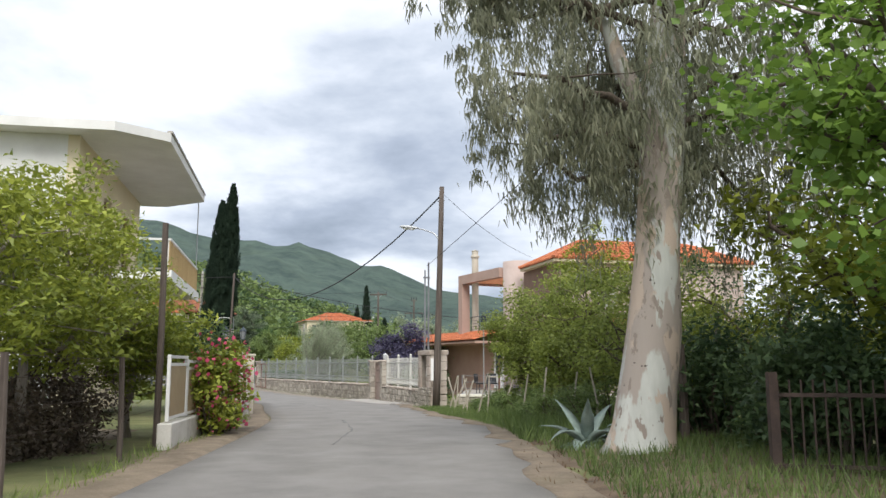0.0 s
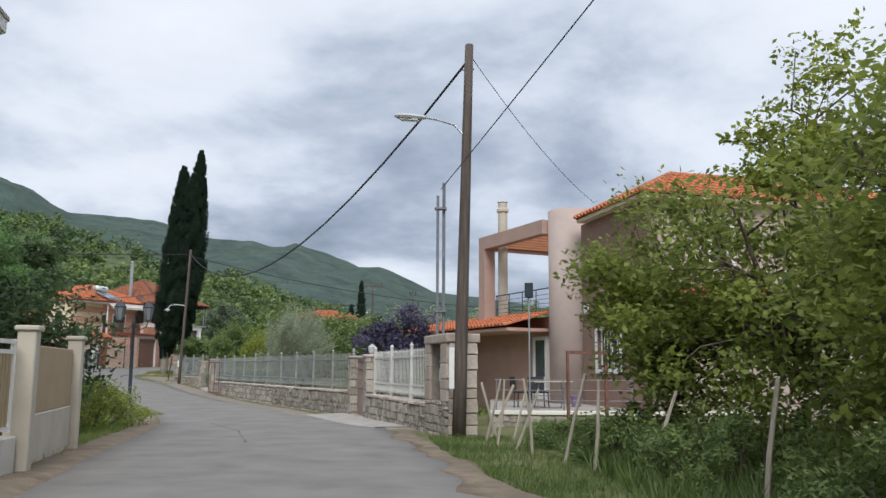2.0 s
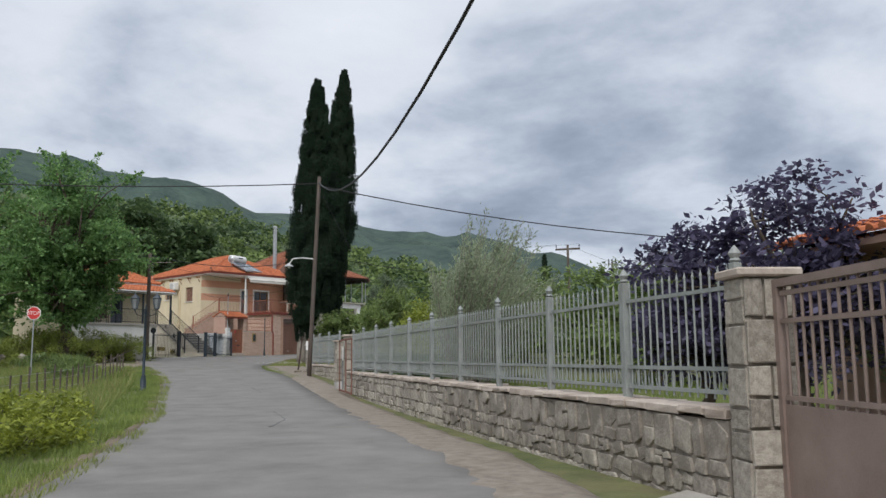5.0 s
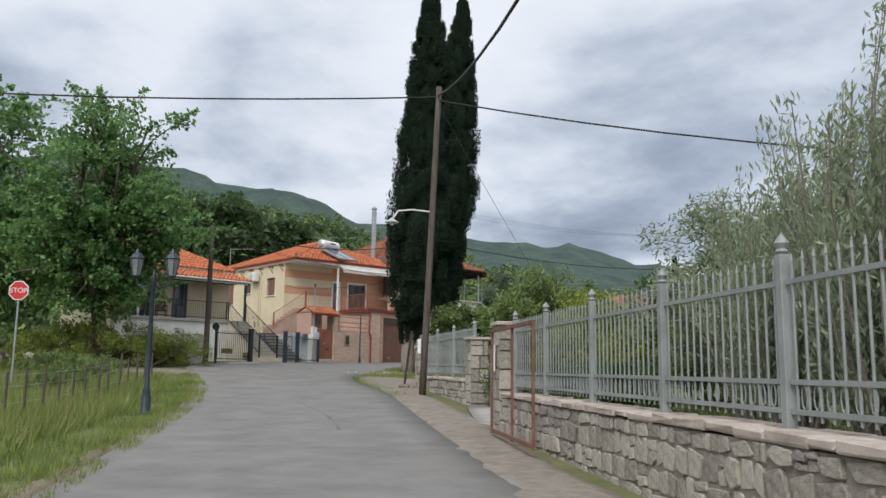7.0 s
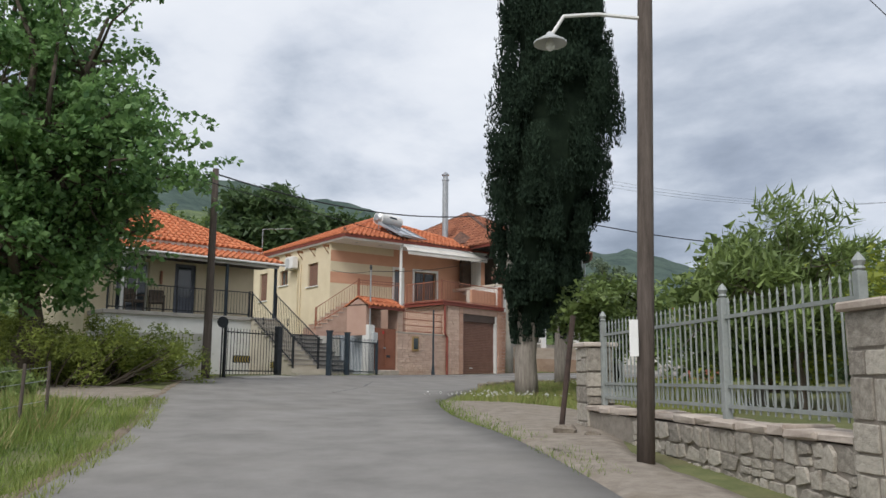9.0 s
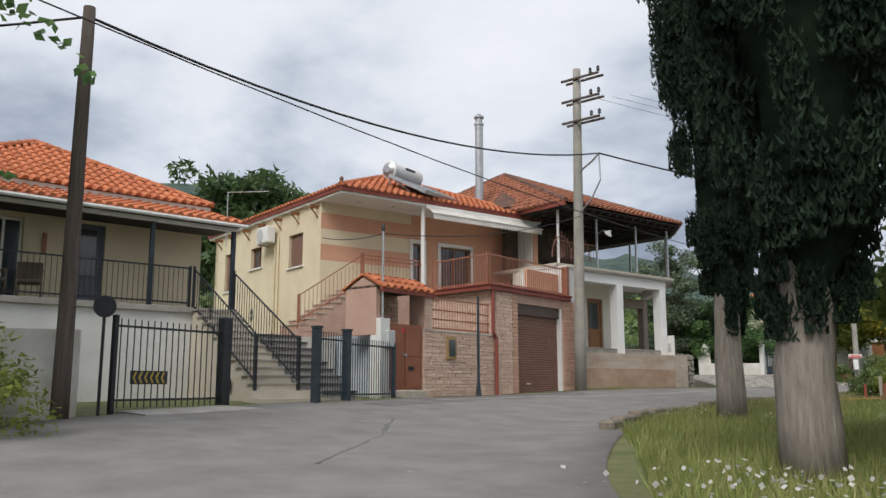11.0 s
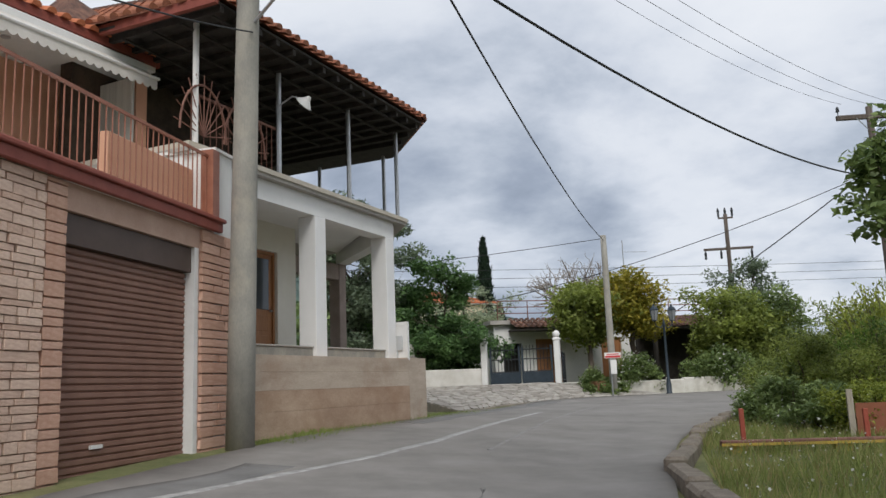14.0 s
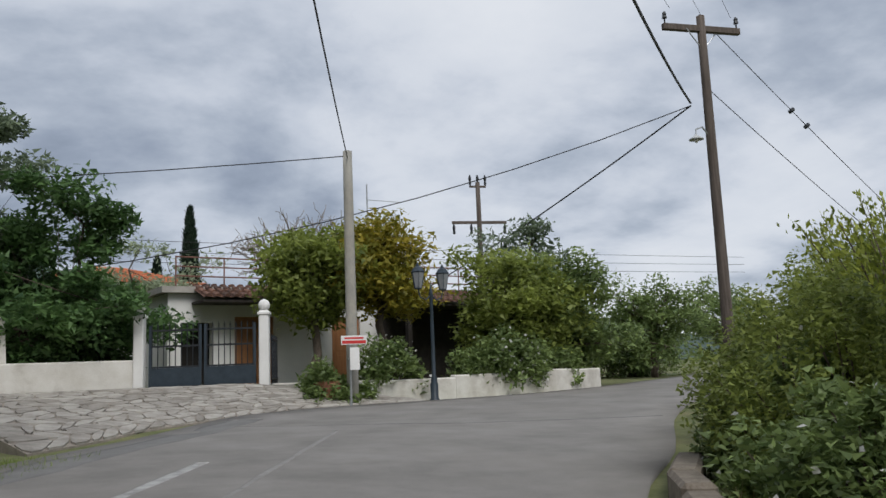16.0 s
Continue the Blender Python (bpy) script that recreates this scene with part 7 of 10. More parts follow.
# ---- modern brown and mauve house ----
def brown_house():
    fr = local(3.85, 38.7, 0, (0.248, -0.969))
    h = thing("brown_house", fr, "modern brown and mauve rendered house with red tile roof", "house")
    zb = -0.4
    part("wall_street", wall_geo(4.25, zb, 5.8, 0.3, [(1.02, 2.48, 1.27, 2.42)]), brown_wall, h)
    window(h, 1.02, 2.48, 1.27, 2.42, 0, white_paint, "white barred window", surround=white_paint, bars=6, split=2)
    for z in (0.75, 1.6, 2.45, 3.3, 4.15, 5.0):
        part("wall_groove", Geo().box(2.75, 4.2, -0.004, 0.004, z, z + 0.007), mauve_wall, h)
    part("room_dark", Geo().box(0.3, 4.0, 0.6, 5.0, 0.2, 5.6), room_shade, h)
    part("wall_front", wall_geo(9.0, zb, 5.8, 0.3, [(1.93, 2.51, 3.97, 5.28)]), mauve_wall, h).matrix_basis = pose(4.25, 0.005, 0, 0, 0, 90) @ Matrix.Identity(4)
    part("wall_back", Geo().box(-0.2, 4.2, 8.8, 9.0, zb, 5.8), mauve_wall, h)
    cyl = Geo()
    cyl.smooth = True
    cyl.tube([(-0.95, 0.1, zb), (-0.95, 0.1, 6.42)], 0.78, 32)
    part("round_corner", cyl, mauve_wall, h, "pale rounded corner tower")
    part("wall_garden", Geo().box(-0.4, -0.1, 1.5, 9.0, zb, 5.8), mauve_wall, h)
    roof = new("roof")
    roof.parent = h
    hip_roof(roof, 0.3, 4.55, -0.32, 9.4, 5.92, 1.05, tile_mat, 0.12, cream_wall)
    side = new("side_window_bay")
    side.parent = h
    side.matrix_basis = pose(4.25, 0.005, 0, 0, 0, 90)
    window(side, 1.93, 2.51, 3.97, 5.28, 0, white_paint, "white framed upper window", surround=white_paint)
    # pergola frame over the terrace beside the tower
    per = new("pergola")
    per.parent = h
    per.matrix_basis = fr.inverted() @ local(0.83, 43.8, 0.06, (0.425, -0.905))
    L = 4.5
    part("post", Geo().box(0, 0.45, 0, 0.45, 2.9, 5.65), pergola_mat, per)
    part("post", Geo().box(0, 0.3, 3.3, 3.6, 2.9, 5.65), pergola_mat, per)
    part("beam", Geo().box(0, L, 0, 0.35, 5.65, 6.12), pergola_mat, per)
    part("beam", Geo().box(0, 0.35, 0.35, 4.5, 5.65, 6.12), pergola_mat, per)
    part("beam", Geo().box(0.35, L, 3.3, 3.6, 5.8, 6.12), pergola_mat, per)
    for k in range(9):
        part("slat", Geo().box(0.35 + k * 0.52, 0.45 + k * 0.52, 0.35, 3.3, 5.75, 5.9), surface("orange_brown_timber", (0.36, 0.15, 0.07), (0.46, 0.21, 0.11), 4, 0.7, 0.2), per)
    part("chimney", Geo().tube([(0.58, 0.72, 2.9), (0.58, 0.72, 7.2)], 0.18, 16).lathe([(0.23, 7.1), (0.23, 7.2), (0.17, 7.25), (0.17, 7.45), (0.2, 7.47), (0.06, 7.52)], 16, pose(0.58, 0.72, 0)), beige_post, per, "round rendered chimney")
    tr = new("terrace_railing")
    tr.parent = per
    part("lower_storey", Geo().box(-4.8, L, 0.6, 4.6, -0.4, 2.95), pink_wall, per)
    part("top_rail", Geo().tube([(0.45, 0.5, 3.9), (L, 0.5, 3.9)], 0.022, 6), blue_iron, tr)
    for k in range(5):
        part("rail", Geo().tube([(0.45, 0.5, 3.1 + k * 0.15), (L, 0.5, 3.1 + k * 0.15)], 0.009, 5), blue_iron, tr)
    for k in range(6):
        part("railing_post", Geo().tube([(0.5 + k * 0.92, 0.5, 2.9), (0.5 + k * 0.92, 0.5, 3.9)], 0.018, 5), blue_iron, tr)
    tile_slope("porch_tiles", per, (-5.0, -1.2, 2.6), (L - 0.35, -1.2, 2.6), (L - 0.35, 0.65, 3.1), (-5.0, 0.65, 3.1), tile_mat)
    part("porch_soffit", Geo().box(-5.0, L - 0.4, -1.15, 0.6, 2.44, 2.54), pink_wall, per)
    panel_door(per, 3.0, 3.9, 0.2, 2.3, 0.5, white_paint, label="white glazed porch door", panels=((0.06, 0.3), (0.36, 0.94)), glazed=True, deep=0.02)
    # small tiled porch on the pale wall, lamps on the brown one
    ptiles = tile_slope("side_porch_roof", h, (5.35, 0.25, 3.02), (5.35, 3.6, 3.02), (4.28, 3.6, 3.42), (4.28, 0.25, 3.42), tile_mat)
    part("porch_bracket", Geo().box(4.27, 5.3, 0.4, 0.5, 2.9, 2.99).tube([(5.15, 0.45, 2.92), (4.28, 0.45, 2.2)], 0.04, 6), wood_brown, ptiles)
    part("porch_beam", Geo().box(5.2, 5.32, 0.25, 3.6, 2.9, 3.0), wood_brown, ptiles)
    part("alarm_box", Geo().box(0.3, 0.52, -0.12, 0.0, 2.95, 3.24, bevel=0.03), white_paint, h)
    part("wall_light", Geo().box(1.67, 1.89, -0.1, 0.0, 2.62, 2.73, bevel=0.02), white_paint, h)
    return h


brown_house()

# ---- left of the road: garden front of the slab house ----
def run_wall(name, a, b, z1, mat, label, thick=0.2, depth=0.25, category="wall"):
    """A plain low wall between two places, its foot below the ground."""
    d = Vector((b[0] - a[0], b[1] - a[1], 0))
    fr = local(a[0], a[1], 0, d)
    t = thing(name, fr, label, category, kind="structure")
    lo = min(gz(*a), gz(*b)) - depth
    part("wall_body", Geo().box(0, d.length, 0, thick, lo, z1, bevel=0.015), mat, t)
    return t, d.length


def sheet_fence(a, b, z0, z1, label):
    """A white frame with upright tan slats in it."""
    d = Vector((b[0] - a[0], b[1] - a[1], 0))
    t = thing("panel_fence", local(a[0], a[1], 0, d), label, "fence", "tan garden fence panels")
    L = d.length
    for x in (0.0, L - 0.05):
        part("upright", Geo().box(x, x + 0.05, 0.06, 0.11, z0, z1, bevel=0.005), white_paint, t)
    for z in (z0 + 0.02, z1 - 0.16, z1 - 0.05):
        part("crossbar", Geo().box(0.05, L - 0.05, 0.065, 0.105, z, z + 0.045), white_paint, t)
    n = int((L - 0.12) / 0.09)
    for k in range(n):
        x = 0.06 + k * (L - 0.12) / n
        part("slat", Geo().box(x, x + 0.065, 0.075, 0.095, z0 + 0.065, z1 - 0.16), tan_panel, t)
    return t


def gate_post(x, y, z1, label, w=0.2):
    z0 = gz(x, y) - 0.2
    t = thing("gate_post", pose(x, y, z0, 0, 0, 12), label, "post", "white garden gate posts")
    h = z1 - z0
    part("shaft", Geo().box(-w / 2, w / 2, -w / 2, w / 2, 0, h - 0.06, bevel=0.012), beige_post, t)
    part("cap", Geo().box(-w / 2 - 0.03, w / 2 + 0.03, -w / 2 - 0.03, w / 2 + 0.03, h - 0.06, h, bevel=0.015), beige_post, t)


run_wall("wall_front_garden", (-3.8, 11.65), (-4.62, 18.5), 0.6, old_white, "low cracked whitewashed garden wall")
run_wall("wall_front_middle", (-4.7, 18.75), (-5.2, 22.2), 0.52, old_white, "low peeling whitewashed wall under the tan fence")
run_wall("wall_front_far", (-5.3, 22.5), (-6.05, 25.4), 0.7, beige_post, "grey-beige rendered wall under the tan boarding")
sheet_fence((-3.82, 11.75), (-3.97, 13.05), 0.62, 1.56, "white framed fence panel with tan slats")
sheet_fence((-3.98, 13.1), (-4.3, 16.3), 0.62, 1.5, "white framed fence panel behind the bougainvillea")
sheet_fence((-4.33, 16.5), (-4.6, 18.45), 0.2, 1.5, "white framed tan slatted gate leaf")
sheet_fence((-4.7, 18.8), (-5.18, 22.15), 0.56, 1.56, "white framed fence with narrow tan slats")
tan_wall = thing("panel_fence", local(-5.3, 22.5, 0, (-0.75, 2.9)), "plain tan board panel on the rendered wall", "fence", "tan garden fence panels")
part("board", Geo().box(0.02, 2.97, 0.02, 0.14, 0.7, 1.52, bevel=0.01), tan_panel, tan_wall)
gate_post(-4.32, 16.4, 1.6, "white rendered gate post beside the bougainvillea")
gate_post(-4.62, 18.62, 1.72, "white rendered gate post with flat cap")
gate_post(-5.22, 22.35, 1.72, "white rendered gate post at the fence's end")
gate_post(-6.08, 25.5, 1.72, "tall white gate post at the garden corner")


def timber_post(x, y, h, r, label, tilt=0.0, mat=None, name="fence_post", group="", turn=0):
    t = thing(name, pose(x, y, gz(x, y) - 0.15, tilt, 0, turn), label, "post", group)
    g = Geo()
    g.tube([(0, 0, 0), (0.01, 0, h * 0.4), (-0.01, 0.01, h + 0.15)], [r, r * 0.95, r * 0.85], 8)
    part("stake", g, mat or wood_pole, t)
    return t


timber_post(-4.2, 12.2, 3.3, 0.055, "tall dark wooden post at the end of the wire fence", 0, group="wire fence posts")
for y, x in ((10.2, -3.95), (7.0, -3.7), (3.5, -3.5)):
    timber_post(x, y, 1.25, 0.04, "dark wooden post of the wire fence", 2, group="wire fence posts")
wire = thing("wire_fence", pose(0, 0, 0), "rusty wire strands between wooden posts", "fence")
for k, z in enumerate((0.55, 0.8, 1.05, 1.25)):
    for (xa, ya), (xb, yb) in (((-4.2, 12.2), (-3.95, 10.2)), ((-3.95, 10.2), (-3.7, 7.0)), ((-3.7, 7.0), (-3.5, 3.5))):
        g = Geo()
        g.tube([(xa + (xb - xa) * i / 5, ya + (yb - ya) * i / 5, gz(xa, ya) + z - 0.03 * math.sin(math.pi * i / 5)) for i in range(6)], 0.0022, 4)
        part("wire_strand", g, iron_dark, wire)

# ---- right of the road: iron fence, sticks, agave ----
iron = thing("iron_fence", pose(0, 0, 0), "dark rusty iron bar fence under the trees", "fence")
zi = gz(4, 7.5)
pickets(iron, (3.06, 7.7), (6.2, 6.9), zi - 0.05, zi + 0.85, iron_dark, 0.1, 0.009, rails=(0.12, -0.14))
part("fence_post", Geo().box(3.02, 3.1, 7.66, 7.74, zi - 0.2, zi + 0.92), iron_dark, iron)
part("fence_post", Geo().box(6.16, 6.24, 6.86, 6.94, zi - 0.2, zi + 0.92), iron_dark, iron)
timber_post(4.17, 12.5, 1.6, 0.05, "thin grey post behind the eucalyptus", 3)
timber_post(3.3, 11.4, 1.3, 0.07, "dark wooden post behind the eucalyptus trunk", 0)
rng = np.random.default_rng(77)
for i, (x, y, lean_deg) in enumerate(((2.7, 14.6, -3), (2.5, 16.1, 4), (2.1, 17.5, 2), (1.86, 19.5, 9), (1.46, 21.6, 19), (1.2, 22.9, 6), (1.0, 24.0, 14), (0.75, 25.2, -6), (0.55, 26.2, 22), (0.35, 27.3, 10), (0.2, 28.2, 16))):
    t = thing("fence_stick", pose(x, y, gz(x, y) - 0.15, 0, lean_deg, rng.uniform(-25, 25)), "crooked pale wooden stick of the orchard fence", "stick", "orchard fence sticks")
    g = Geo()
    hh = rng.uniform(1.1, 1.4)
    g.tube([(0, 0, 0), (rng.normal() * 0.02, 0, hh * 0.5), (rng.normal() * 0.03, 0, hh)], [0.024, 0.022, 0.018], 6)
    part("stick", g, wood_grey, t)


def agave(x, y, size, seed, label):
    rng = np.random.default_rng(seed)
    t = thing("agave", pose(x, y, gz(x, y) - 0.05), label, "agave")
    for k in range(17):
        w = k * 2.4
        up = 0.25 + 0.75 * (k / 16)
        L = size * rng.uniform(0.85, 1.15)
        bend = rng.uniform(0.45, 1.15) * (1.15 - 0.75 * up)
        v, f = [], []
        steps = 7
        for i in range(steps + 1):
            s = i / steps
            rad = L * s * (1 - 0.35 * up)
            zc = L * (up * s * 1.05 - bend * s * s * 1.3) + 0.05
            wd = 0.085 * size * (0.75 + 0.5 * math.sin(math.pi * min(1, s * 1.3))) * (1 - s ** 3) + 0.003
            cx, cy = math.cos(w), math.sin(w)
            v += [(cx * rad - cy * wd, cy * rad + cx * wd, zc + wd * 0.45), (cx * rad, cy * rad, zc), (cx * rad + cy * wd, cy * rad - cx * wd, zc + wd * 0.45), (cx * rad, cy * rad, zc - 0.03 * (1 - s))]
        for i in range(steps):
            o = i * 4
            f += [(o, o + 1, o + 5, o + 4), (o + 1, o + 2, o + 6, o + 5), (o + 2, o + 3, o + 7, o + 6), (o + 3, o, o + 4, o + 7)]
        g = Geo()
        g.smooth = True
        part("leaf", g.add(v, f), leaf_agave, t)
    return t


agave(1.95, 11.3, 0.85, 5, "large grey-green agave beside the eucalyptus trunk")
agave(2.75, 11.9, 0.7, 6, "small agave behind the eucalyptus")

# ---- stone meter block at the garden wall's end, gate and apron ----
blk = thing("meter_block", local(-0.89, 30.85, 0, (0.288, -0.958)), "dressed stone block with an electricity meter niche", "stone block")
zb = -0.35
part("core", Geo().box(0.05, 1.5, -0.035, 0.6, zb, 0.62), mortar, blk)
part("jamb_core", Geo().box(0.03, 0.35, -0.035, 0.6, 0.62, 1.78), mortar, blk)
part("jamb_core", Geo().box(1.15, 1.52, -0.035, 0.6, 0.62, 1.78), mortar, blk)
part("core_back", Geo().box(0.05, 1.5, 0.3, 0.6, 0.62, 1.86), concrete, blk, "plastered back of the niche")
part("lintel", Geo().box(-0.03, 1.6, -0.06, 0.66, 1.78, 1.96, bevel=0.02), stone_pink, blk)
for q, (a, b) in enumerate(((0.0, 0.38), (1.12, 1.55))):
    clad(blk, Matrix.Identity(4), a, b, 0.62, 1.78, -0.012, stone_pink, 0.29, 0.4, 0.06, 0.008, 93 + q, 300, wobble=0.008, merge=0.12, rough=0.04)
rng = np.random.default_rng(8)
clad(blk, Matrix.Identity(4), 0.0, 1.55, zb, 0.62, -0.01, stone_mat, 0.16, 0.27, 0.08, 0.009, 91, 300, wobble=0.012, merge=0.3, rough=0.08)
clad(blk, pose(1.52, 0, 0, 0, 0, 90), 0.0, 0.62, zb, 1.78, -0.02, stone_pink, 0.29, 0.45, 0.07, 0.009, 92, 300, wobble=0.008, merge=0.15, rough=0.04)
mtr = part("meter_box", Geo().box(0.55, 0.8, 0.1, 0.3, 1.0, 1.22, bevel=0.015).box(0.52, 0.74, 0.12, 0.3, 1.22, 1.42, bevel=0.015), plastic_grey, blk)
part("meter_window", Geo().box(0.56, 0.68, 0.11, 0.12, 1.28, 1.38), dark_glass, mtr)
part("cable_loop", Geo().tube([(0.7, 0.28, 1.42), (0.78, 0.26, 1.6), (0.95, 0.26, 1.66), (1.0, 0.27, 1.3), (0.95, 0.27, 0.85), (1.02, 0.25, 0.8)], 0.012, 6), cable_mat, blk)
mast = thing("twin_mast", pose(-0.62, 30.35, 1.94), "pair of galvanised service masts on the stone block", "mast")
part("mast_pipe", Geo().tube([(-0.05, -0.05, 0), (-0.05, -0.05, 3.0)], 0.03, 8), dull_steel, mast)
part("mast_pipe", Geo().tube([(0.08, 0.02, 0), (0.08, 0.02, 3.3)], 0.034, 8), dull_steel, mast)
part("clamp", Geo().box(-0.12, 0.14, -0.1, 0.06, 0.5, 0.54), dull_steel, mast)
part("clamp", Geo().box(-0.12, 0.14, -0.1, 0.06, 2.7, 2.74), dull_steel, mast)

gate_m = local(-3.50, 39.52, 0, (0.288, -0.958))
gt = thing("garden_gate", gate_m, "brown painted iron garden gate between stone pillars", "gate")
part("gate_sheet", Geo().box(0.42, 2.36, 0.2, 0.23, -0.15, 0.62), gate_mauve, gt, "brown sheet at the gate's foot")
pickets(gt, (0.44, 0.21), (2.34, 0.21), 0.62, 1.5, gate_mauve, 0.12, 0.012, rails=(0.05, 0.62, -0.05))
part("gate_frame", Geo().box(0.36, 0.42, 0.18, 0.25, -0.15, 1.56).box(2.36, 2.41, 0.18, 0.25, -0.15, 1.56).box(0.42, 2.36, 0.18, 0.25, 1.5, 1.56), gate_mauve, gt)
part("letter_box", Geo().box(2.05, 2.34, 0.04, 0.18, 0.85, 1.22, bevel=0.012), surface("blue_grey_paint", (0.24, 0.33, 0.4), (0.32, 0.41, 0.48), 3, 0.5, 0.05), gt, "blue-grey letter box")
part("pillar_lantern", Geo().lathe([(0.07, 1.66), (0.07, 1.7), (0.1, 1.72), (0.12, 1.86), (0.13, 1.87), (0.08, 1.92), (0.02, 1.97)], 6, pose(2.61, 0.16, 0)), plastic_grey, gt)
ribbon("apron", [(-4.7, 38.6), (-3.9, 36.2), (-2.9, 33.4), (-2.05, 31.8)], [(-3.6, 40.6), (-2.95, 38.4), (-1.75, 34.2), (-1.2, 32.0)], concrete, 0.045, "pale concrete apron before the garden gate", "pavement")

# ---- brown house forecourt ----
fc = thing("forecourt_wall", local(0.62, 33.3, 0, (0.99, -0.06)), "low stone retaining wall of the brown house forecourt", "wall", kind="structure")
part("wall_core", Geo().box(0, 7.0, -0.005, 0.3, -0.5, 0.18), mortar, fc)
clad(fc, Matrix.Identity(4), 0, 7.0, -0.3, 0.16, 0.03, stone_mat, 0.15, 0.3, 0.1, 0.014, 95, 60)
part("slab_edge", Geo().box(-0.05, 7.0, -0.06, 0.02, 0.17, 0.27, bevel=0.012), inner_white, fc, "pale slab edge of the forecourt")
tagged(part("forecourt", Geo().box(0.0, 7.0, 0.02, 9.0, 0.12, 0.2), concrete, None, "", local(0.62, 33.3, 0, (0.99, -0.06))), "pale concrete forecourt of the brown house", "pavement", kind="structure")
fr_rail = thing("forecourt_railing", local(0.62, 33.3, 0, (0.99, -0.06)), "thin steel pipe railing along the forecourt", "railing")
for z in (0.5, 0.75, 1.0):
    part("rail", Geo().tube([(0.1, 0.2, z), (6.8, 0.2, z)], 0.011, 6), dull_steel, fr_rail)
for k in range(5):
    part("railing_post", Geo().tube([(0.15 + k * 1.65, 0.2, 0.2), (0.15 + k * 1.65, 0.2, 1.02)], 0.016, 6), dull_steel, fr_rail)
fl = thing("floodlight_pole", pose(1.7, 34.4, 0.15), "thin pole with a solar floodlight", "lamp")
part("pole", Geo().tube([(0, 0, 0), (0, 0, 3.0)], 0.022, 8), galvanised, fl)
part("floodlight", Geo().box(-0.11, 0.11, -0.08, -0.02, 2.95, 3.35, bevel=0.02), black_iron, fl)
part("lamp_panel", Geo().box(-0.085, 0.085, -0.09, -0.08, 2.98, 3.3), dark_glass, fl)
tb = thing("folding_table", pose(2.4, 35.7, 0.2, 0, 0, 8), "weathered folding garden table on the concrete forecourt", "table")
part("tabletop", Geo().box(-0.55, 0.55, -0.32, 0.32, 0.71, 0.745, bevel=0.008), wood_grey, tb)
for x in (-0.4, 0.4):
    part("leg", Geo().tube([(x, -0.28, 0), (x * 0.9, 0.26, 0.71)], 0.014, 6), dull_steel, tb)
    part("leg", Geo().tube([(x * 0.94, 0.28, 0), (x * 0.94, -0.26, 0.71)], 0.014, 6), dull_steel, tb)
part("stretcher", Geo().tube([(-0.4, 0, 0.35), (0.4, 0, 0.35)], 0.01, 6), dull_steel, tb)
for x, y, turn in ((1.75, 36.5, 70), (2.2, 36.55, 10)):
    ch = thing("garden_chair", pose(x, y, 0.2, 0, 0, turn), "dark woven garden chair beside the folding table", "chair", "garden chairs")
    part("seat", Geo().box(-0.24, 0.24, -0.22, 0.24, 0.4, 0.45, bevel=0.02), black_iron, ch)
    part("backrest", Geo().box(-0.24, 0.24, -0.03, 0.02, 0.45, 0.86, pose(0, 0.22, 0, -8, 0, 0), 0.02), black_iron, ch)
    for a in (-0.2, 0.2):
        for b in (-0.18, 0.2):
            part("leg", Geo().tube([(a * 1.1, b * 1.1, 0), (a, b, 0.41)], 0.016, 6), black_iron, ch)
fp = thing("flower_pot", pose(3.3, 36.9, 0.2), "mauve plastic plant pot on the forecourt", "pot")
part("tub", Geo().lathe([(0.12, 0), (0.17, 0.28), (0.185, 0.28), (0.185, 0.33), (0.15, 0.33), (0.145, 0.25), (0.02, 0.24)], 16), surface("mauve_plastic", (0.20, 0.16, 0.24), (0.27, 0.22, 0.32), 4, 0.5, 0.05), fp)
sw = thing("rusty_gateway", local(2.05, 30.3, -0.1, (0.9, 0.4)), "rusty iron gateway standing in the orchard grass", "gateway")
part("frame_bar", Geo().box(0, 0.05, 0, 0.05, 0, 1.75).box(0.95, 1.02, 0, 0.05, 0, 1.75).box(0.05, 0.95, 0, 0.05, 1.68, 1.75), rust_iron, sw)
for i, (x, y, a) in enumerate(((0.35, 29.3, 24), (0.5, 29.0, -18), (0.75, 28.6, 32))):
    t = thing("leaning_plank", pose(x, y, gz(x, y) - 0.1, 0, a, 30 * i), "pale plank leaning by the utility pole", "plank", "leaning planks")
    part("plank", Geo().box(-0.026, 0.026, -0.012, 0.012, 0, 1.2, bevel=0.004), wood_grey, t)

# ---- rusty gate leaf open against the wall, gap with a hedge ----
rg = thing("rusty_gate", local(-13.35, 58.4, 0, (0.44, -0.898)), "rusty iron gate leaf standing open against the wall", "gate")
for x in (1.3, 2.8, 4.05):
    part("upright", Geo().box(x, x + 0.035, -0.21, -0.175, -0.05, 1.55), rust_iron, rg)
part("top_bar", Geo().box(1.35, 4.05, -0.22, -0.17, 1.5, 1.55), rust_iron, rg)
part("bottom_bar", Geo().box(1.35, 4.05, -0.22, -0.17, -0.03, 0.02), rust_iron, rg)
part("number_plate_blank", Geo().box(0.12, 0.3, -0.1, -0.08, 0.9, 1.35), white_paint, wall_b, "white weathered plaque")
tg = thing("thin_gate_post", pose(-13.4, 58.75, gz(-13.4, 58.7) - 0.1), "grey steel post of the garden opening", "post")
part("post", Geo().box(-0.016, 0.016, -0.016, 0.016, 0, 1.45), dull_steel, tg)
ribbon("garden_path", [(-14.9, 62.1), (-13.6, 62.9)], [(-13.7, 58.9), (-12.4, 59.6)], concrete, 0.03, "concrete threshold of the garden opening", "pavement")

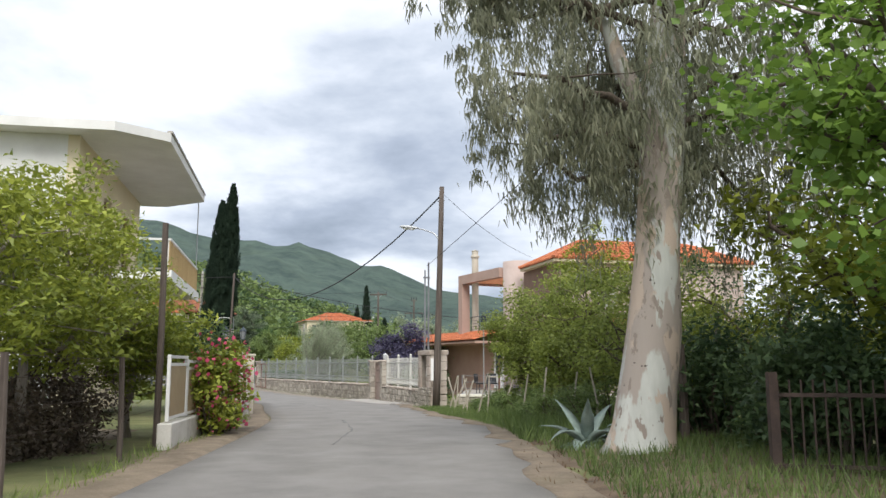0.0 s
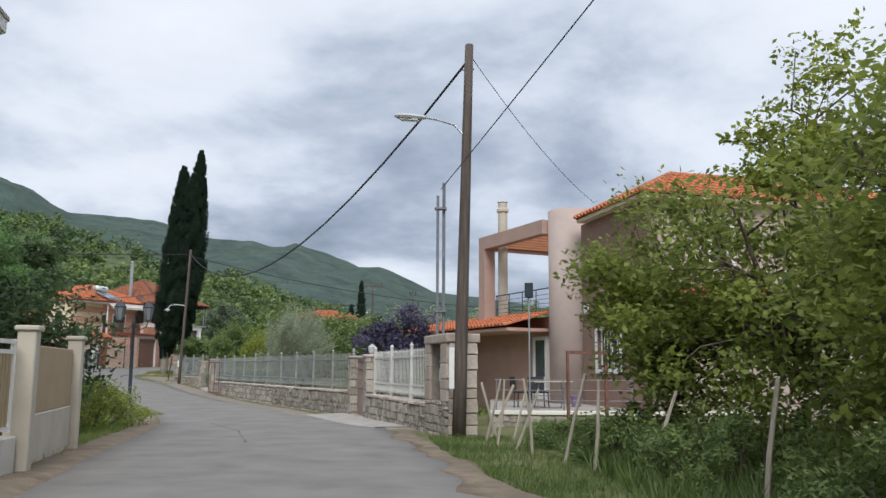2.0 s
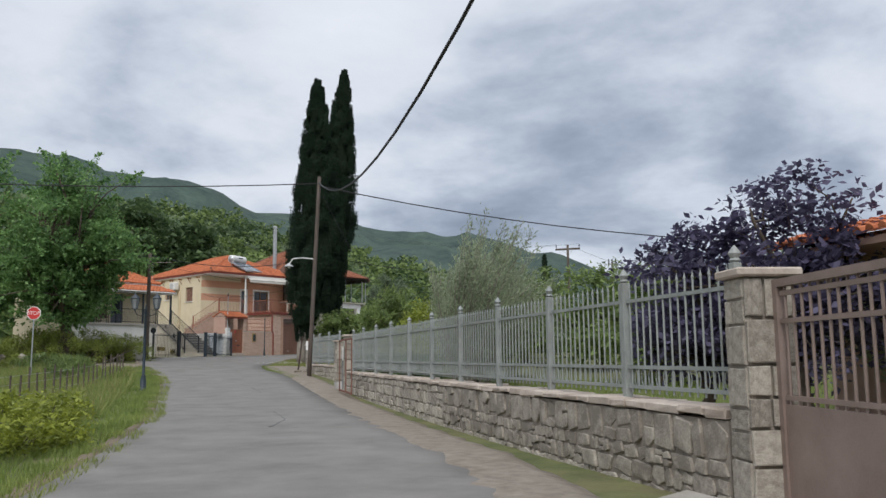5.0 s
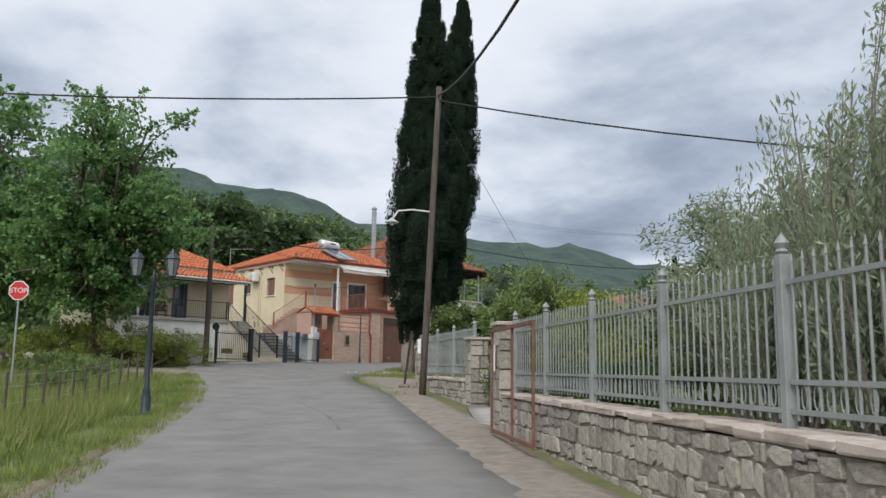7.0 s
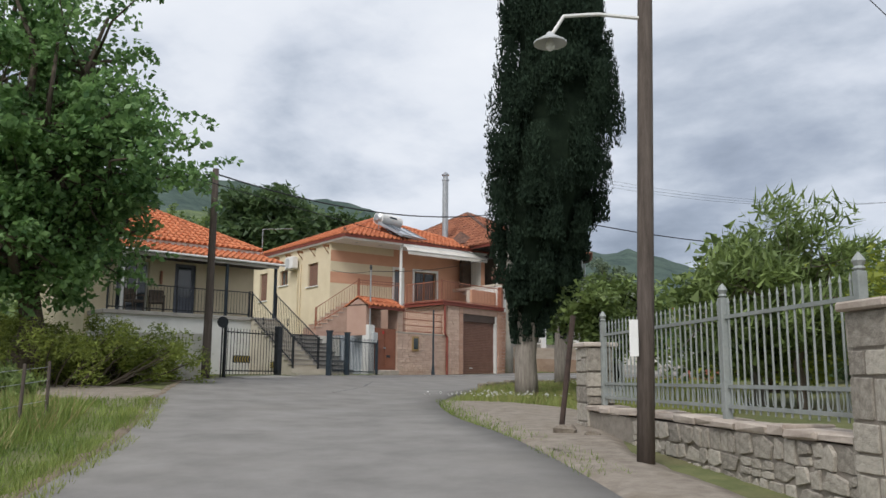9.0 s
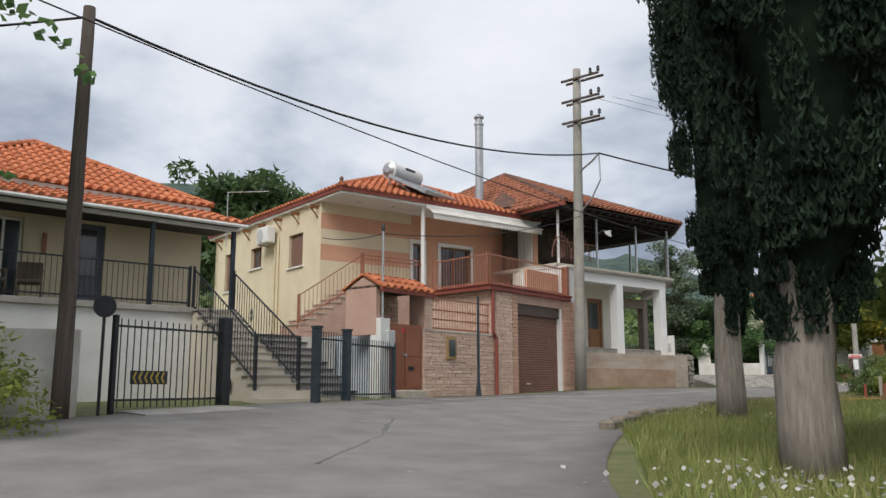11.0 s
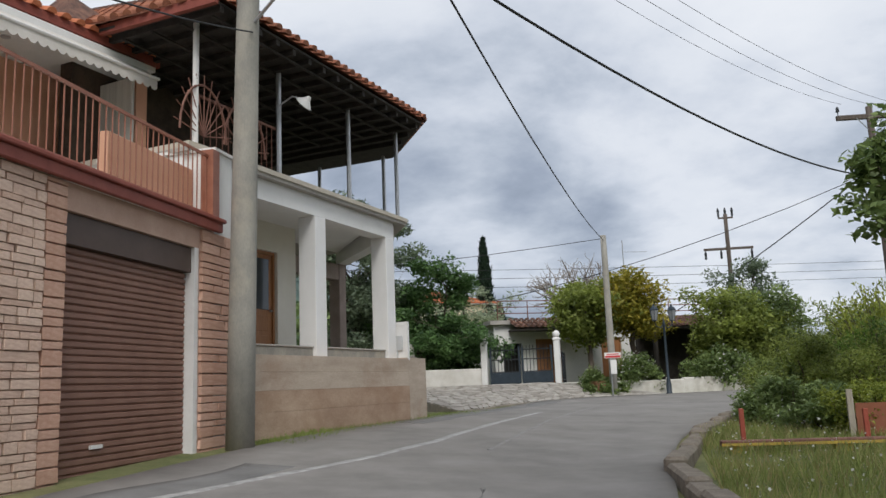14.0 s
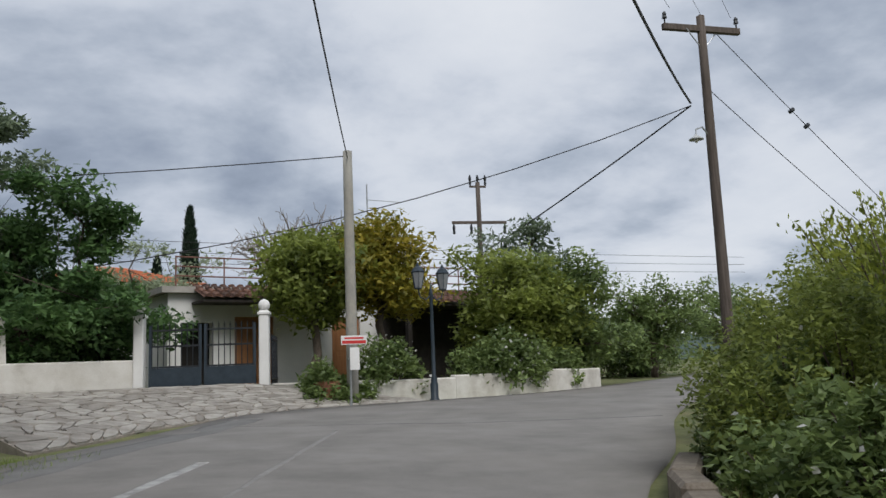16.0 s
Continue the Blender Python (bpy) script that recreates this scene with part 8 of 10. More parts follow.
hs = thing("garden_hose", pose(0, 0, 0), "blue garden hose hanging over the hedge", "hose")
part("hose", Geo().tube([(-14.3, 61.65, 0.82), (-14.1, 61.5, 0.76), (-13.85, 61.3, 0.55), (-13.55, 61.1, 0.3), (-13.25, 60.9, 0.1), (-12.9, 60.7, 0.01)], 0.009, 6), hose_blue, hs)

# ---- meadow fence, sign, bank ----
for i in range(26):
    s = i / 25
    x, y = -16.6 - 9.4 * s, 45.5 + 20.0 * s
    timber_post(x, y, 0.95 + rng.uniform(-0.14, 0.14), 0.028, "rough brown wooden stake of the meadow fence", rng.uniform(-5, 5), wood_pole, "fence_stake", "meadow fence stakes")
mw = thing("meadow_wire", pose(0, 0, 0), "thin wire of the meadow fence", "fence")
for z in (0.35, 0.65, 0.85):
    g = Geo()
    g.tube([(-16.6 - 9.4 * s, 45.5 + 20.0 * s, gz(-16.6 - 9.4 * s, 45.5 + 20.0 * s) + z) for s in (k / 14 for k in range(15))], 0.004, 4)
    part("wire_strand", g, galvanised, mw)
st = thing("stop_sign", pose(-28.2, 62.4, gz(-28.2, 62.4) - 0.2, 0, 0, 22), "red octagonal stop sign on a grey pole", "sign")
part("pole", Geo().tube([(0, 0, 0), (0, 0, 3.3)], 0.03, 8), galvanised, st)
face = part("plate", Geo().add([(math.cos(math.pi / 8 + math.pi / 4 * k) * 0.29, -0.04, 3.0 + math.sin(math.pi / 8 + math.pi / 4 * k) * 0.29) for k in range(8)] + [(math.cos(math.pi / 8 + math.pi / 4 * k) * 0.29, -0.02, 3.0 + math.sin(math.pi / 8 + math.pi / 4 * k) * 0.29) for k in range(8)],
            [tuple(range(8)), tuple(range(15, 7, -1))] + [(k, 8 + k, 8 + (k + 1) % 8, (k + 1) % 8) for k in range(8)]), white_paint, st)
part("red_face", Geo().add([(math.cos(math.pi / 8 + math.pi / 4 * k) * 0.262, -0.043, 3.0 + math.sin(math.pi / 8 + math.pi / 4 * k) * 0.262) for k in range(8)], [tuple(range(8))]), sign_red, face)
txt = bpy.data.curves.new("stop_text", "FONT")
txt.body, txt.size, txt.align_x, txt.align_y, txt.extrude = "STOP", 0.2, "CENTER", "CENTER", 0.002
to = new("lettering", txt)
to.parent = st
to.matrix_basis = pose(0, -0.045, 3.0, 90, 0, 0)
txt.materials.append(white_paint)
rub = thing("stone_heap", pose(-34.6, 67.5, gz(-34.6, 67.5)), "heap of pale rubble stones under the trees", "stones")
for k in range(26):
    part("stone", STONES[(stone_mat.name, 0.09)][k % 12], stone_mat, rub, m=pose(rng.normal() * 1.1, rng.normal() * 0.5, 0.12 + 0.16 * (k % 4), rng.uniform(0, 360), rng.uniform(0, 360), 0) @ Matrix.Diagonal((0.36, 0.3, 0.24, 1)))

# ---- gates and railing before the cream house ----
gf = thing("yard_gate", local(-31.4, 76.66, 0, (0.125, 0.992)), "black iron driveway gate with upright bars", "gate")
pickets(gf, (0.08, 0.0), (2.35, 0.0), 1.13, 2.55, black_iron, 0.13, 0.011, rails=(0.12, -0.12))
part("gate_post", Geo().box(0, 0.07, -0.04, 0.04, 0.95, 2.6), black_iron, gf)
part("gate_post", Geo().box(2.35, 2.55, -0.09, 0.09, 0.95, 2.72, bevel=0.01), black_iron, gf)
hz = part("hazard_strip", Geo().box(0.35, 1.1, -0.05, -0.03, 1.5, 1.72), black_iron, gf, "black and yellow chevron strip")
for k in range(6):
    part("chevron", Geo().add([(0.38 + k * 0.115, -0.053, 1.61), (0.43 + k * 0.115, -0.053, 1.7), (0.47 + k * 0.115, -0.053, 1.7), (0.42 + k * 0.115, -0.053, 1.61), (0.47 + k * 0.115, -0.053, 1.52), (0.43 + k * 0.115, -0.053, 1.52)], [(0, 3, 2, 1), (0, 5, 4, 3)]), yellow_paint, hz)
gp = thing("yard_railing", local(-30.46, 81.29, 0, (0.04, 1.0)), "dark blue-grey iron railing with thick square posts", "railing")
for x, w in ((0.0, 0.16), (1.18, 0.16), (3.36, 0.08)):
    part("post", Geo().box(x - w / 2, x + w / 2, -w / 2, w / 2, 0.95, 2.66 if w > 0.1 else 2.5, bevel=0.008), blue_iron, gp)
    if w > 0.1:
        part("post_cap", Geo().box(x - w / 2 - 0.015, x + w / 2 + 0.015, -w / 2 - 0.015, w / 2 + 0.015, 2.66, 2.7), blue_iron, gp)
pickets(gp, (0.1, 0.0), (1.08, 0.0), 1.25, 2.58, blue_iron, 0.1, 0.011, rails=(0.08, -0.14))
pickets(gp, (1.28, 0.0), (3.3, 0.0), 1.2, 2.52, blue_iron, 0.105, 0.011, rails=(0.08, -0.14))
mp = thing("metal_post", pose(-29.2, 87.55, gz(-29.2, 87.55) - 0.05), "slender dark steel post with a conical foot before the stone wall", "post")
part("shaft", Geo().lathe([(0.09, 0), (0.09, 0.05), (0.055, 0.35), (0.04, 0.5), (0.035, 2.72), (0.02, 2.76)], 10), blue_iron, mp)
tp = thing("service_mast", pose(-30.55, 84.45, 2.9), "thin grey service mast at the gate pier", "mast")
part("pipe", Geo().tube([(0, 0, 0), (0, 0, 2.35)], 0.03, 8), galvanised, tp)
part("insulator", Geo().lathe([(0.03, 2.35), (0.05, 2.4), (0.04, 2.5), (0.02, 2.55)], 8), black_iron, tp)
cable((-30.55, 84.45, 5.2), (-27.5, 92.8, 7.0), 0.3, 0.012, "service cable sagging to the house mast")
cable((-30.55, 84.45, 5.2), (-33.4, 86.3, 5.6), 0.1, 0.01, "service cable to the cream wall")
bank_wall = thing("bank_wall", local(-33.6, 73.4, 0, (0.72, 0.69)), "old rubble and whitewashed wall under the porch bank", "wall", kind="structure")
part("wall_body", Geo().box(0.0, 3.4, 0.0, 0.4, 0.6, 2.3), old_white, bank_wall)
clad(bank_wall, Matrix.Identity(4), 0.0, 1.2, 0.7, 2.2, 0.0, stone_mat, 0.16, 0.24, 0.12, 0.01, 99, 80)
sg = thing("road_mirror_post", pose(-31.05, 76.1, gz(-31.05, 76.1) - 0.1), "dark disc sign on a thin post by the gate", "sign")
part("post", Geo().tube([(0, 0, 0), (0, 0, 1.7)], 0.025, 6), black_iron, sg)
part("disc", Geo().lathe([(0.0, -0.015), (0.17, -0.015), (0.17, 0.015), (0.0, 0.015)], 16, pose(0, 0, 1.75, 90, 0, 60)), black_iron, sg)

# ---- far end: whitewashed wall, gate, low house, paving ----
ww = thing("wall_whitewashed", pose(0, 0, 0), "low peeling whitewashed garden wall along the bend", "wall", kind="structure")
line = [(-19.9, 110.7), (-19.5, 109.9), (-18.9, 109.5), (-17.6, 109.75), (-15.8, 109.85), (-14.0, 109.95), (-12.4, 110.25), (-11.2, 110.9)]
for (xa, ya), (xb, yb) in zip(line, line[1:]):
    d = Vector((xb - xa, yb - ya, 0))
    part("wall_length", Geo().box(-0.02, d.length + 0.02, 0, 0.28, 1.0, 1.95 + 0.06 * math.sin(xa * 3), bevel=0.03), old_white, ww, m=local(xa, ya, 0, d))
wl2 = thing("wall_whitewashed_west", local(-25.6, 110.1, 0, (0.985, 0.17)), "low whitewashed wall left of the iron gate", "wall", kind="structure")
part("wall_body", Geo().box(0, 2.95, 0, 0.28, 1.2, 2.55, bevel=0.03), old_white, wl2)
part("high_end", Geo().side([(0.0, 2.55), (0.0, 3.1), (0.3, 3.55), (0.55, 3.4), (0.6, 2.55)], 0.02, 0.26), old_white, wl2, "taller broken end of the wall")
for x, y, ball in ((-22.6, 110.6, 0), (-20.15, 109.9, 1)):
    t = thing("gate_pillar", pose(x, y, 1.2, 0, 0, -20), "whitewashed gate pillar with a ball on top", "pillar", "whitewashed gate pillars")
    part("shaft", Geo().box(-0.105, 0.105, -0.105, 0.105, 0, 2.3, bevel=0.02), white_wall, t)
    part("cap", Geo().box(-0.13, 0.13, -0.13, 0.13, 2.2, 2.27, bevel=0.015), white_wall, t)
    part("ball", Geo().lathe([(0.05, 2.3)] + [(0.125 * math.cos(a), 2.41 + 0.125 * math.sin(a)) for a in (-1.2, -0.8, -0.4, 0, 0.4, 0.8, 1.2)] + [(0.02, 2.54)], 14), white_wall, t)
wg = thing("drive_gate", local(-22.45, 110.55, 0, (2.2, -0.6)), "dark blue iron drive gate with bars over a sheet panel", "gate")
L = math.hypot(2.15, 0.6)
for k in range(2):
    leaf = new("gate_leaf")
    leaf.parent = wg
    a, b = k * L / 2 + 0.03, (k + 1) * L / 2 - 0.02
    part("sheet_panel", Geo().box(a, b, 0.0, 0.03, 1.98, 2.36), blue_iron, leaf)
    pickets(leaf, (a, 0.015), (b, 0.015), 2.36, 3.22, black_iron, 0.12, 0.011, rails=(0.02, 0.45, -0.08), tip=0.09)
    for q in (a, b - 0.05):
        part("stile", Geo().box(q, q + 0.05, -0.005, 0.035, 1.95, 3.25), blue_iron, leaf)
sd = thing("side_railing", local(-19.95, 110.2, 0, (0.3, 1.0)), "black iron side railing by the gate pillar", "railing")
pickets(sd, (0, 0), (1.3, 0), 1.95, 3.0, black_iron, 0.11, 0.01, rails=(0.1, -0.1))


def low_house():
    fr = local(-21.8, 114.2, 0, (0.97, 0.2))
    h = thing("low_house", fr, "low white house with weathered tile eaves and roof railing", "house")
    part("wall_front", wall_geo(10.5, 1.3, 4.3, 0.25, [(0.35, 1.15, 1.7, 3.55), (1.75, 2.85, 1.7, 3.7), (4.6, 5.5, 1.7, 3.7), (7.6, 8.4, 2.4, 3.6)]), white_wall, h)
    part("wall_left", Geo().box(0.0, 0.25, 0.25, 6.0, 1.3, 4.3), white_wall, h)
    part("wall_right", Geo().box(10.25, 10.5, 0.25, 6.0, 1.3, 4.3), white_wall, h)
    part("room_dark", Geo().box(0.4, 10.1, 0.6, 5.8, 1.4, 4.2), room_shade, h)
    panel_door(h, 1.75, 2.85, 1.7, 3.7, 0, door_orange, label="reddish brown wooden shutter door", panels=((0.05, 0.45), (0.52, 0.95)))
    panel_door(h, 4.6, 5.5, 1.7, 3.7, 0, door_orange, label="reddish wooden shutter door", panels=((0.05, 0.45), (0.52, 0.95)))
    window(h, 7.6, 8.4, 2.4, 3.6, 0, wood_brown, split=2, label="brown window")
    part("roof_slab", Geo().box(-0.2, 10.7, -0.2, 6.2, 4.3, 4.46), concrete, h)
    part("eave_board", Geo().box(0.6, 4.4, -0.98, -0.03, 4.0, 4.06).box(6.0, 9.3, -1.85, -0.45, 3.9, 3.96), dark_timber_and_shade, h)
    tile_slope("eave_tiles", h, (0.6, -1.0, 4.12), (4.4, -1.0, 4.12), (4.4, 0.1, 4.5), (0.6, 0.1, 4.5), tile_brown)
    tile_slope("eave_tiles", h, (6.0, -1.9, 4.0), (9.3, -1.9, 4.0), (9.3, 0.1, 4.5), (6.0, 0.1, 4.5), tile_brown)
    for x in (6.1, 9.2):
        part("porch_post", Geo().box(x - 0.07, x + 0.07, -1.8, -1.66, 1.4, 4.0), dark_timber_and_shade, h)
    # a dark sheet added across the porch to paint its shade
    part("porch_shade", Geo().box(6.0, 9.3, -0.4, -0.3, 1.4, 4.0), dark_timber_and_shade, h, "dark sheet painted as the porch's shade")
    rl = new("roof_railing")
    rl.parent = h
    for z in (4.75, 5.0, 5.25):
        part("rail", Geo().tube([(0.2, 0.0, z), (10.4, 0.0, z)], 0.02, 5), rust_iron, rl)
    for k in range(9):
        part("railing_post", Geo().tube([(0.2 + k * 1.27, 0, 4.46), (0.2 + k * 1.27, 0, 5.27)], 0.02, 5), rust_iron, rl)
    ae = part("aerial_mast", Geo().tube([(6.3, 0.8, 4.46), (6.3, 0.8, 7.9)], 0.025, 6), galvanised, h)
    part("aerial_bar", Geo().tube([(6.3, 0.8, 7.4), (7.4, 0.7, 7.4)], 0.012, 5), galvanised, ae)
    part("aerial_mast", Geo().tube([(5.4, 0.8, 4.46), (5.4, 0.8, 7.0)], 0.02, 6), galvanised, h)
    return h


low_house()
pot = thing("flower_pot", pose(-18.95, 109.3, gz(-18.95, 109.3) + 0.02), "terracotta tub planted with a green shrub", "pot")
part("tub", Geo().lathe([(0.22, 0), (0.27, 0.3), (0.29, 0.42), (0.31, 0.42), (0.31, 0.5), (0.26, 0.5), (0.25, 0.44)], 18), terracotta, pot)
ps = thing("street_sign", pose(-18.62, 108.72, gz(-18.62, 108.72) - 0.1), "white and red street name plate on a thin post", "sign")
part("post", Geo().tube([(0, 0, 0), (0, 0, 1.5)], 0.025, 6), galvanised, ps)
pl = part("plate", Geo().box(-0.24, 0.3, -0.19, -0.17, 1.36, 1.54), white_paint, ps)
part("red_band", Geo().box(-0.22, 0.28, -0.194, -0.19, 1.375, 1.44), sign_red, pl)
part("lettering_bar", Geo().box(-0.17, 0.23, -0.194, -0.19, 1.47, 1.505), sign_red, pl)
notice = part("notice", Geo().box(-0.06, 0.14, -0.19, -0.17, 0.85, 1.3), white_paint, ps)
part("clip", Geo().box(-0.05, 0.05, -0.17, 0.0, 1.4, 1.46).box(-0.05, 0.05, -0.17, 0.0, 1.05, 1.1), galvanised, ps)

wp = thing("white_canopy_post", pose(-19.7, 78.0, gz(-19.7, 78.0) - 0.1), "white post with a flat white canopy behind the cypresses", "post")
part("shaft", Geo().box(-0.1, 0.1, -0.1, 0.1, 0, 2.55, bevel=0.01), bright_white, wp)
part("canopy", Geo().box(-0.55, 0.55, -0.4, 0.4, 2.55, 2.68, bevel=0.01), bright_white, wp)

# ramp of crazy paving before the gate
FRONT = [(-24.1, 103.2), (-22.75, 106.0), (-21.2, 107.6), (-19.5, 108.6), (-16.8, 109.05)]
BACK = [(-26.6, 109.7), (-24.6, 110.1), (-22.6, 110.4), (-20.2, 109.75), (-18.0, 109.6)]


def along(line, u):
    k = min(int(u * (len(line) - 1)), len(line) - 2)
    f = u * (len(line) - 1) - k
    return Vector(line[k]).lerp(Vector(line[k + 1]), f)


def ramp_at(u, v):
    a, b = along(FRONT, u), along(BACK, u)
    p = a.lerp(b, v)
    top = 1.98 - 0.35 * max(0.0, u - 0.72) / 0.28
    z0 = gz(a.x, a.y) + 0.035
    return Vector((p.x, p.y, z0 + (top - z0) * v ** 0.85))


def paving():
    bed = Geo()
    n, q = 24, 10
    bed.v = [tuple(ramp_at(i / n, k / q) - Vector((0, 0, 0.022))) for k in range(q + 1) for i in range(n + 1)]
    bed.f = [(k * (n + 1) + i, k * (n + 1) + i + 1, (k + 1) * (n + 1) + i + 1, (k + 1) * (n + 1) + i) for k in range(q) for i in range(n)]
    rim = [i for i in range(n + 1)] + [k * (n + 1) + n for k in range(1, q + 1)] + [q * (n + 1) + i for i in range(n - 1, -1, -1)] + [k * (n + 1) for k in range(q - 1, 0, -1)]
    low = len(bed.v)
    bed.v += [(bed.v[i][0], bed.v[i][1], 0.7) for i in rim]
    bed.f += [(rim[(i + 1) % len(rim)], rim[i], low + i, low + (i + 1) % len(rim)) for i in range(len(rim))]
    base = tagged(part("pavement", bed, mortar), "ramp of pale crazy-paving flagstones before the gate", "pavement", kind="structure")
    rng = np.random.default_rng(55)
    nu, nv = 25, 12
    node = [[(min(1, max(0, (i + rng.uniform(-0.36, 0.36) * (0 < i < nu) + 0.5 * (k % 2) * (0 < i < nu)) / nu)), min(1, max(0, (k + rng.uniform(-0.36, 0.36) * (0 < k < nv)) / nv))) for i in range(nu + 1)] for k in range(nv + 1)]
    for k in range(nv):
        for i in range(nu):
            quad = [node[k][i], node[k][i + 1], node[k + 1][i + 1], node[k + 1][i]]
            pts = [ramp_at(*p) for p in quad]
            mid = sum(pts, Vector()) / 4
            if max((p - mid).length for p in pts) < 0.08:
                continue
            # corners cut unevenly, joints left open
            ring = []
            for a in range(4):
                for f in (rng.uniform(0.12, 0.3), rng.uniform(0.7, 0.88)):
                    e = pts[a].lerp(pts[(a + 1) % 4], f)
                    ring.append(mid + (e - mid) * (1 - 0.02 / max(0.1, (e - mid).length)))
            lift = rng.uniform(0.0, 0.012)
            g = Geo()
            g.add([(p.x, p.y, p.z - 0.03) for p in ring] + [(p.x, p.y, p.z + lift) for p in ring] , [tuple(range(8, 16))] + [(a, (a + 1) % 8, 8 + (a + 1) % 8, 8 + a) for a in range(8)])
            part("flagstone", g, flagstone, base)


# raised kerb along the outside of the bend
KERB = [(-24.35, 79.6), (-24.25, 83.4), (-23.55, 87.1), (-22.8, 90.9), (-21.0, 95.0), (-19.4, 97.7), (-18.6, 98.6)]


def kerb():
    k = thing("kerb", pose(0, 0, 0), "raised rough stone kerb along the road bend", "kerb", kind="structure")
    rng = np.random.default_rng(61)
    line = even(KERB, 0.75)
    for a, b in zip(line, line[1:]):
        d = Vector((b[0] - a[0], b[1] - a[1], 0))
        hh = 0.17 + rng.uniform(-0.03, 0.04)
        part("kerb_stone", Geo().box(0.01, d.length - 0.01, -0.3, -0.06 + rng.uniform(-0.02, 0.02), -0.25, hh, bevel=0.035), kerb_mat, k, m=local(a[0], a[1], gz(*a), d))


kerb()
# low barrier of planks on painted blocks at the thicket's foot
lb = thing("plank_barrier", local(-21.3, 92.7, gz(-21.3, 92.7), (0.9, -0.2)), "low plank barrier on red and yellow painted blocks", "barrier")
for x in (0.0, 1.3, 2.6):
    part("block", Geo().box(x, x + 0.22, -0.08, 0.1, -0.1, 0.08, bevel=0.01), yellow_paint if x < 1.5 else surface("faded_red_paint", (0.30, 0.06, 0.035), (0.42, 0.11, 0.07), 4, 0.7, 0.2), lb)
part("plank", Geo().box(-0.1, 3.1, -0.12, 0.06, 0.08, 0.15, bevel=0.01), rust_iron, lb)
part("yellow_stripe", Geo().box(-0.1, 2.2, -0.126, -0.12, 0.085, 0.12), yellow_paint, lb)
for x, hgt, mt in ((0.2, 0.55, "faded_red_paint"), (1.75, 0.5, "faded_red_paint")):
    part("red_post", Geo().box(x, x + 0.06, 0.14, 0.2, -0.2, hgt, bevel=0.006), MATS[mt], lb)
rb = thing("rusty_sheet", local(-19.3, 93.8, gz(-19.3, 93.8) - 0.1, (0.9, -0.3)), "rusty brown sheet leaning in the weeds", "sheet")
part("sheet", Geo().box(0.35, 1.6, 0.0, 0.03, 0.1, 0.6), gate_brown, rb)
part("post", Geo().box(0.25, 0.33, -0.02, 0.06, 0.0, 0.8), wood_grey, rb)
# two brown stones at the wall corner
for i, (x, y, k) in enumerate(((-18.45, 67.35, 1.0), (-18.05, 67.2, 0.7))):
    hp = thing("loose_stone", pose(x, y, gz(x, y), 0, 0, 40 * i), "brown field stone lying by the wall corner", "stone", "stones by the wall corner")
    part("stone", Geo().box(-0.15 * k, 0.15 * k, -0.1 * k, 0.1 * k, -0.03, 0.13 * k, bevel=0.05 * k).roughen(0.02, 7 + i), kerb_mat, hp)
jamb = thing("ruined_stone_jamb", local(-25.55, 101.3, 0, (0.467, 0.884)), "stub of an old rubble wall beside the plinth", "wall")
part("core", Geo().box(0.05, 0.95, 0.05, 0.75, 0.9, 2.7), mortar, jamb)
clad(jamb, Matrix.Identity(4), 0.0, 1.0, 0.9, 2.75, 0.03, stone_mat, 0.2, 0.4, 0.12, 0.014, 98, 300, wobble=0.04, rough=0.16)
clad(jamb, pose(0.0, 0.8, 0, 0, 0, -90), 0.0, 0.8, 0.9, 2.75, 0.03, stone_mat, 0.2, 0.4, 0.12, 0.014, 97, 300, wobble=0.04, rough=0.16)
slab = ribbon("gate_slab", [(-31.3, 76.7), (-31.0, 79.0)], [(-30.5, 76.5), (-30.2, 79.1)], concrete, 0.045, "pale concrete strip before the yard gate", "pavement")
gsp = thing("grey_sign_pole", pose(-18.62, 67.72, gz(-18.6, 67.7) - 0.1, 0, 7, 0), "leaning dark pipe beside the junction wall", "post")
part("pipe", Geo().tube([(0, 0, 0), (0, 0, 1.75)], 0.04, 8), iron_dark, gsp)

for q in (0.28, 0.34):
    a, b = Vector((-8.2, 109.0, 11.0)), Vector((6.0, 113.5, 5.6))
    p = a.lerp(b, q) - Vector((0, 0, 0.4 * q * (1 - q)))
    t = thing("stay_insulator", pose(p.x, p.y, p.z), "dark insulator bead on the stay wire", "insulator", "stay wire insulators")
    part("bead", Geo().lathe([(0.02, -0.14), (0.07, -0.1), (0.05, -0.03), (0.07, 0.03), (0.07, 0.1), (0.02, 0.14)], 8, pose(0, 0, 0, 0, 60, 18)), black_iron, t)

# far roofs and trees of the village
def far_house(x, y, z, w, d, h, turn, label):
    t = thing("distant_house", pose(x, y, z, 0, 0, turn), label, "house", "distant houses")
    part("wall", Geo().box(-w / 2, w / 2, -d / 2, d / 2, 0, h), cream_wall, t)
    roof = new("roof")
    roof.parent = t
    hip_roof(roof, -w / 2 - 0.5, w / 2 + 0.5, -d / 2 - 0.5, d / 2 + 0.5, h + 0.1, 1.8, tile_mat, 0.1)
    for k in range(3):
        window(t, -w / 2 + 1.0 + k * (w - 2.6) / 2, -w / 2 + 1.9 + k * (w - 2.6) / 2, h - 2.0, h - 0.8, -d / 2 - 0.12, wood_brown, sill=False, name="window", deep=0.02)
    return t


far_house(-23.0, 172.0, 3.4, 13, 10, 7.0, 20, "distant cream house with an orange tile roof")
paving()

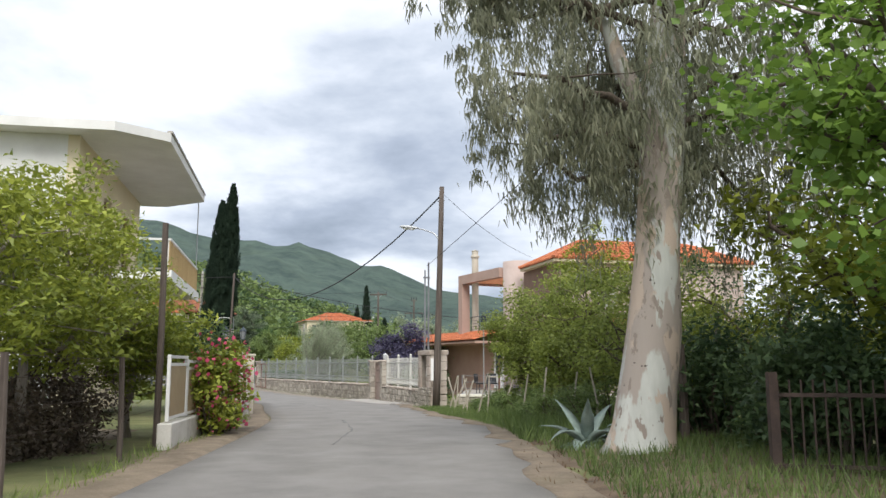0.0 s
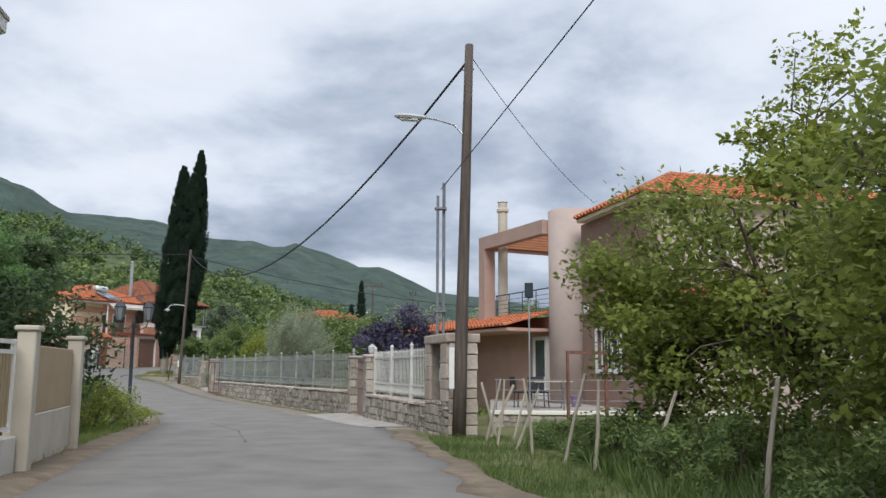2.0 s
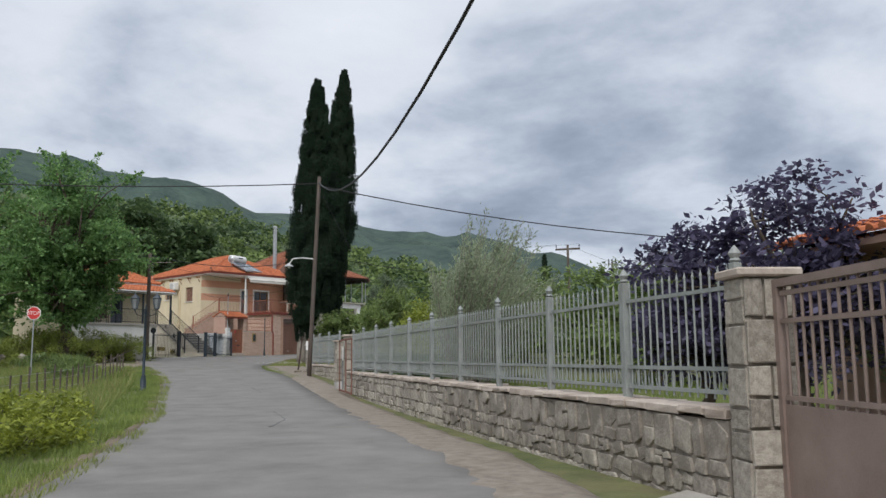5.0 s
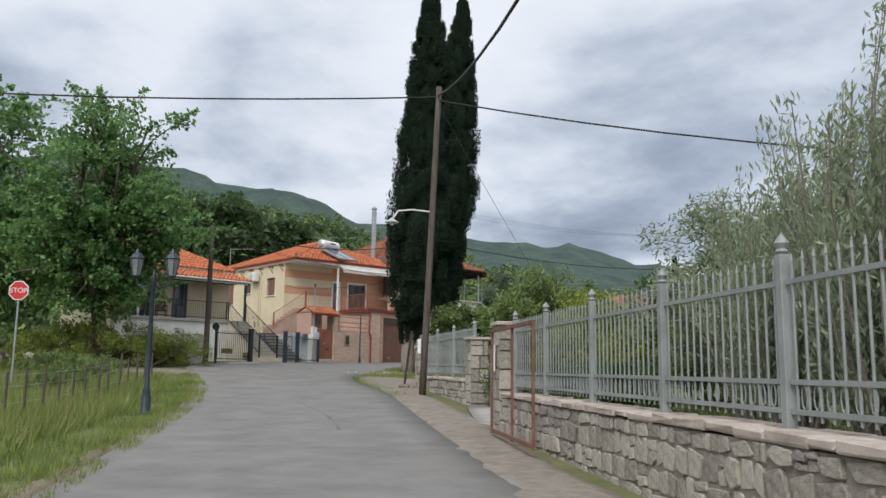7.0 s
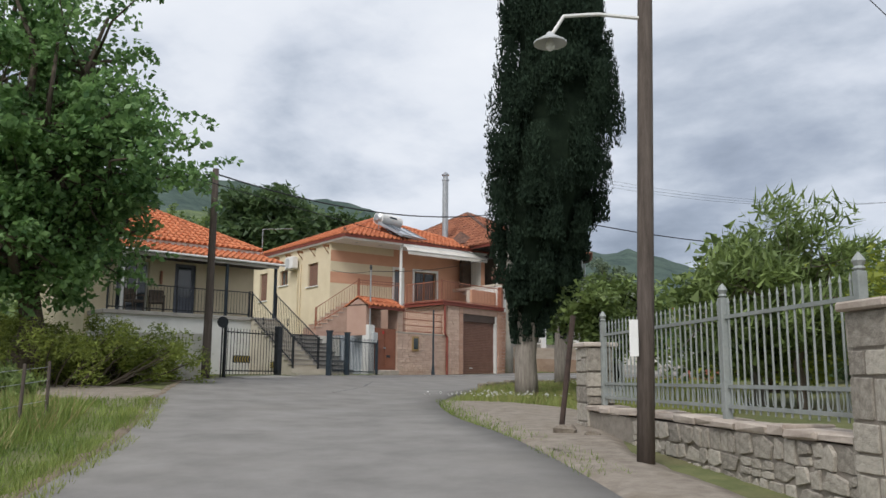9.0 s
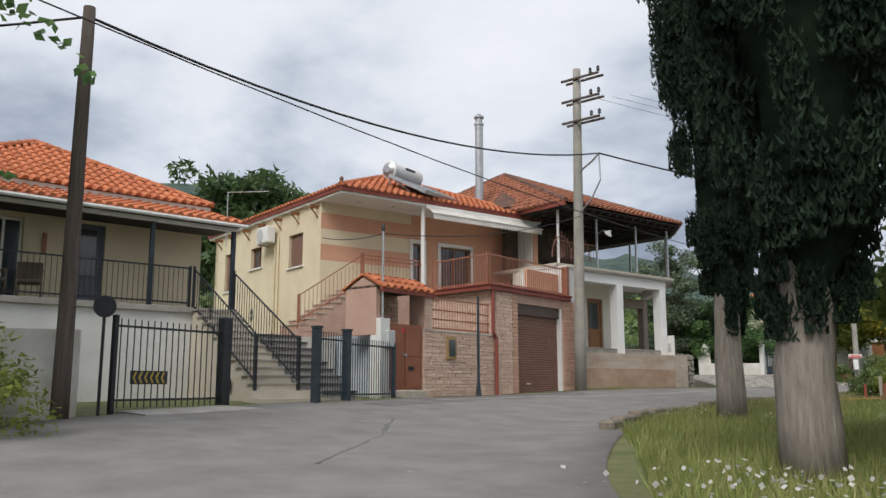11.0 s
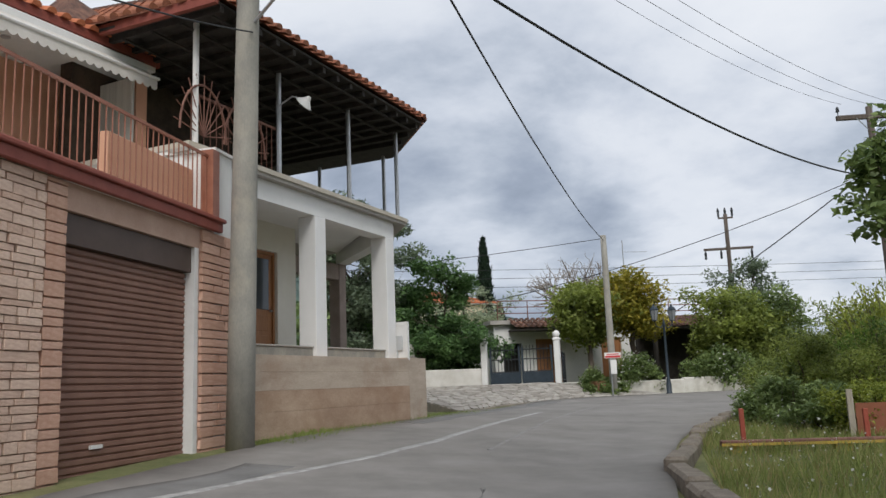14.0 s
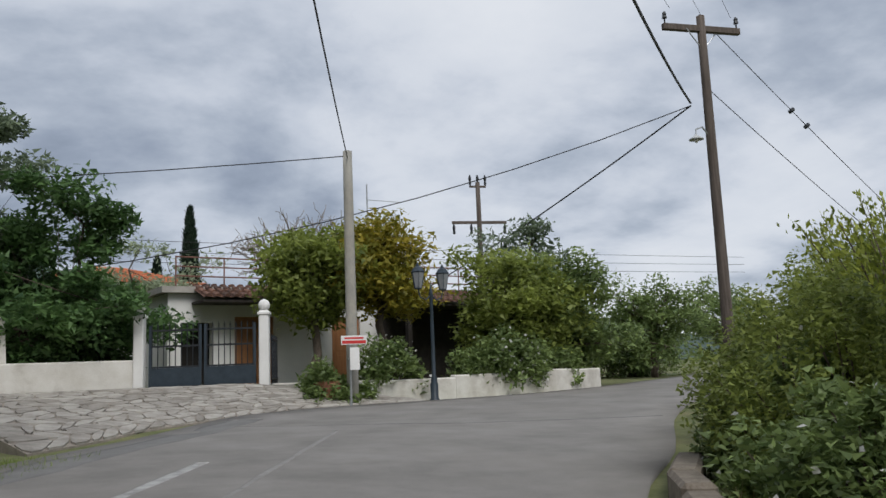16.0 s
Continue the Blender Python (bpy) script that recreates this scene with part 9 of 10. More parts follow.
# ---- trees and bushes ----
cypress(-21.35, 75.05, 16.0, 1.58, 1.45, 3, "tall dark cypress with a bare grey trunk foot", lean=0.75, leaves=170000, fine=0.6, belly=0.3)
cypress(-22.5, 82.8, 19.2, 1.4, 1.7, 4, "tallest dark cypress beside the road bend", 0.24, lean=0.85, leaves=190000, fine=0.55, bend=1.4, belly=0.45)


def eucalyptus():
    rng = np.random.default_rng(12)
    x, y = 2.42, 10.25
    t = thing("eucalyptus_tree", pose(x, y, gz(x, y) - 0.12), "huge eucalyptus with pale peeling trunk and drooping leaves", "tree")
    g = Geo()
    g.smooth = True
    prof = [(0, 0.52), (0.15, 0.45), (0.4, 0.4), (0.9, 0.36), (1.6, 0.33), (2.4, 0.30), (3.2, 0.285), (4.0, 0.275), (4.8, 0.26), (6.0, 0.22), (8, 0.17), (10.5, 0.1)]
    g.tube([(0.112 * z + 0.05 * math.sin(z * 0.8), 0.03 * z, z) for z, _ in prof], [r for _, r in prof], 26)
    g.v = [(p[0] * (1 + 0.10 * noise.noise(Vector(p) * 2.4)), p[1] * (1 + 0.10 * noise.noise(Vector(p) * 2.1)), p[2]) for p in g.v]
    part("trunk", g, bark_pale, t)
    ends = []
    g = Geo()
    g.smooth = True
    big = Geo()
    big.smooth = True
    limb(big, rng, (0.46, 0.1, 4.1), (-0.7, 0.7, 6.8), 0.15, 0.07, 0.06, 5, 10)
    part("fork", big, bark_pale, t)
    for i, (z, w, L, rise) in enumerate(((3.9, 2.75, 2.2, 1.1), (4.3, 3.4, 2.1, 0.5), (4.6, 0.3, 2.4, 0.9), (5.0, 4.4, 1.8, 1.6), (5.2, 1.5, 2.2, 1.4), (5.4, 2.9, 2.6, 1.2), (5.8, 5.6, 2.0, 1.4), (6.2, 2.3, 1.9, 1.6), (6.8, 3.7, 1.8, 1.3), (7.6, 0.8, 1.6, 1.5), (3.7, 2.2, 2.4, 0.7), (3.6, 0.6, 2.2, 0.3), (4.2, 1.0, 2.6, 0.4), (6.0, 3.0, 2.9, 0.6), (5.0, 1.2, 3.4, 0.5), (5.4, 1.8, 3.0, 0.4), (5.2, 1.4, 4.0, 0.4), (4.8, 2.05, 2.6, 0.5), (4.2, 6.1, 1.9, 0.3), (5.3, 0.1, 2.0, 0.8), (6.3, 2.85, 3.3, 0.9))):
        a = Vector((0.112 * z, 0.03 * z, z))
        b = a + Vector((math.cos(w) * L, math.sin(w) * L, rise))
        path = limb(g, rng, a, b, 0.07, 0.02, 0.14, 5, 6)
        for k in range(7):
            s = path[rng.integers(2, 6)]
            e = s + Vector((rng.normal() * 0.5, rng.normal() * 0.5, rng.uniform(-0.5, 0.4)))
            limb(g, rng, s, e, 0.016, 0.005, 0.15, 3, 4)
            ends.append(e)
    part("branchwork", g, bark_brown, t)["kind"] = "stuff"
    n = 66000
    c = np.array(ends)
    # strings of leaves that hang from the twigs
    strings = 1350
    top = c[rng.integers(0, len(c), strings)] + rng.normal(size=(strings, 3)) * np.array([0.28, 0.28, 0.2])
    drop = rng.uniform(0.25, 1.5, strings) * np.clip(1.15 + top[:, 0] * 0.45, 0.22, 1.0)
    pick = rng.integers(0, strings, n)
    u = rng.uniform(0, 1, n)
    pos = top[pick] + np.stack([rng.normal(size=n) * 0.07 * (0.5 + u), rng.normal(size=n) * 0.07 * (0.5 + u), -u * drop[pick]], axis=1)
    pos = pos[pos[:, 2] > 1.9]
    blades("crown", leaf_quads(rng, pos, 0.15, 0.026, (0.05, 0.0, -1.0), 0.45), leaf_euc, t)
    return t


eucalyptus()
# orchard behind the stick fence
for i, (x, y, hh, sp, mat, lab, n) in enumerate((
        (2.45, 23.8, 3.75, 1.25, leaf_citrus, "rounded lemon tree with yellow-green leaves", 20000),
        (3.3, 22.0, 3.6, 1.45, leaf_citrus, "dense lemon tree with dark inner leaves", 18000),
        (3.3, 18.9, 3.6, 1.4, leaf_citrus, "dense orange tree in the orchard", 18000),
        (4.0, 15.2, 3.4, 1.6, leaf_citrus, "orange tree beside the eucalyptus", 11000),
        (5.6, 20.4, 3.6, 1.8, leaf_citrus, "orange tree further back in the orchard", 9000),
        (5.8, 16.6, 3.6, 1.8, leaf_dark, "dark green orchard tree", 9000),
        (6.2, 24.6, 3.2, 1.6, leaf_citrus, "citrus tree near the brown house", 7000),
        (5.2, 12.6, 3.4, 1.6, leaf_lime, "yellow-green tree behind the iron fence", 8000))):
    tree("citrus_tree", x, y, lab, mat, bark_brown, hh, sp, 0.8, 0.09, 30 + i, 11, 6, 0.40, n, 0.066, 0.034, group="orchard trees", bottom=0.45, fill=22 if n > 12000 else 5, dense=1.0, sprays=(26 if n > 12000 else 50), reach=0.3 if n > 12000 else 0.9)
tree("citrus_tree", 4.25, 23.1, "tall orange tree with airy leafy boughs high up", leaf_lime, bark_brown, 5.6, 1.05, 2.6, 0.05, 39, 12, 6, 0.3, 6000, 0.07, 0.036, group="orchard trees", bottom=3.7, fill=3, dense=1.0, sprays=30, reach=0.6)
tree("mulberry_tree", 4.3, 6.4, "broad-leaved tree with fresh green leaves overhanging the road", leaf_bright, bark_brown, 5.4, 2.1, 2.2, 0.14, 60, 12, 6, 0.5, 14000, 0.082, 0.062, bottom=1.5, fill=8, dense=1.1)
tree("garden_tree", 5.4, 9.6, "yellowing tree behind the iron fence", leaf_lime, bark_brown, 4.6, 1.9, 1.0, 0.12, 61, 10, 6, 0.5, 7500, 0.11, 0.06, bottom=0.3, fill=6, dense=1.0)
# left: hedge and shrubs behind the wire fence
for i, (x, y, hh, sp, mat, lab) in enumerate((
        (-5.3, 10.4, 3.9, 1.5, leaf_lime, "yellow-green shrub tree behind the wire fence"),
        (-5.6, 12.6, 4.1, 1.5, leaf_lime, "yellow-green leafy shrub tree"),
        (-5.3, 14.0, 3.0, 1.0, leaf_lime, "pale green shrub behind the fence"),
        (-7.2, 11.2, 4.0, 1.7, leaf_mid, "green shrub tree in the front garden"),
        (-5.0, 8.2, 3.3, 1.4, leaf_lime, "yellow-green shrub by the verge"))):
    tree("garden_shrub", x, y, lab, mat, bark_grey, hh, sp, 1.3, 0.07, 80 + i, 11, 6, 0.36, 10500, 0.07, 0.032, group="front garden shrubs", bottom=1.25 if i != 2 else 0.4)
for i, (x, y) in enumerate(((-8.6, 12.0), (-8.4, 14.6), (-8.8, 9.4))):
    bush("hedge_bush", x, y, "dark green undergrowth behind the wire fence", leaf_dark, 1.0, 1.6, 1.6, 86 + i, 8000, 0.07, 0.035, 40, group="front garden undergrowth")
# brown bushes added to colour the shaded gap under the shrubs
gap_leaf = leafy("gap_brown_leaves", (0.05, 0.037, 0.028), (0.15, 0.115, 0.082), 0.7, 0.2)
for i, (x, y, rx, ry, hh) in enumerate(((-5.6, 9.2, 0.7, 1.5, 1.35), (-5.3, 11.4, 0.55, 1.0, 1.3), (-7.4, 10.2, 1.0, 1.8, 1.5), (-5.5, 6.4, 0.7, 1.3, 1.2), (-7.6, 13.4, 1.0, 1.6, 1.5))):
    bush("gap_filler_bush", x, y, "brown filler bush in the dark gap behind the wire fence", gap_leaf, rx, ry, hh, 270 + i, 5200, 0.06, 0.03, 46, group="dry undergrowth")
ragged("garden_earth", [(-4.5, 2.0), (-4.7, 8.0), (-5.0, 12.5), (-5.4, 16.0)], -0.35, 5.5, 0.15, earth, 0.004, "bare brown earth under the garden shrubs", "ground", 440, 1.0, sink="lr")
bush("bougainvillea", -3.95, 14.5, "bougainvillea with pink bracts over the low wall", leaf_lime, 0.45, 1.15, 1.75, 90, 6500, 0.075, 0.038, 34, flowers=(leaf_pink, 520, 0.09, "pink bracts"), clump=0.22)
bush("hedge_bush", -6.0, 19.8, "clipped green shrub behind the garden gate", leaf_mid, 0.4, 0.4, 1.5, 91, 2500, 0.07, 0.035)
tree("garden_tree", -8.6, 28.2, "dark green garden tree beyond the gate", leaf_dark, bark_brown, 3.4, 1.8, 1.0, 0.09, 92, 8, 5, 0.5, 7000, 0.1, 0.05, bottom=0.6)
# meadow corner: mulberries and brambles
tree("mulberry_tree", -33.3, 71.1, "huge leafy mulberry tree beside the cream house", leaf_mulberry, bark_brown, 11.8, 2.9, 2.8, 0.3, 100, 22, 9, 0.66, 36000, 0.14, 0.085, (0.5, -0.2, -0.25), 1.0, bottom=2.4, fill=30, sprays=330, reach=1.5)
tree("mulberry_tree", -40.6, 71.6, "tall leafy tree beyond the side road", leaf_mulberry, bark_brown, 13.0, 4.4, 2.5, 0.26, 101, 18, 8, 0.9, 18000, 0.2, 0.12, (0.5, -0.2, -0.2), 1.0, bottom=2.0, fill=34, sprays=180, reach=2.0)
bush("bramble_thicket", -33.2, 71.6, "bramble thicket on the bank", leaf_citrus, 4.2, 2.0, 1.8, 102, 18000, 0.08, 0.038, 110, 35, clump=0.24)
bush("bramble_thicket", -33.6, 67.6, "bramble and tall grass under the tree", leaf_citrus, 3.4, 1.4, 0.9, 103, 10000, 0.08, 0.036, 70, 30, clump=0.24)
# behind the garden walls
tree("olive_tree", 0.8, 47.5, "silvery olive tree behind the garden wall", leaf_olive, bark_grey, 3.3, 1.4, 0.9, 0.08, 110, 10, 6, 0.6, 18000, 0.11, 0.034)
tree("purple_plum_tree", -1.7, 45.6, "purple-leaved plum tree behind the railing", leaf_purple, bark_brown, 4.4, 1.3, 1.2, 0.1, 111, 10, 6, 0.40, 9000, 0.10, 0.055)
tree("purple_plum_tree", -3.0, 46.8, "purple-leaved plum tree in the garden", leaf_purple, bark_brown, 3.6, 1.15, 1.1, 0.1, 112, 9, 6, 0.38, 7000, 0.10, 0.055)
shoots("olive_tree", -8.0, 52.6, "wind-blown silver olive tree in the garden", leaf_olive, bark_grey, 5.2, 1.6, 150, 113, (0.7, 0.1), 210, 0.1, 0.026, low=0.2, tuft=0.12)
shoots("olive_tree", -8.7, 55.8, "silver olive tree with long upright shoots", leaf_olive, bark_grey, 4.9, 1.4, 100, 123, (0.6, 0.1), 200, 0.1, 0.026, low=0.2, tuft=0.12)
shoots("olive_tree", -9.0, 58.8, "young silver olive shoots behind the railing", leaf_olive, bark_grey, 4.5, 1.5, 70, 119, (0.6, 0.2), 190, 0.11, 0.028, low=0.2, tuft=0.12)
tree("olive_tree", -9.1, 61.9, "pale olive tree behind the railing", leaf_olive, bark_grey, 4.7, 1.8, 1.2, 0.13, 114, 10, 6, 0.5, 23000, 0.11, 0.034)
tree("garden_tree", -16.2, 74.2, "fig tree with fresh leaves behind the wall", leaf_mid, bark_grey, 3.6, 1.9, 1.0, 0.12, 115, 9, 5, 0.55, 6000, 0.16, 0.1)
tree("garden_tree", -13.2, 70.6, "small bright yellow-green garden tree", leaf_lime, bark_brown, 3.0, 1.5, 0.9, 0.1, 116, 8, 5, 0.5, 5000, 0.1, 0.05)
bush("hedge_bush", -12.5, 61.7, "dark clipped hedge seen through the gate gap", leaf_deep, 2.0, 0.4, 1.0, 117, 36000, 0.042, 0.026, 150, -22, lo=0.1, clump=0.22, boxy=True)
bush("garden_shrub", -12.9, 65.2, "bright yellow-green shrub behind the wall", leaf_lime, 0.9, 0.9, 1.9, 118, 9000, 0.09, 0.05, 40)
bush("garden_shrub", -9.4, 64.4, "reddish green shrub behind the hedge", leaf_citrus, 1.6, 1.2, 2.2, 119, 9000, 0.1, 0.05, 40)
# far end: garden of the whitewashed wall
# darker copy of the olive leaves, with shade mixed into its colour
leaf_olive_shaded = leafy("shaded_olive_leaves", (0.07, 0.10, 0.06), (0.26, 0.32, 0.20))
for i, (x, y, hh, sp, mat, lab, n, lo) in enumerate((
        (-24.2, 111.9, 5.4, 2.2, leaf_deep, "dense dark green tree hanging over the white wall", 30000, 1.1),
        (-27.2, 112.8, 8.4, 3.2, leaf_olive_shaded, "tall grey-green olive tree behind the loggia house", 34000, 0.8),
        (-26.6, 115.5, 5.6, 2.2, leaf_dark, "dark green tree in the garden corner", 12000, 0.6),
        (-18.6, 111.8, 4.25, 1.2, leaf_citrus, "citrus tree in the whitewashed garden", 12000, 2.0),
        (-16.9, 111.8, 4.65, 1.3, leaf_yellow, "loquat tree with yellowing leaves", 12000, 2.3),
        (-13.2, 111.6, 4.0, 1.6, leaf_citrus, "yellow-green tree over the white wall", 16000, 0.6),
        (-11.6, 112.2, 3.9, 1.7, leaf_mid, "leafy green tree at the end of the white wall", 12000, 0.5),
        (-10.7, 115.5, 5.6, 1.7, leaf_olive_shaded, "grey-green bushy tree behind the garden", 12000, 0.6),
        (-22.0, 121.0, 5.6, 2.6, leaf_olive, "grey-green trees behind the low house", 9000, 0.8),
        (-4.5, 117.5, 3.6, 2.2, leaf_mid, "roadside tree at the end of the road", 9000, 0.3),
        (0.5, 119.5, 4.2, 2.4, leaf_mid, "roadside tree closing the view of the road", 9000, 0.3),
        (-6.8, 121.0, 3.4, 2.0, leaf_olive, "pale roadside tree beyond the bend", 7000, 0.3))):
    tree("garden_tree", x, y, lab, mat, bark_brown, hh, sp, max(1.2, lo), 0.11, 130 + i, 10, 6, 0.5, n, 0.12, 0.062, group="whitewashed garden trees", bottom=lo)


def bare_tree(x, y, height, spread, seed, label):
    """A leafless crown: boughs that fork again and again into fine twigs."""
    rng = np.random.default_rng(seed)
    t = thing("bare_tree", pose(x, y, gz(x, y) - 0.1), label, "tree")
    bole, twigs = Geo(), Geo()
    bole.smooth = True
    head = Vector((0, 0, height * 0.42))
    limb(bole, rng, (0, 0, 0), head, 0.17, 0.12, 0.04, 4, 8)
    part("trunk", bole, bark_grey, t)

    def grow(a, d, length, r, depth):
        b = a + d * length
        b.z = min(b.z, height)
        limb(twigs, rng, a, b, r, r * 0.6, 0.14, 3, 4)
        if depth:
            for k in range(int(rng.integers(3, 5))):
                e = (d + Vector(rng.normal(size=3)) * 0.55 + Vector((0, 0, 0.12))).normalized()
                grow(a.lerp(b, rng.uniform(0.55, 1.0)), e, length * rng.uniform(0.5, 0.8), r * 0.6, depth - 1)

    for k in range(9):
        w = 2 * math.pi * (k + rng.uniform(-0.3, 0.3)) / 9
        out = rng.uniform(0.35, 1.0)
        grow(head, Vector((math.cos(w) * out, math.sin(w) * out, rng.uniform(0.6, 1.1))).normalized(), spread * 0.62, 0.06, 3)
    part("branchwork", twigs, bark_grey, t)["kind"] = "stuff"
    return t


bare_tree(-17.0, 121.0, 8.6, 2.5, 160, "bare grey-branched tree behind the low house")
for i, (x, y, rx, hh, w) in enumerate(((-17.3, 110.2, 0.9, 1.3, 1), (-15.0, 110.4, 0.7, 1.2, 0), (-14.1, 110.3, 0.8, 1.3, 1), (-12.6, 110.7, 0.7, 1.1, 0), (-18.4, 109.4, 0.4, 0.5, 1), (-19.0, 109.3, 0.4, 1.0, 0))):
    bush("garden_shrub", x, y, "white-flowered shrub spilling over the white wall" if w else "green shrub spilling over the white wall", leaf_mid, rx, 0.45, hh, 170 + i, 5000, 0.09, 0.05, 24, 8, base=1.55 if i < 4 else None, flowers=(leaf_white, 260, 0.075, "white flowers") if w else None, group="shrubs along the white wall")
# thicket along the right of the far road
for i, (x, y, rx, ry, hh, mat, n, sz) in enumerate((
        (-17.4, 97.6, 1.4, 1.1, 1.7, leaf_citrus, 30000, 0.055), (-15.4, 99.0, 1.6, 1.4, 2.2, leaf_citrus, 24000, 0.055), (-12.8, 101.0, 1.7, 1.5, 2.6, leaf_citrus, 16000, 0.075),
        (-10.2, 103.2, 1.8, 1.5, 2.9, leaf_mid, 13000, 0.1), (-7.4, 106.2, 1.8, 1.4, 2.6, leaf_mid, 11000, 0.11), (-4.0, 109.6, 2.0, 1.4, 2.4, leaf_mid, 10000, 0.11),
        (-16.9, 95.4, 1.2, 1.1, 1.8, leaf_citrus, 22000, 0.055), (-14.8, 96.6, 1.5, 1.4, 2.8, leaf_mid, 18000, 0.07), (-18.4, 94.4, 0.8, 0.8, 0.9, leaf_lime, 9000, 0.06))):
    bush("roadside_thicket", x, y, "roadside thicket of brambles and young trees", mat, rx, ry, hh, 150 + i, int(n * 1.15), sz * 0.82, sz * 0.4, 110, group="roadside thicket", clump=0.2)
for i, (x, y, hh, sp, n, mat) in enumerate(((-15.6, 98.2, 3.2, 1.3, 46, leaf_lime), (-13.2, 100.2, 3.7, 1.4, 46, leaf_lime), (-16.9, 96.2, 2.3, 0.9, 40, leaf_bright), (-10.6, 102.8, 3.4, 1.4, 36, leaf_mid))):
    shoots("roadside_thicket", x, y, "young roadside shrub with upright leafy shoots", mat, bark_brown, hh, sp, n, 260 + i, (0.15, 0.1), 110, 0.085, 0.035, "bush", "roadside thicket", low=0.35, tuft=0.09)
tree("plum_tree", -17.5, 94.3, "young roadside tree with a drooping leafy branch", leaf_mid, bark_brown, 5.5, 0.75, 3.2, 0.09, 165, 8, 5, 0.3, 3600, 0.12, 0.07, bottom=3.3, fill=4, lean=(0.3, 0.2))
for i, (x, y, rx, hh) in enumerate(((-8.2, 122.6, 2.6, 3.6), (-5.4, 120.6, 2.3, 3.2), (-3.4, 120.2, 1.8, 2.8))):
    bush("roadside_thicket", x, y, "leafy hedge thicket beyond the end of the white wall", leaf_mid, rx, 1.4, hh, 290 + i, 9000, 0.1, 0.05, 60, group="roadside thicket", lo=0.02)
bush("bramble_thicket", -35.2, 73.6, "bramble bank below the cream house", leaf_citrus, 3.0, 1.6, 2.0, 181, 22000, 0.075, 0.036, 110, 45, clump=0.24)
bush("bramble_thicket", -32.4, 73.4, "bramble bank beside the brown pole", leaf_citrus, 1.5, 1.2, 1.3, 182, 14000, 0.075, 0.036, 80, 30, clump=0.24)
# this trunk's bark has a near-black tone
tree("fig_tree", -19.6, 76.0, "leafy fig tree with a dark forked trunk", leaf_mid, surface("near_black_bark", (0.012, 0.012, 0.011), (0.04, 0.037, 0.033), 6, 0.95, 0.8, 40), 3.0, 1.2, 1.1, 0.26, 183, 8, 6, 0.4, 8000, 0.11, 0.06, bottom=1.1, fill=8)
tree("palm_shrub", -15.4, 72.6, "feathery tall shrub above the railing", leaf_mid, bark_brown, 4.0, 1.6, 1.4, 0.08, 184, 9, 5, 0.4, 6000, 0.2, 0.04, (0.4, 0.2, 0.6), 0.9)
bush("verge_bush", -8.4, 31.6, "dry brownish hedge bush on the verge", leaf_citrus, 0.9, 1.6, 1.1, 190, 9000, 0.06, 0.03, 40, -14)
bush("verge_bush", -13.2, 43.0, "tall weeds on the grassy verge", leaf_lime, 1.2, 2.4, 0.9, 191, 9000, 0.07, 0.03, 50, 25)
for i, (x, y, rx, hh) in enumerate(((2.4, 21.4, 1.2, 0.9), (2.0, 24.0, 1.0, 0.8), (2.7, 18.2, 1.2, 0.9), (3.2, 15.6, 1.1, 1.0), (1.9, 27.0, 1.1, 0.4), (2.6, 29.4, 1.4, 0.4))):
    bush("weed_clump", x, y, "dark weeds and low shrubs under the orchard trees", leaf_mid, rx, 1.3, hh, 195 + i, 9000, 0.045, 0.02, 60, group="orchard weeds", clump=0.22)
for i, (x, y, rx, ry, hh) in enumerate(((-26.6, 62.4, 0.7, 1.2, 0.6), (-28.4, 65.2, 1.0, 1.3, 0.7), (-31.0, 67.4, 1.8, 1.0, 0.8))):
    bush("tall_weeds", x, y, "tall green weeds on the meadow bank", leaf_mid, rx, ry, hh, 205 + i, 8000, 0.075, 0.03, 50, 25, group="meadow weeds", aim=(0, 0, 1.0), loose=0.9)
for i, (x, y, rx, ry, hh) in enumerate(((-18.9, 96.2, 0.7, 0.9, 0.9), (-17.9, 97.8, 0.7, 0.8, 1.0), (-18.7, 94.9, 0.8, 0.7, 0.8))):
    bush("roadside_thicket", x, y, "low white-flowered brambles hanging over the kerb", leaf_mid, rx, ry, hh, 208 + i, 9000, 0.06, 0.03, 45, group="roadside thicket", clump=0.24, flowers=(leaf_white, 70, 0.05, "white blossoms"))
for i, (x, y, hh) in enumerate(((-1.45, 37.1, 1.5), (-1.1, 35.9, 1.3), (-0.55, 34.2, 1.6))):
    bush("garden_shrub", x, y, "dark shrub with red blossoms behind the white railing", leaf_dark, 0.6, 0.8, hh, 212 + i, 6000, 0.07, 0.035, 34, flowers=(leaf_pink, 40, 0.06, "red blossoms"), group="shrubs behind the white railing")
for i, (x, y) in enumerate(((5.2, 8.6), (6.6, 8.0), (4.2, 8.9), (3.9, 11.8), (4.7, 10.7))):
    bush("hedge_bush", x, y, "dark undergrowth behind the iron fence", leaf_dark, 0.9, 0.7, 1.5, 216 + i, 6000, 0.08, 0.04, 36, group="undergrowth behind the iron fence")

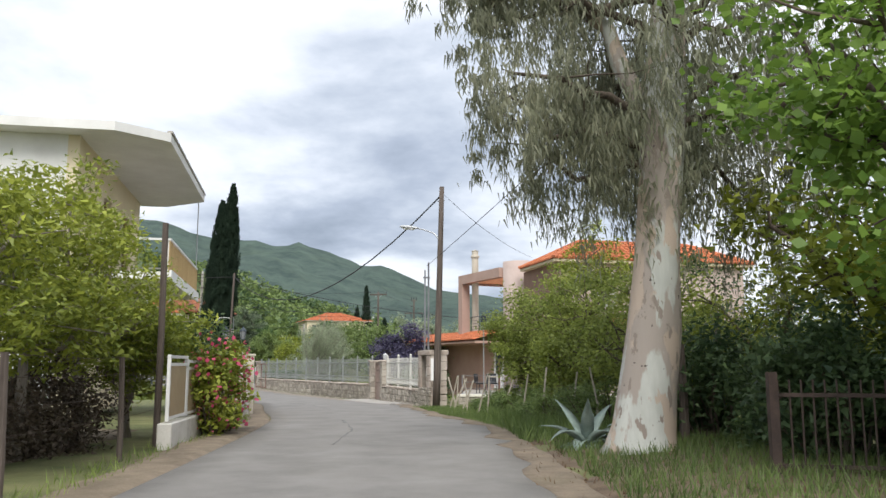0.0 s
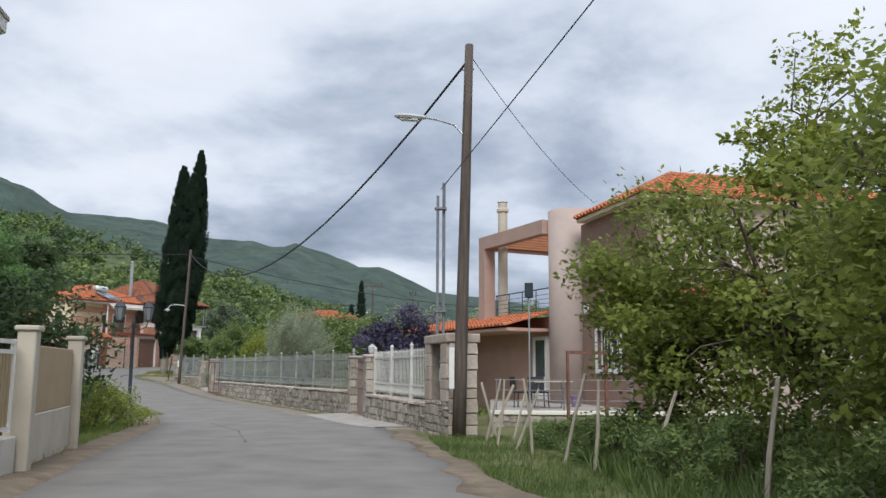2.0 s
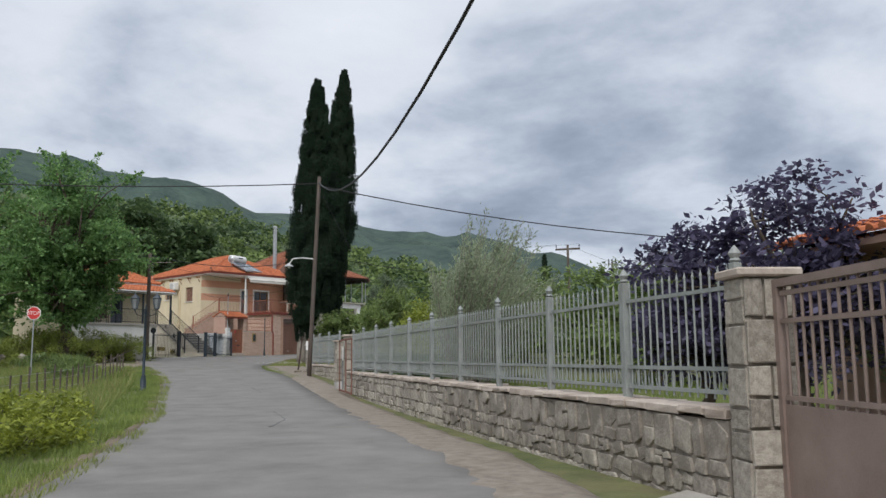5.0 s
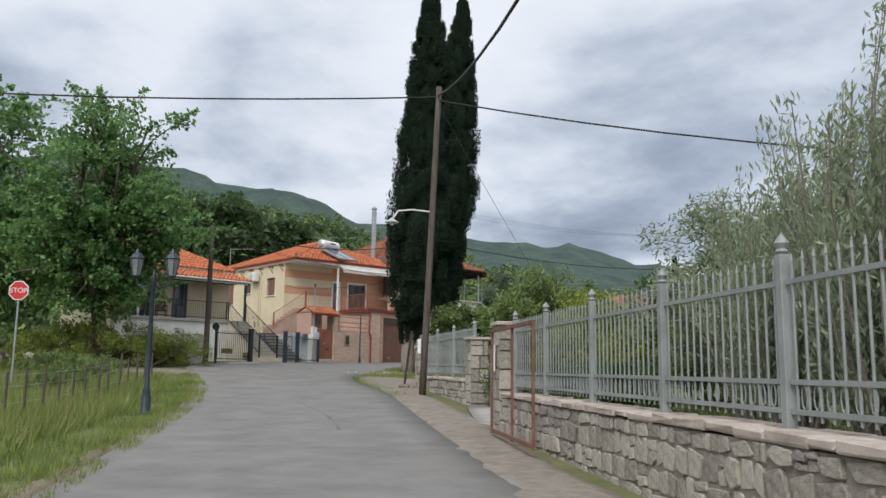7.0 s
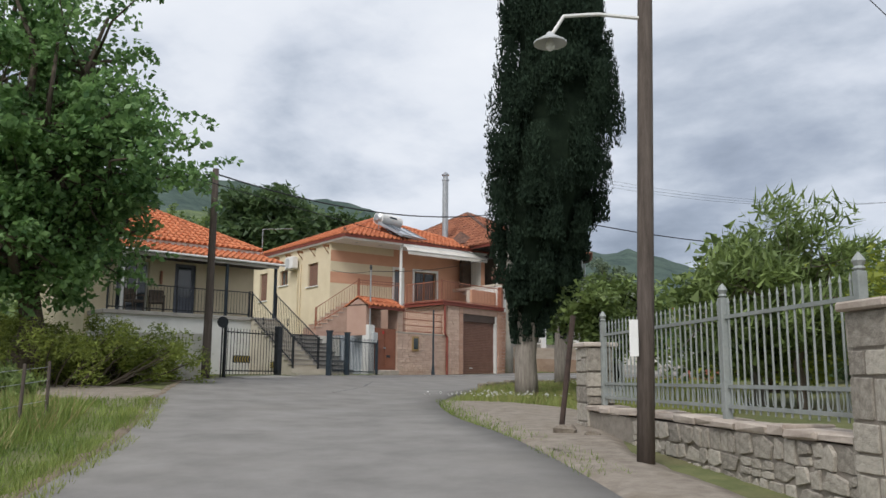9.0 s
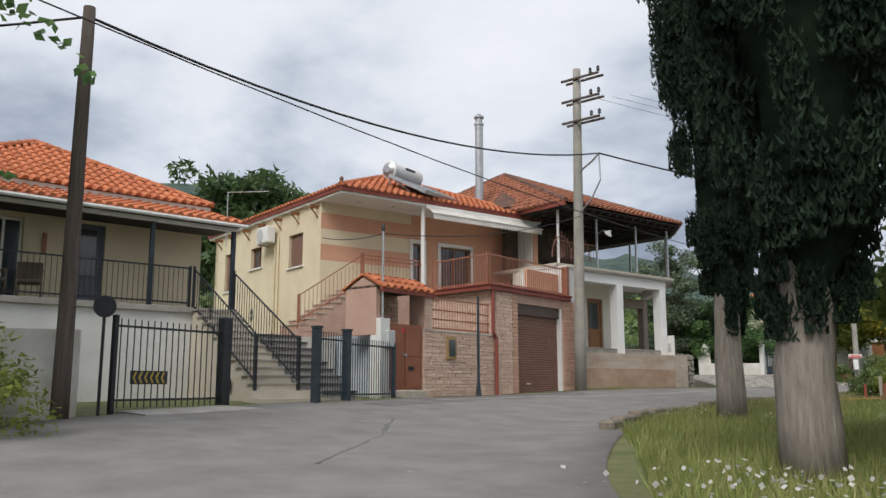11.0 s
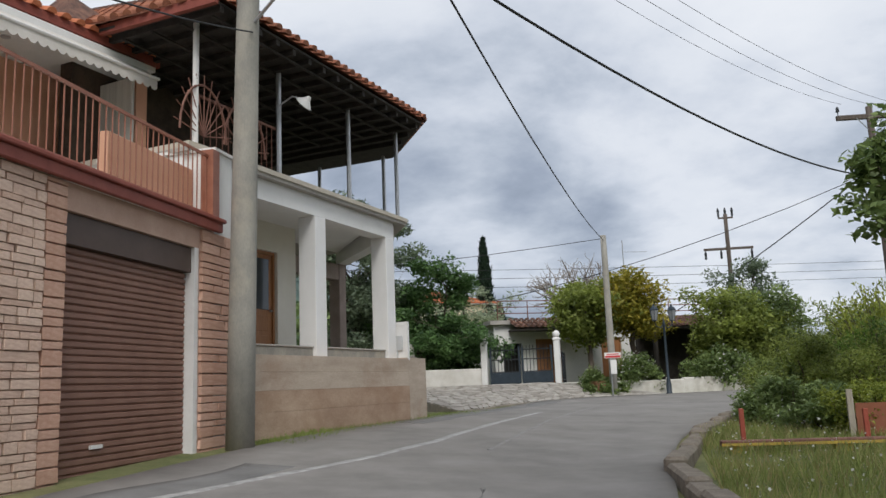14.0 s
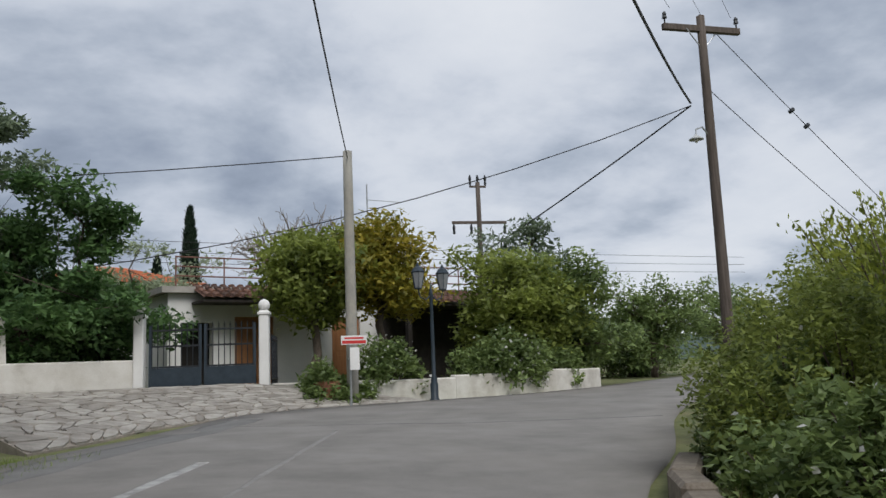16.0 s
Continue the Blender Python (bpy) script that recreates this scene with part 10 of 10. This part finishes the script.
# ---- wooded foothill and village green behind the houses ----
def foothill():
    az = np.radians(np.arange(-8, 120, 1.5))
    deg = np.degrees(az)
    top = np.interp(deg, [-8, 1, 8, 14, 21, 28, 40, 60, 120], [4, 16, 37, 50, 62, 72, 80, 70, 36])
    rs = [88, 105, 125, 150, 180, 215, 255, 300, 340, 380]
    g = Geo()
    for a, t in zip(az, top):
        for r in rs:
            s = max(0, min(1, (r - 88) / 290))
            px, py = -20 - math.sin(a) * r, 70 + math.cos(a) * r
            bumpy = noise.noise(Vector((px, py, 2)) * 0.02) * 9 * s
            g.v.append((px, py, 0.4 + t * s ** 1.15 + bumpy - (4 if r > 350 else 0)))
    n = len(rs)
    g.f = [(i * n + k, i * n + k + 1, (i + 1) * n + k + 1, (i + 1) * n + k) for i in range(len(az) - 1) for k in range(n - 1)]
    g.smooth = True
    tagged(part("backdrop_foothill", g, surface("wooded_foothill", (0.045, 0.075, 0.032), (0.15, 0.19, 0.08), 0.12, 1.0, 1.0, 0.6, stain=0.3, stain_col=(0.15, 0.14, 0.085), bump_dist=3.0)), "green foothill behind the houses", "hill", kind="structure")
    # woods: crowns of leaves on the slope
    rng = np.random.default_rng(200)
    for name, mat, count, keep, lab in (("woodland", leaf_mid, 800, 0.0, "mixed green woodland on the foothill"), ("dark_woodland", leaf_dark, 420, 0.3, "dark evergreen woodland on the foothill")):
        out = []
        for i in range(count):
            a = math.radians(rng.uniform(-4, 62) if keep == 0 else rng.uniform(2, 62))
            r = rng.uniform(92, 345)
            s = (r - 88) / 290
            px, py = -20 - math.sin(a) * r, 70 + math.cos(a) * r
            z = 0.4 + float(np.interp(math.degrees(a), deg, top)) * s ** 1.15 + noise.noise(Vector((px, py, 2)) * 0.02) * 9 * s
            w, hgt = rng.uniform(2.2, 4.6), rng.uniform(4.0, 8.0)
            n = 70
            lumps = rng.normal(size=(7, 3)) * np.array([w * 0.45, w * 0.45, hgt * 0.2]) + np.array([0, 0, hgt * 0.55])
            d = rng.normal(size=(n, 3))
            d /= np.linalg.norm(d, axis=1, keepdims=True)
            pos = lumps[rng.integers(0, 7, n)] + d * w * 0.5 * rng.uniform(0.4, 1, (n, 1)) + np.array([px, py, z])
            out.append(leaf_quads(rng, pos, 1.6, 1.05))
        ob = quads(name, np.concatenate(out), mat)
        tagged(ob, lab, "woods", kind="stuff")


foothill()
tree("pine_grove", -73.0, 136.0, "large dark evergreen grove behind the roofs", leaf_dark, bark_brown, 16.0, 6.5, 4.0, 0.5, 210, 14, 8, 1.8, 12000, 0.6, 0.35, base=8.0)
tree("pine_grove", -66.0, 142.0, "dark evergreen grove on the slope", leaf_dark, bark_brown, 13.0, 5.0, 4.0, 0.5, 211, 12, 8, 1.6, 9000, 0.6, 0.35, base=8.0)
# greenery between the gardens and the hill
for i, (x, y, hh, sp, mat) in enumerate(((-9.0, 74.0, 4.6, 2.4, leaf_mid), (-5.0, 68.0, 4.4, 2.4, leaf_mid), (-3.0, 60.0, 4.0, 2.2, leaf_mid), (1.5, 66.0, 5.0, 2.6, leaf_olive), (-8.5, 84.0, 5.0, 2.8, leaf_mid), (-13.0, 92.0, 5.6, 2.8, leaf_dark), (-2.0, 82.0, 5.5, 3.0, leaf_olive), (6.0, 76.0, 5.5, 3.0, leaf_mid), (-16.0, 80.0, 3.6, 2.0, leaf_lime), (5.5, 52.0, 4.5, 2.2, leaf_mid))):
    tree("garden_tree", x, y, "leafy garden tree beyond the railings", mat, bark_brown, hh, sp, 1.2, 0.12, 220 + i, 9, 6, 0.7, 8000, 0.17, 0.09, group="trees beyond the railings", bottom=0.5)
for i, (x, y, hh) in enumerate(((-16.0, 170.0, 16.0), (-18.5, 176.0, 12.0), (-13.0, 182.0, 10.0))):
    t = cypress(x, y, hh, 1.2, 0.8, 240 + i, "distant dark cypress on the slope", leaves=5000, fine=2.6)
    t["group"] = "distant cypresses"


# ---- grass and weeds ----
def grass(name, pts, mat, length, width, label, seed, up=0.55):
    rng = np.random.default_rng(seed)
    pts = np.asarray(pts)
    pos = np.stack([pts[:, 0], pts[:, 1], lie(pts[:, 0], pts[:, 1]) - 0.05], axis=1)
    ob = blades(name, leaf_quads(rng, pos, length, width, (0.05, 0.05, 1.0), up), mat)
    return tagged(ob, label, "grass", kind="stuff")


def verge(rng, n, line, lo, hi):
    """Places beside a line of the plan, to its left by lo to hi, denser near the line."""
    line = np.asarray(line, dtype=float)
    seg = np.diff(line, axis=0)
    L = np.linalg.norm(seg, axis=1)
    k = rng.choice(len(L), n, p=L / L.sum())
    s = rng.uniform(0, 1, (n, 1))
    nrm = np.stack([-seg[k, 1], seg[k, 0]], axis=1) / L[k][:, None]
    off = lo + (hi - lo) * rng.uniform(0, 1, (n, 1)) ** 1.4
    # ragged: patches with and without grass
    p = line[k] + seg[k] * s + nrm * off
    keep = np.array([noise.noise(Vector((q[0] * 0.9, q[1] * 0.9, 3.0))) + rng.uniform(-0.25, 0.25) > -0.22 for q in p])
    return p[keep]


rng = np.random.default_rng(300)
grass("verge_grass", np.concatenate([verge(rng, 2200, ROAD_L[1:5], 0.45, 1.1), verge(rng, 11000, ROAD_L[4:7], 0.55, 2.2), verge(rng, 36000, ROAD_L[6:13], 0.08, 2.6), verge(rng, 6000, ROAD_L[10:13], 1.0, 4.0)]), grass_blade, 0.17, 0.016, "green verge grass along the road", 301)
grass("verge_edge_grass", np.concatenate([verge(rng, 12000, ROAD_L[6:13], -0.22, 0.35)]), mixed_blade, 0.15, 0.02, "short yellowing grass creeping onto the asphalt", 313)
m = np.stack([rng.uniform(-34, -12, 120000), rng.uniform(40, 67, 120000)], axis=1)
edge = np.interp(m[:, 1], [p[1] for p in ROAD_L[5:13]], [p[0] for p in ROAD_L[5:13]])
m = m[(m[:, 0] < edge - 1.3) & (m[:, 0] > edge - 11)]
grass("meadow_grass", m, grass_blade, 0.42, 0.022, "tall green meadow grass behind the stakes", 303)
grass("dry_meadow_grass", m[::4] + 0.03, straw_blade, 0.5, 0.016, "dry seed stalks in the meadow", 304)
grass("orchard_grass", np.concatenate([verge(rng, 16000, [(-0.9, 28.9), (-0.6, 25), (0.95, 16), (1.2, 12.5)], 0.1, 1.6)]), orchard_blade, 0.14, 0.016, "green grass below the stick fence", 305)
grass("orchard_weeds", np.stack([rng.uniform(1.2, 6.0, 26000), rng.uniform(12.5, 31.5, 26000)], axis=1), orchard_blade, 0.34, 0.022, "tall weeds in the orchard", 306)
corner = np.stack([rng.uniform(-24.0, -16.5, 34000), rng.uniform(70.5, 82, 34000)], axis=1)
shore = np.interp(corner[:, 1], [70.5, 72.2, 73.2, 77.5, 79.6, 82], [-18.9, -20.0, -22.6, -23.5, -24.05, -24.05])
corner = corner[corner[:, 0] > shore + 0.1]
grass("junction_grass", np.concatenate([corner, verge(rng, 16000, [(-19.2, 97.2), (-21.0, 94.6), (-23.3, 87.5), (-23.9, 82)], 0.0, 3.6)]), mixed_blade, 0.22, 0.018, "green and yellowing grass round the cypresses", 307)
grass("dry_junction_grass", np.concatenate([corner[::5] + 0.04, verge(rng, 5000, [(-19.2, 97.2), (-21.0, 94.6), (-23.3, 87.5), (-23.9, 82)], 0.0, 3.0)]), straw_blade, 0.26, 0.014, "dry straw stalks in the grass by the kerb", 314)
grass("junction_weeds", np.concatenate([verge(rng, 2600, [(-22.9, 73.2), (-22.0, 71.4), (-20.75, 69.2), (-18.8, 66.3), (-17.4, 63.9)], 0.0, 0.5), verge(rng, 9000, [(-19.2, 97.2), (-21.0, 94.6), (-23.3, 87.5), (-23.9, 82)], 0.5, 3.8)]), grass_blade, 0.13, 0.016, "yellow-green weeds along the road edge", 308)
daisy = np.stack([rng.normal(-21.6, 0.9, 130), rng.normal(73.6, 0.5, 130)], axis=1)
dz = np.stack([daisy[:, 0], daisy[:, 1], lie(daisy[:, 0], daisy[:, 1]) + 0.17], axis=1)
tagged(quads("daisies", leaf_quads(rng, dz, 0.05, 0.05), leaf_white), "small white daisies in the grass", "flowers", kind="stuff")
by_kerb = verge(rng, 420, [(-19.2, 97.2), (-21.0, 94.6), (-23.3, 87.5), (-23.9, 82)], 0.1, 2.6)
dz = np.stack([by_kerb[:, 0], by_kerb[:, 1], lie(by_kerb[:, 0], by_kerb[:, 1]) + rng.uniform(0.1, 0.2, len(by_kerb))], axis=1)
tagged(quads("kerb_daisies", leaf_quads(rng, dz, 0.028, 0.028), leaf_white), "tiny white flowers in the grass by the kerb", "flowers", kind="stuff")
grass("wall_foot_weeds", np.concatenate([verge(rng, 4200, [(-24.9, 100.2), (-26.8, 95.8), (-27.5, 93.6)], -0.15, 0.5), verge(rng, 900, [(-30.3, 85.2), (-30.25, 81.5)], -0.3, 0.25), verge(rng, 900, [(-30.8, 79.4), (-31.1, 76.8)], -0.3, 0.4), verge(rng, 1200, [(-24.0, 102.5), (-24.9, 100.2)], -0.2, 0.8)]), grass_blade, 0.12, 0.014, "weeds at the foot of the walls", 309)
grass("tree_foot_grass", np.stack([rng.uniform(1.5, 5.4, 12000), rng.uniform(5.5, 12.5, 12000)], axis=1), orchard_blade, 0.2, 0.016, "short grass round the eucalyptus", 310)
grass("leaf_litter", np.stack([rng.uniform(0.9, 4.2, 7000), rng.uniform(4.5, 12.5, 7000)], axis=1), leafy("brown_leaf_litter", (0.10, 0.06, 0.035), (0.26, 0.17, 0.10)), 0.12, 0.03, "brown fallen leaves and bark under the eucalyptus", 311, 30.0)
grass("garden_lawn", np.array([(q[0], q[1]) for q in np.stack([rng.uniform(-12, 4, 26000), rng.uniform(40, 63, 26000)], axis=1) if q[0] > -3.2 - 0.4937 * (q[1] - 39.5) + 0.6]), grass_blade, 0.26, 0.02, "garden grass behind the railing", 312)
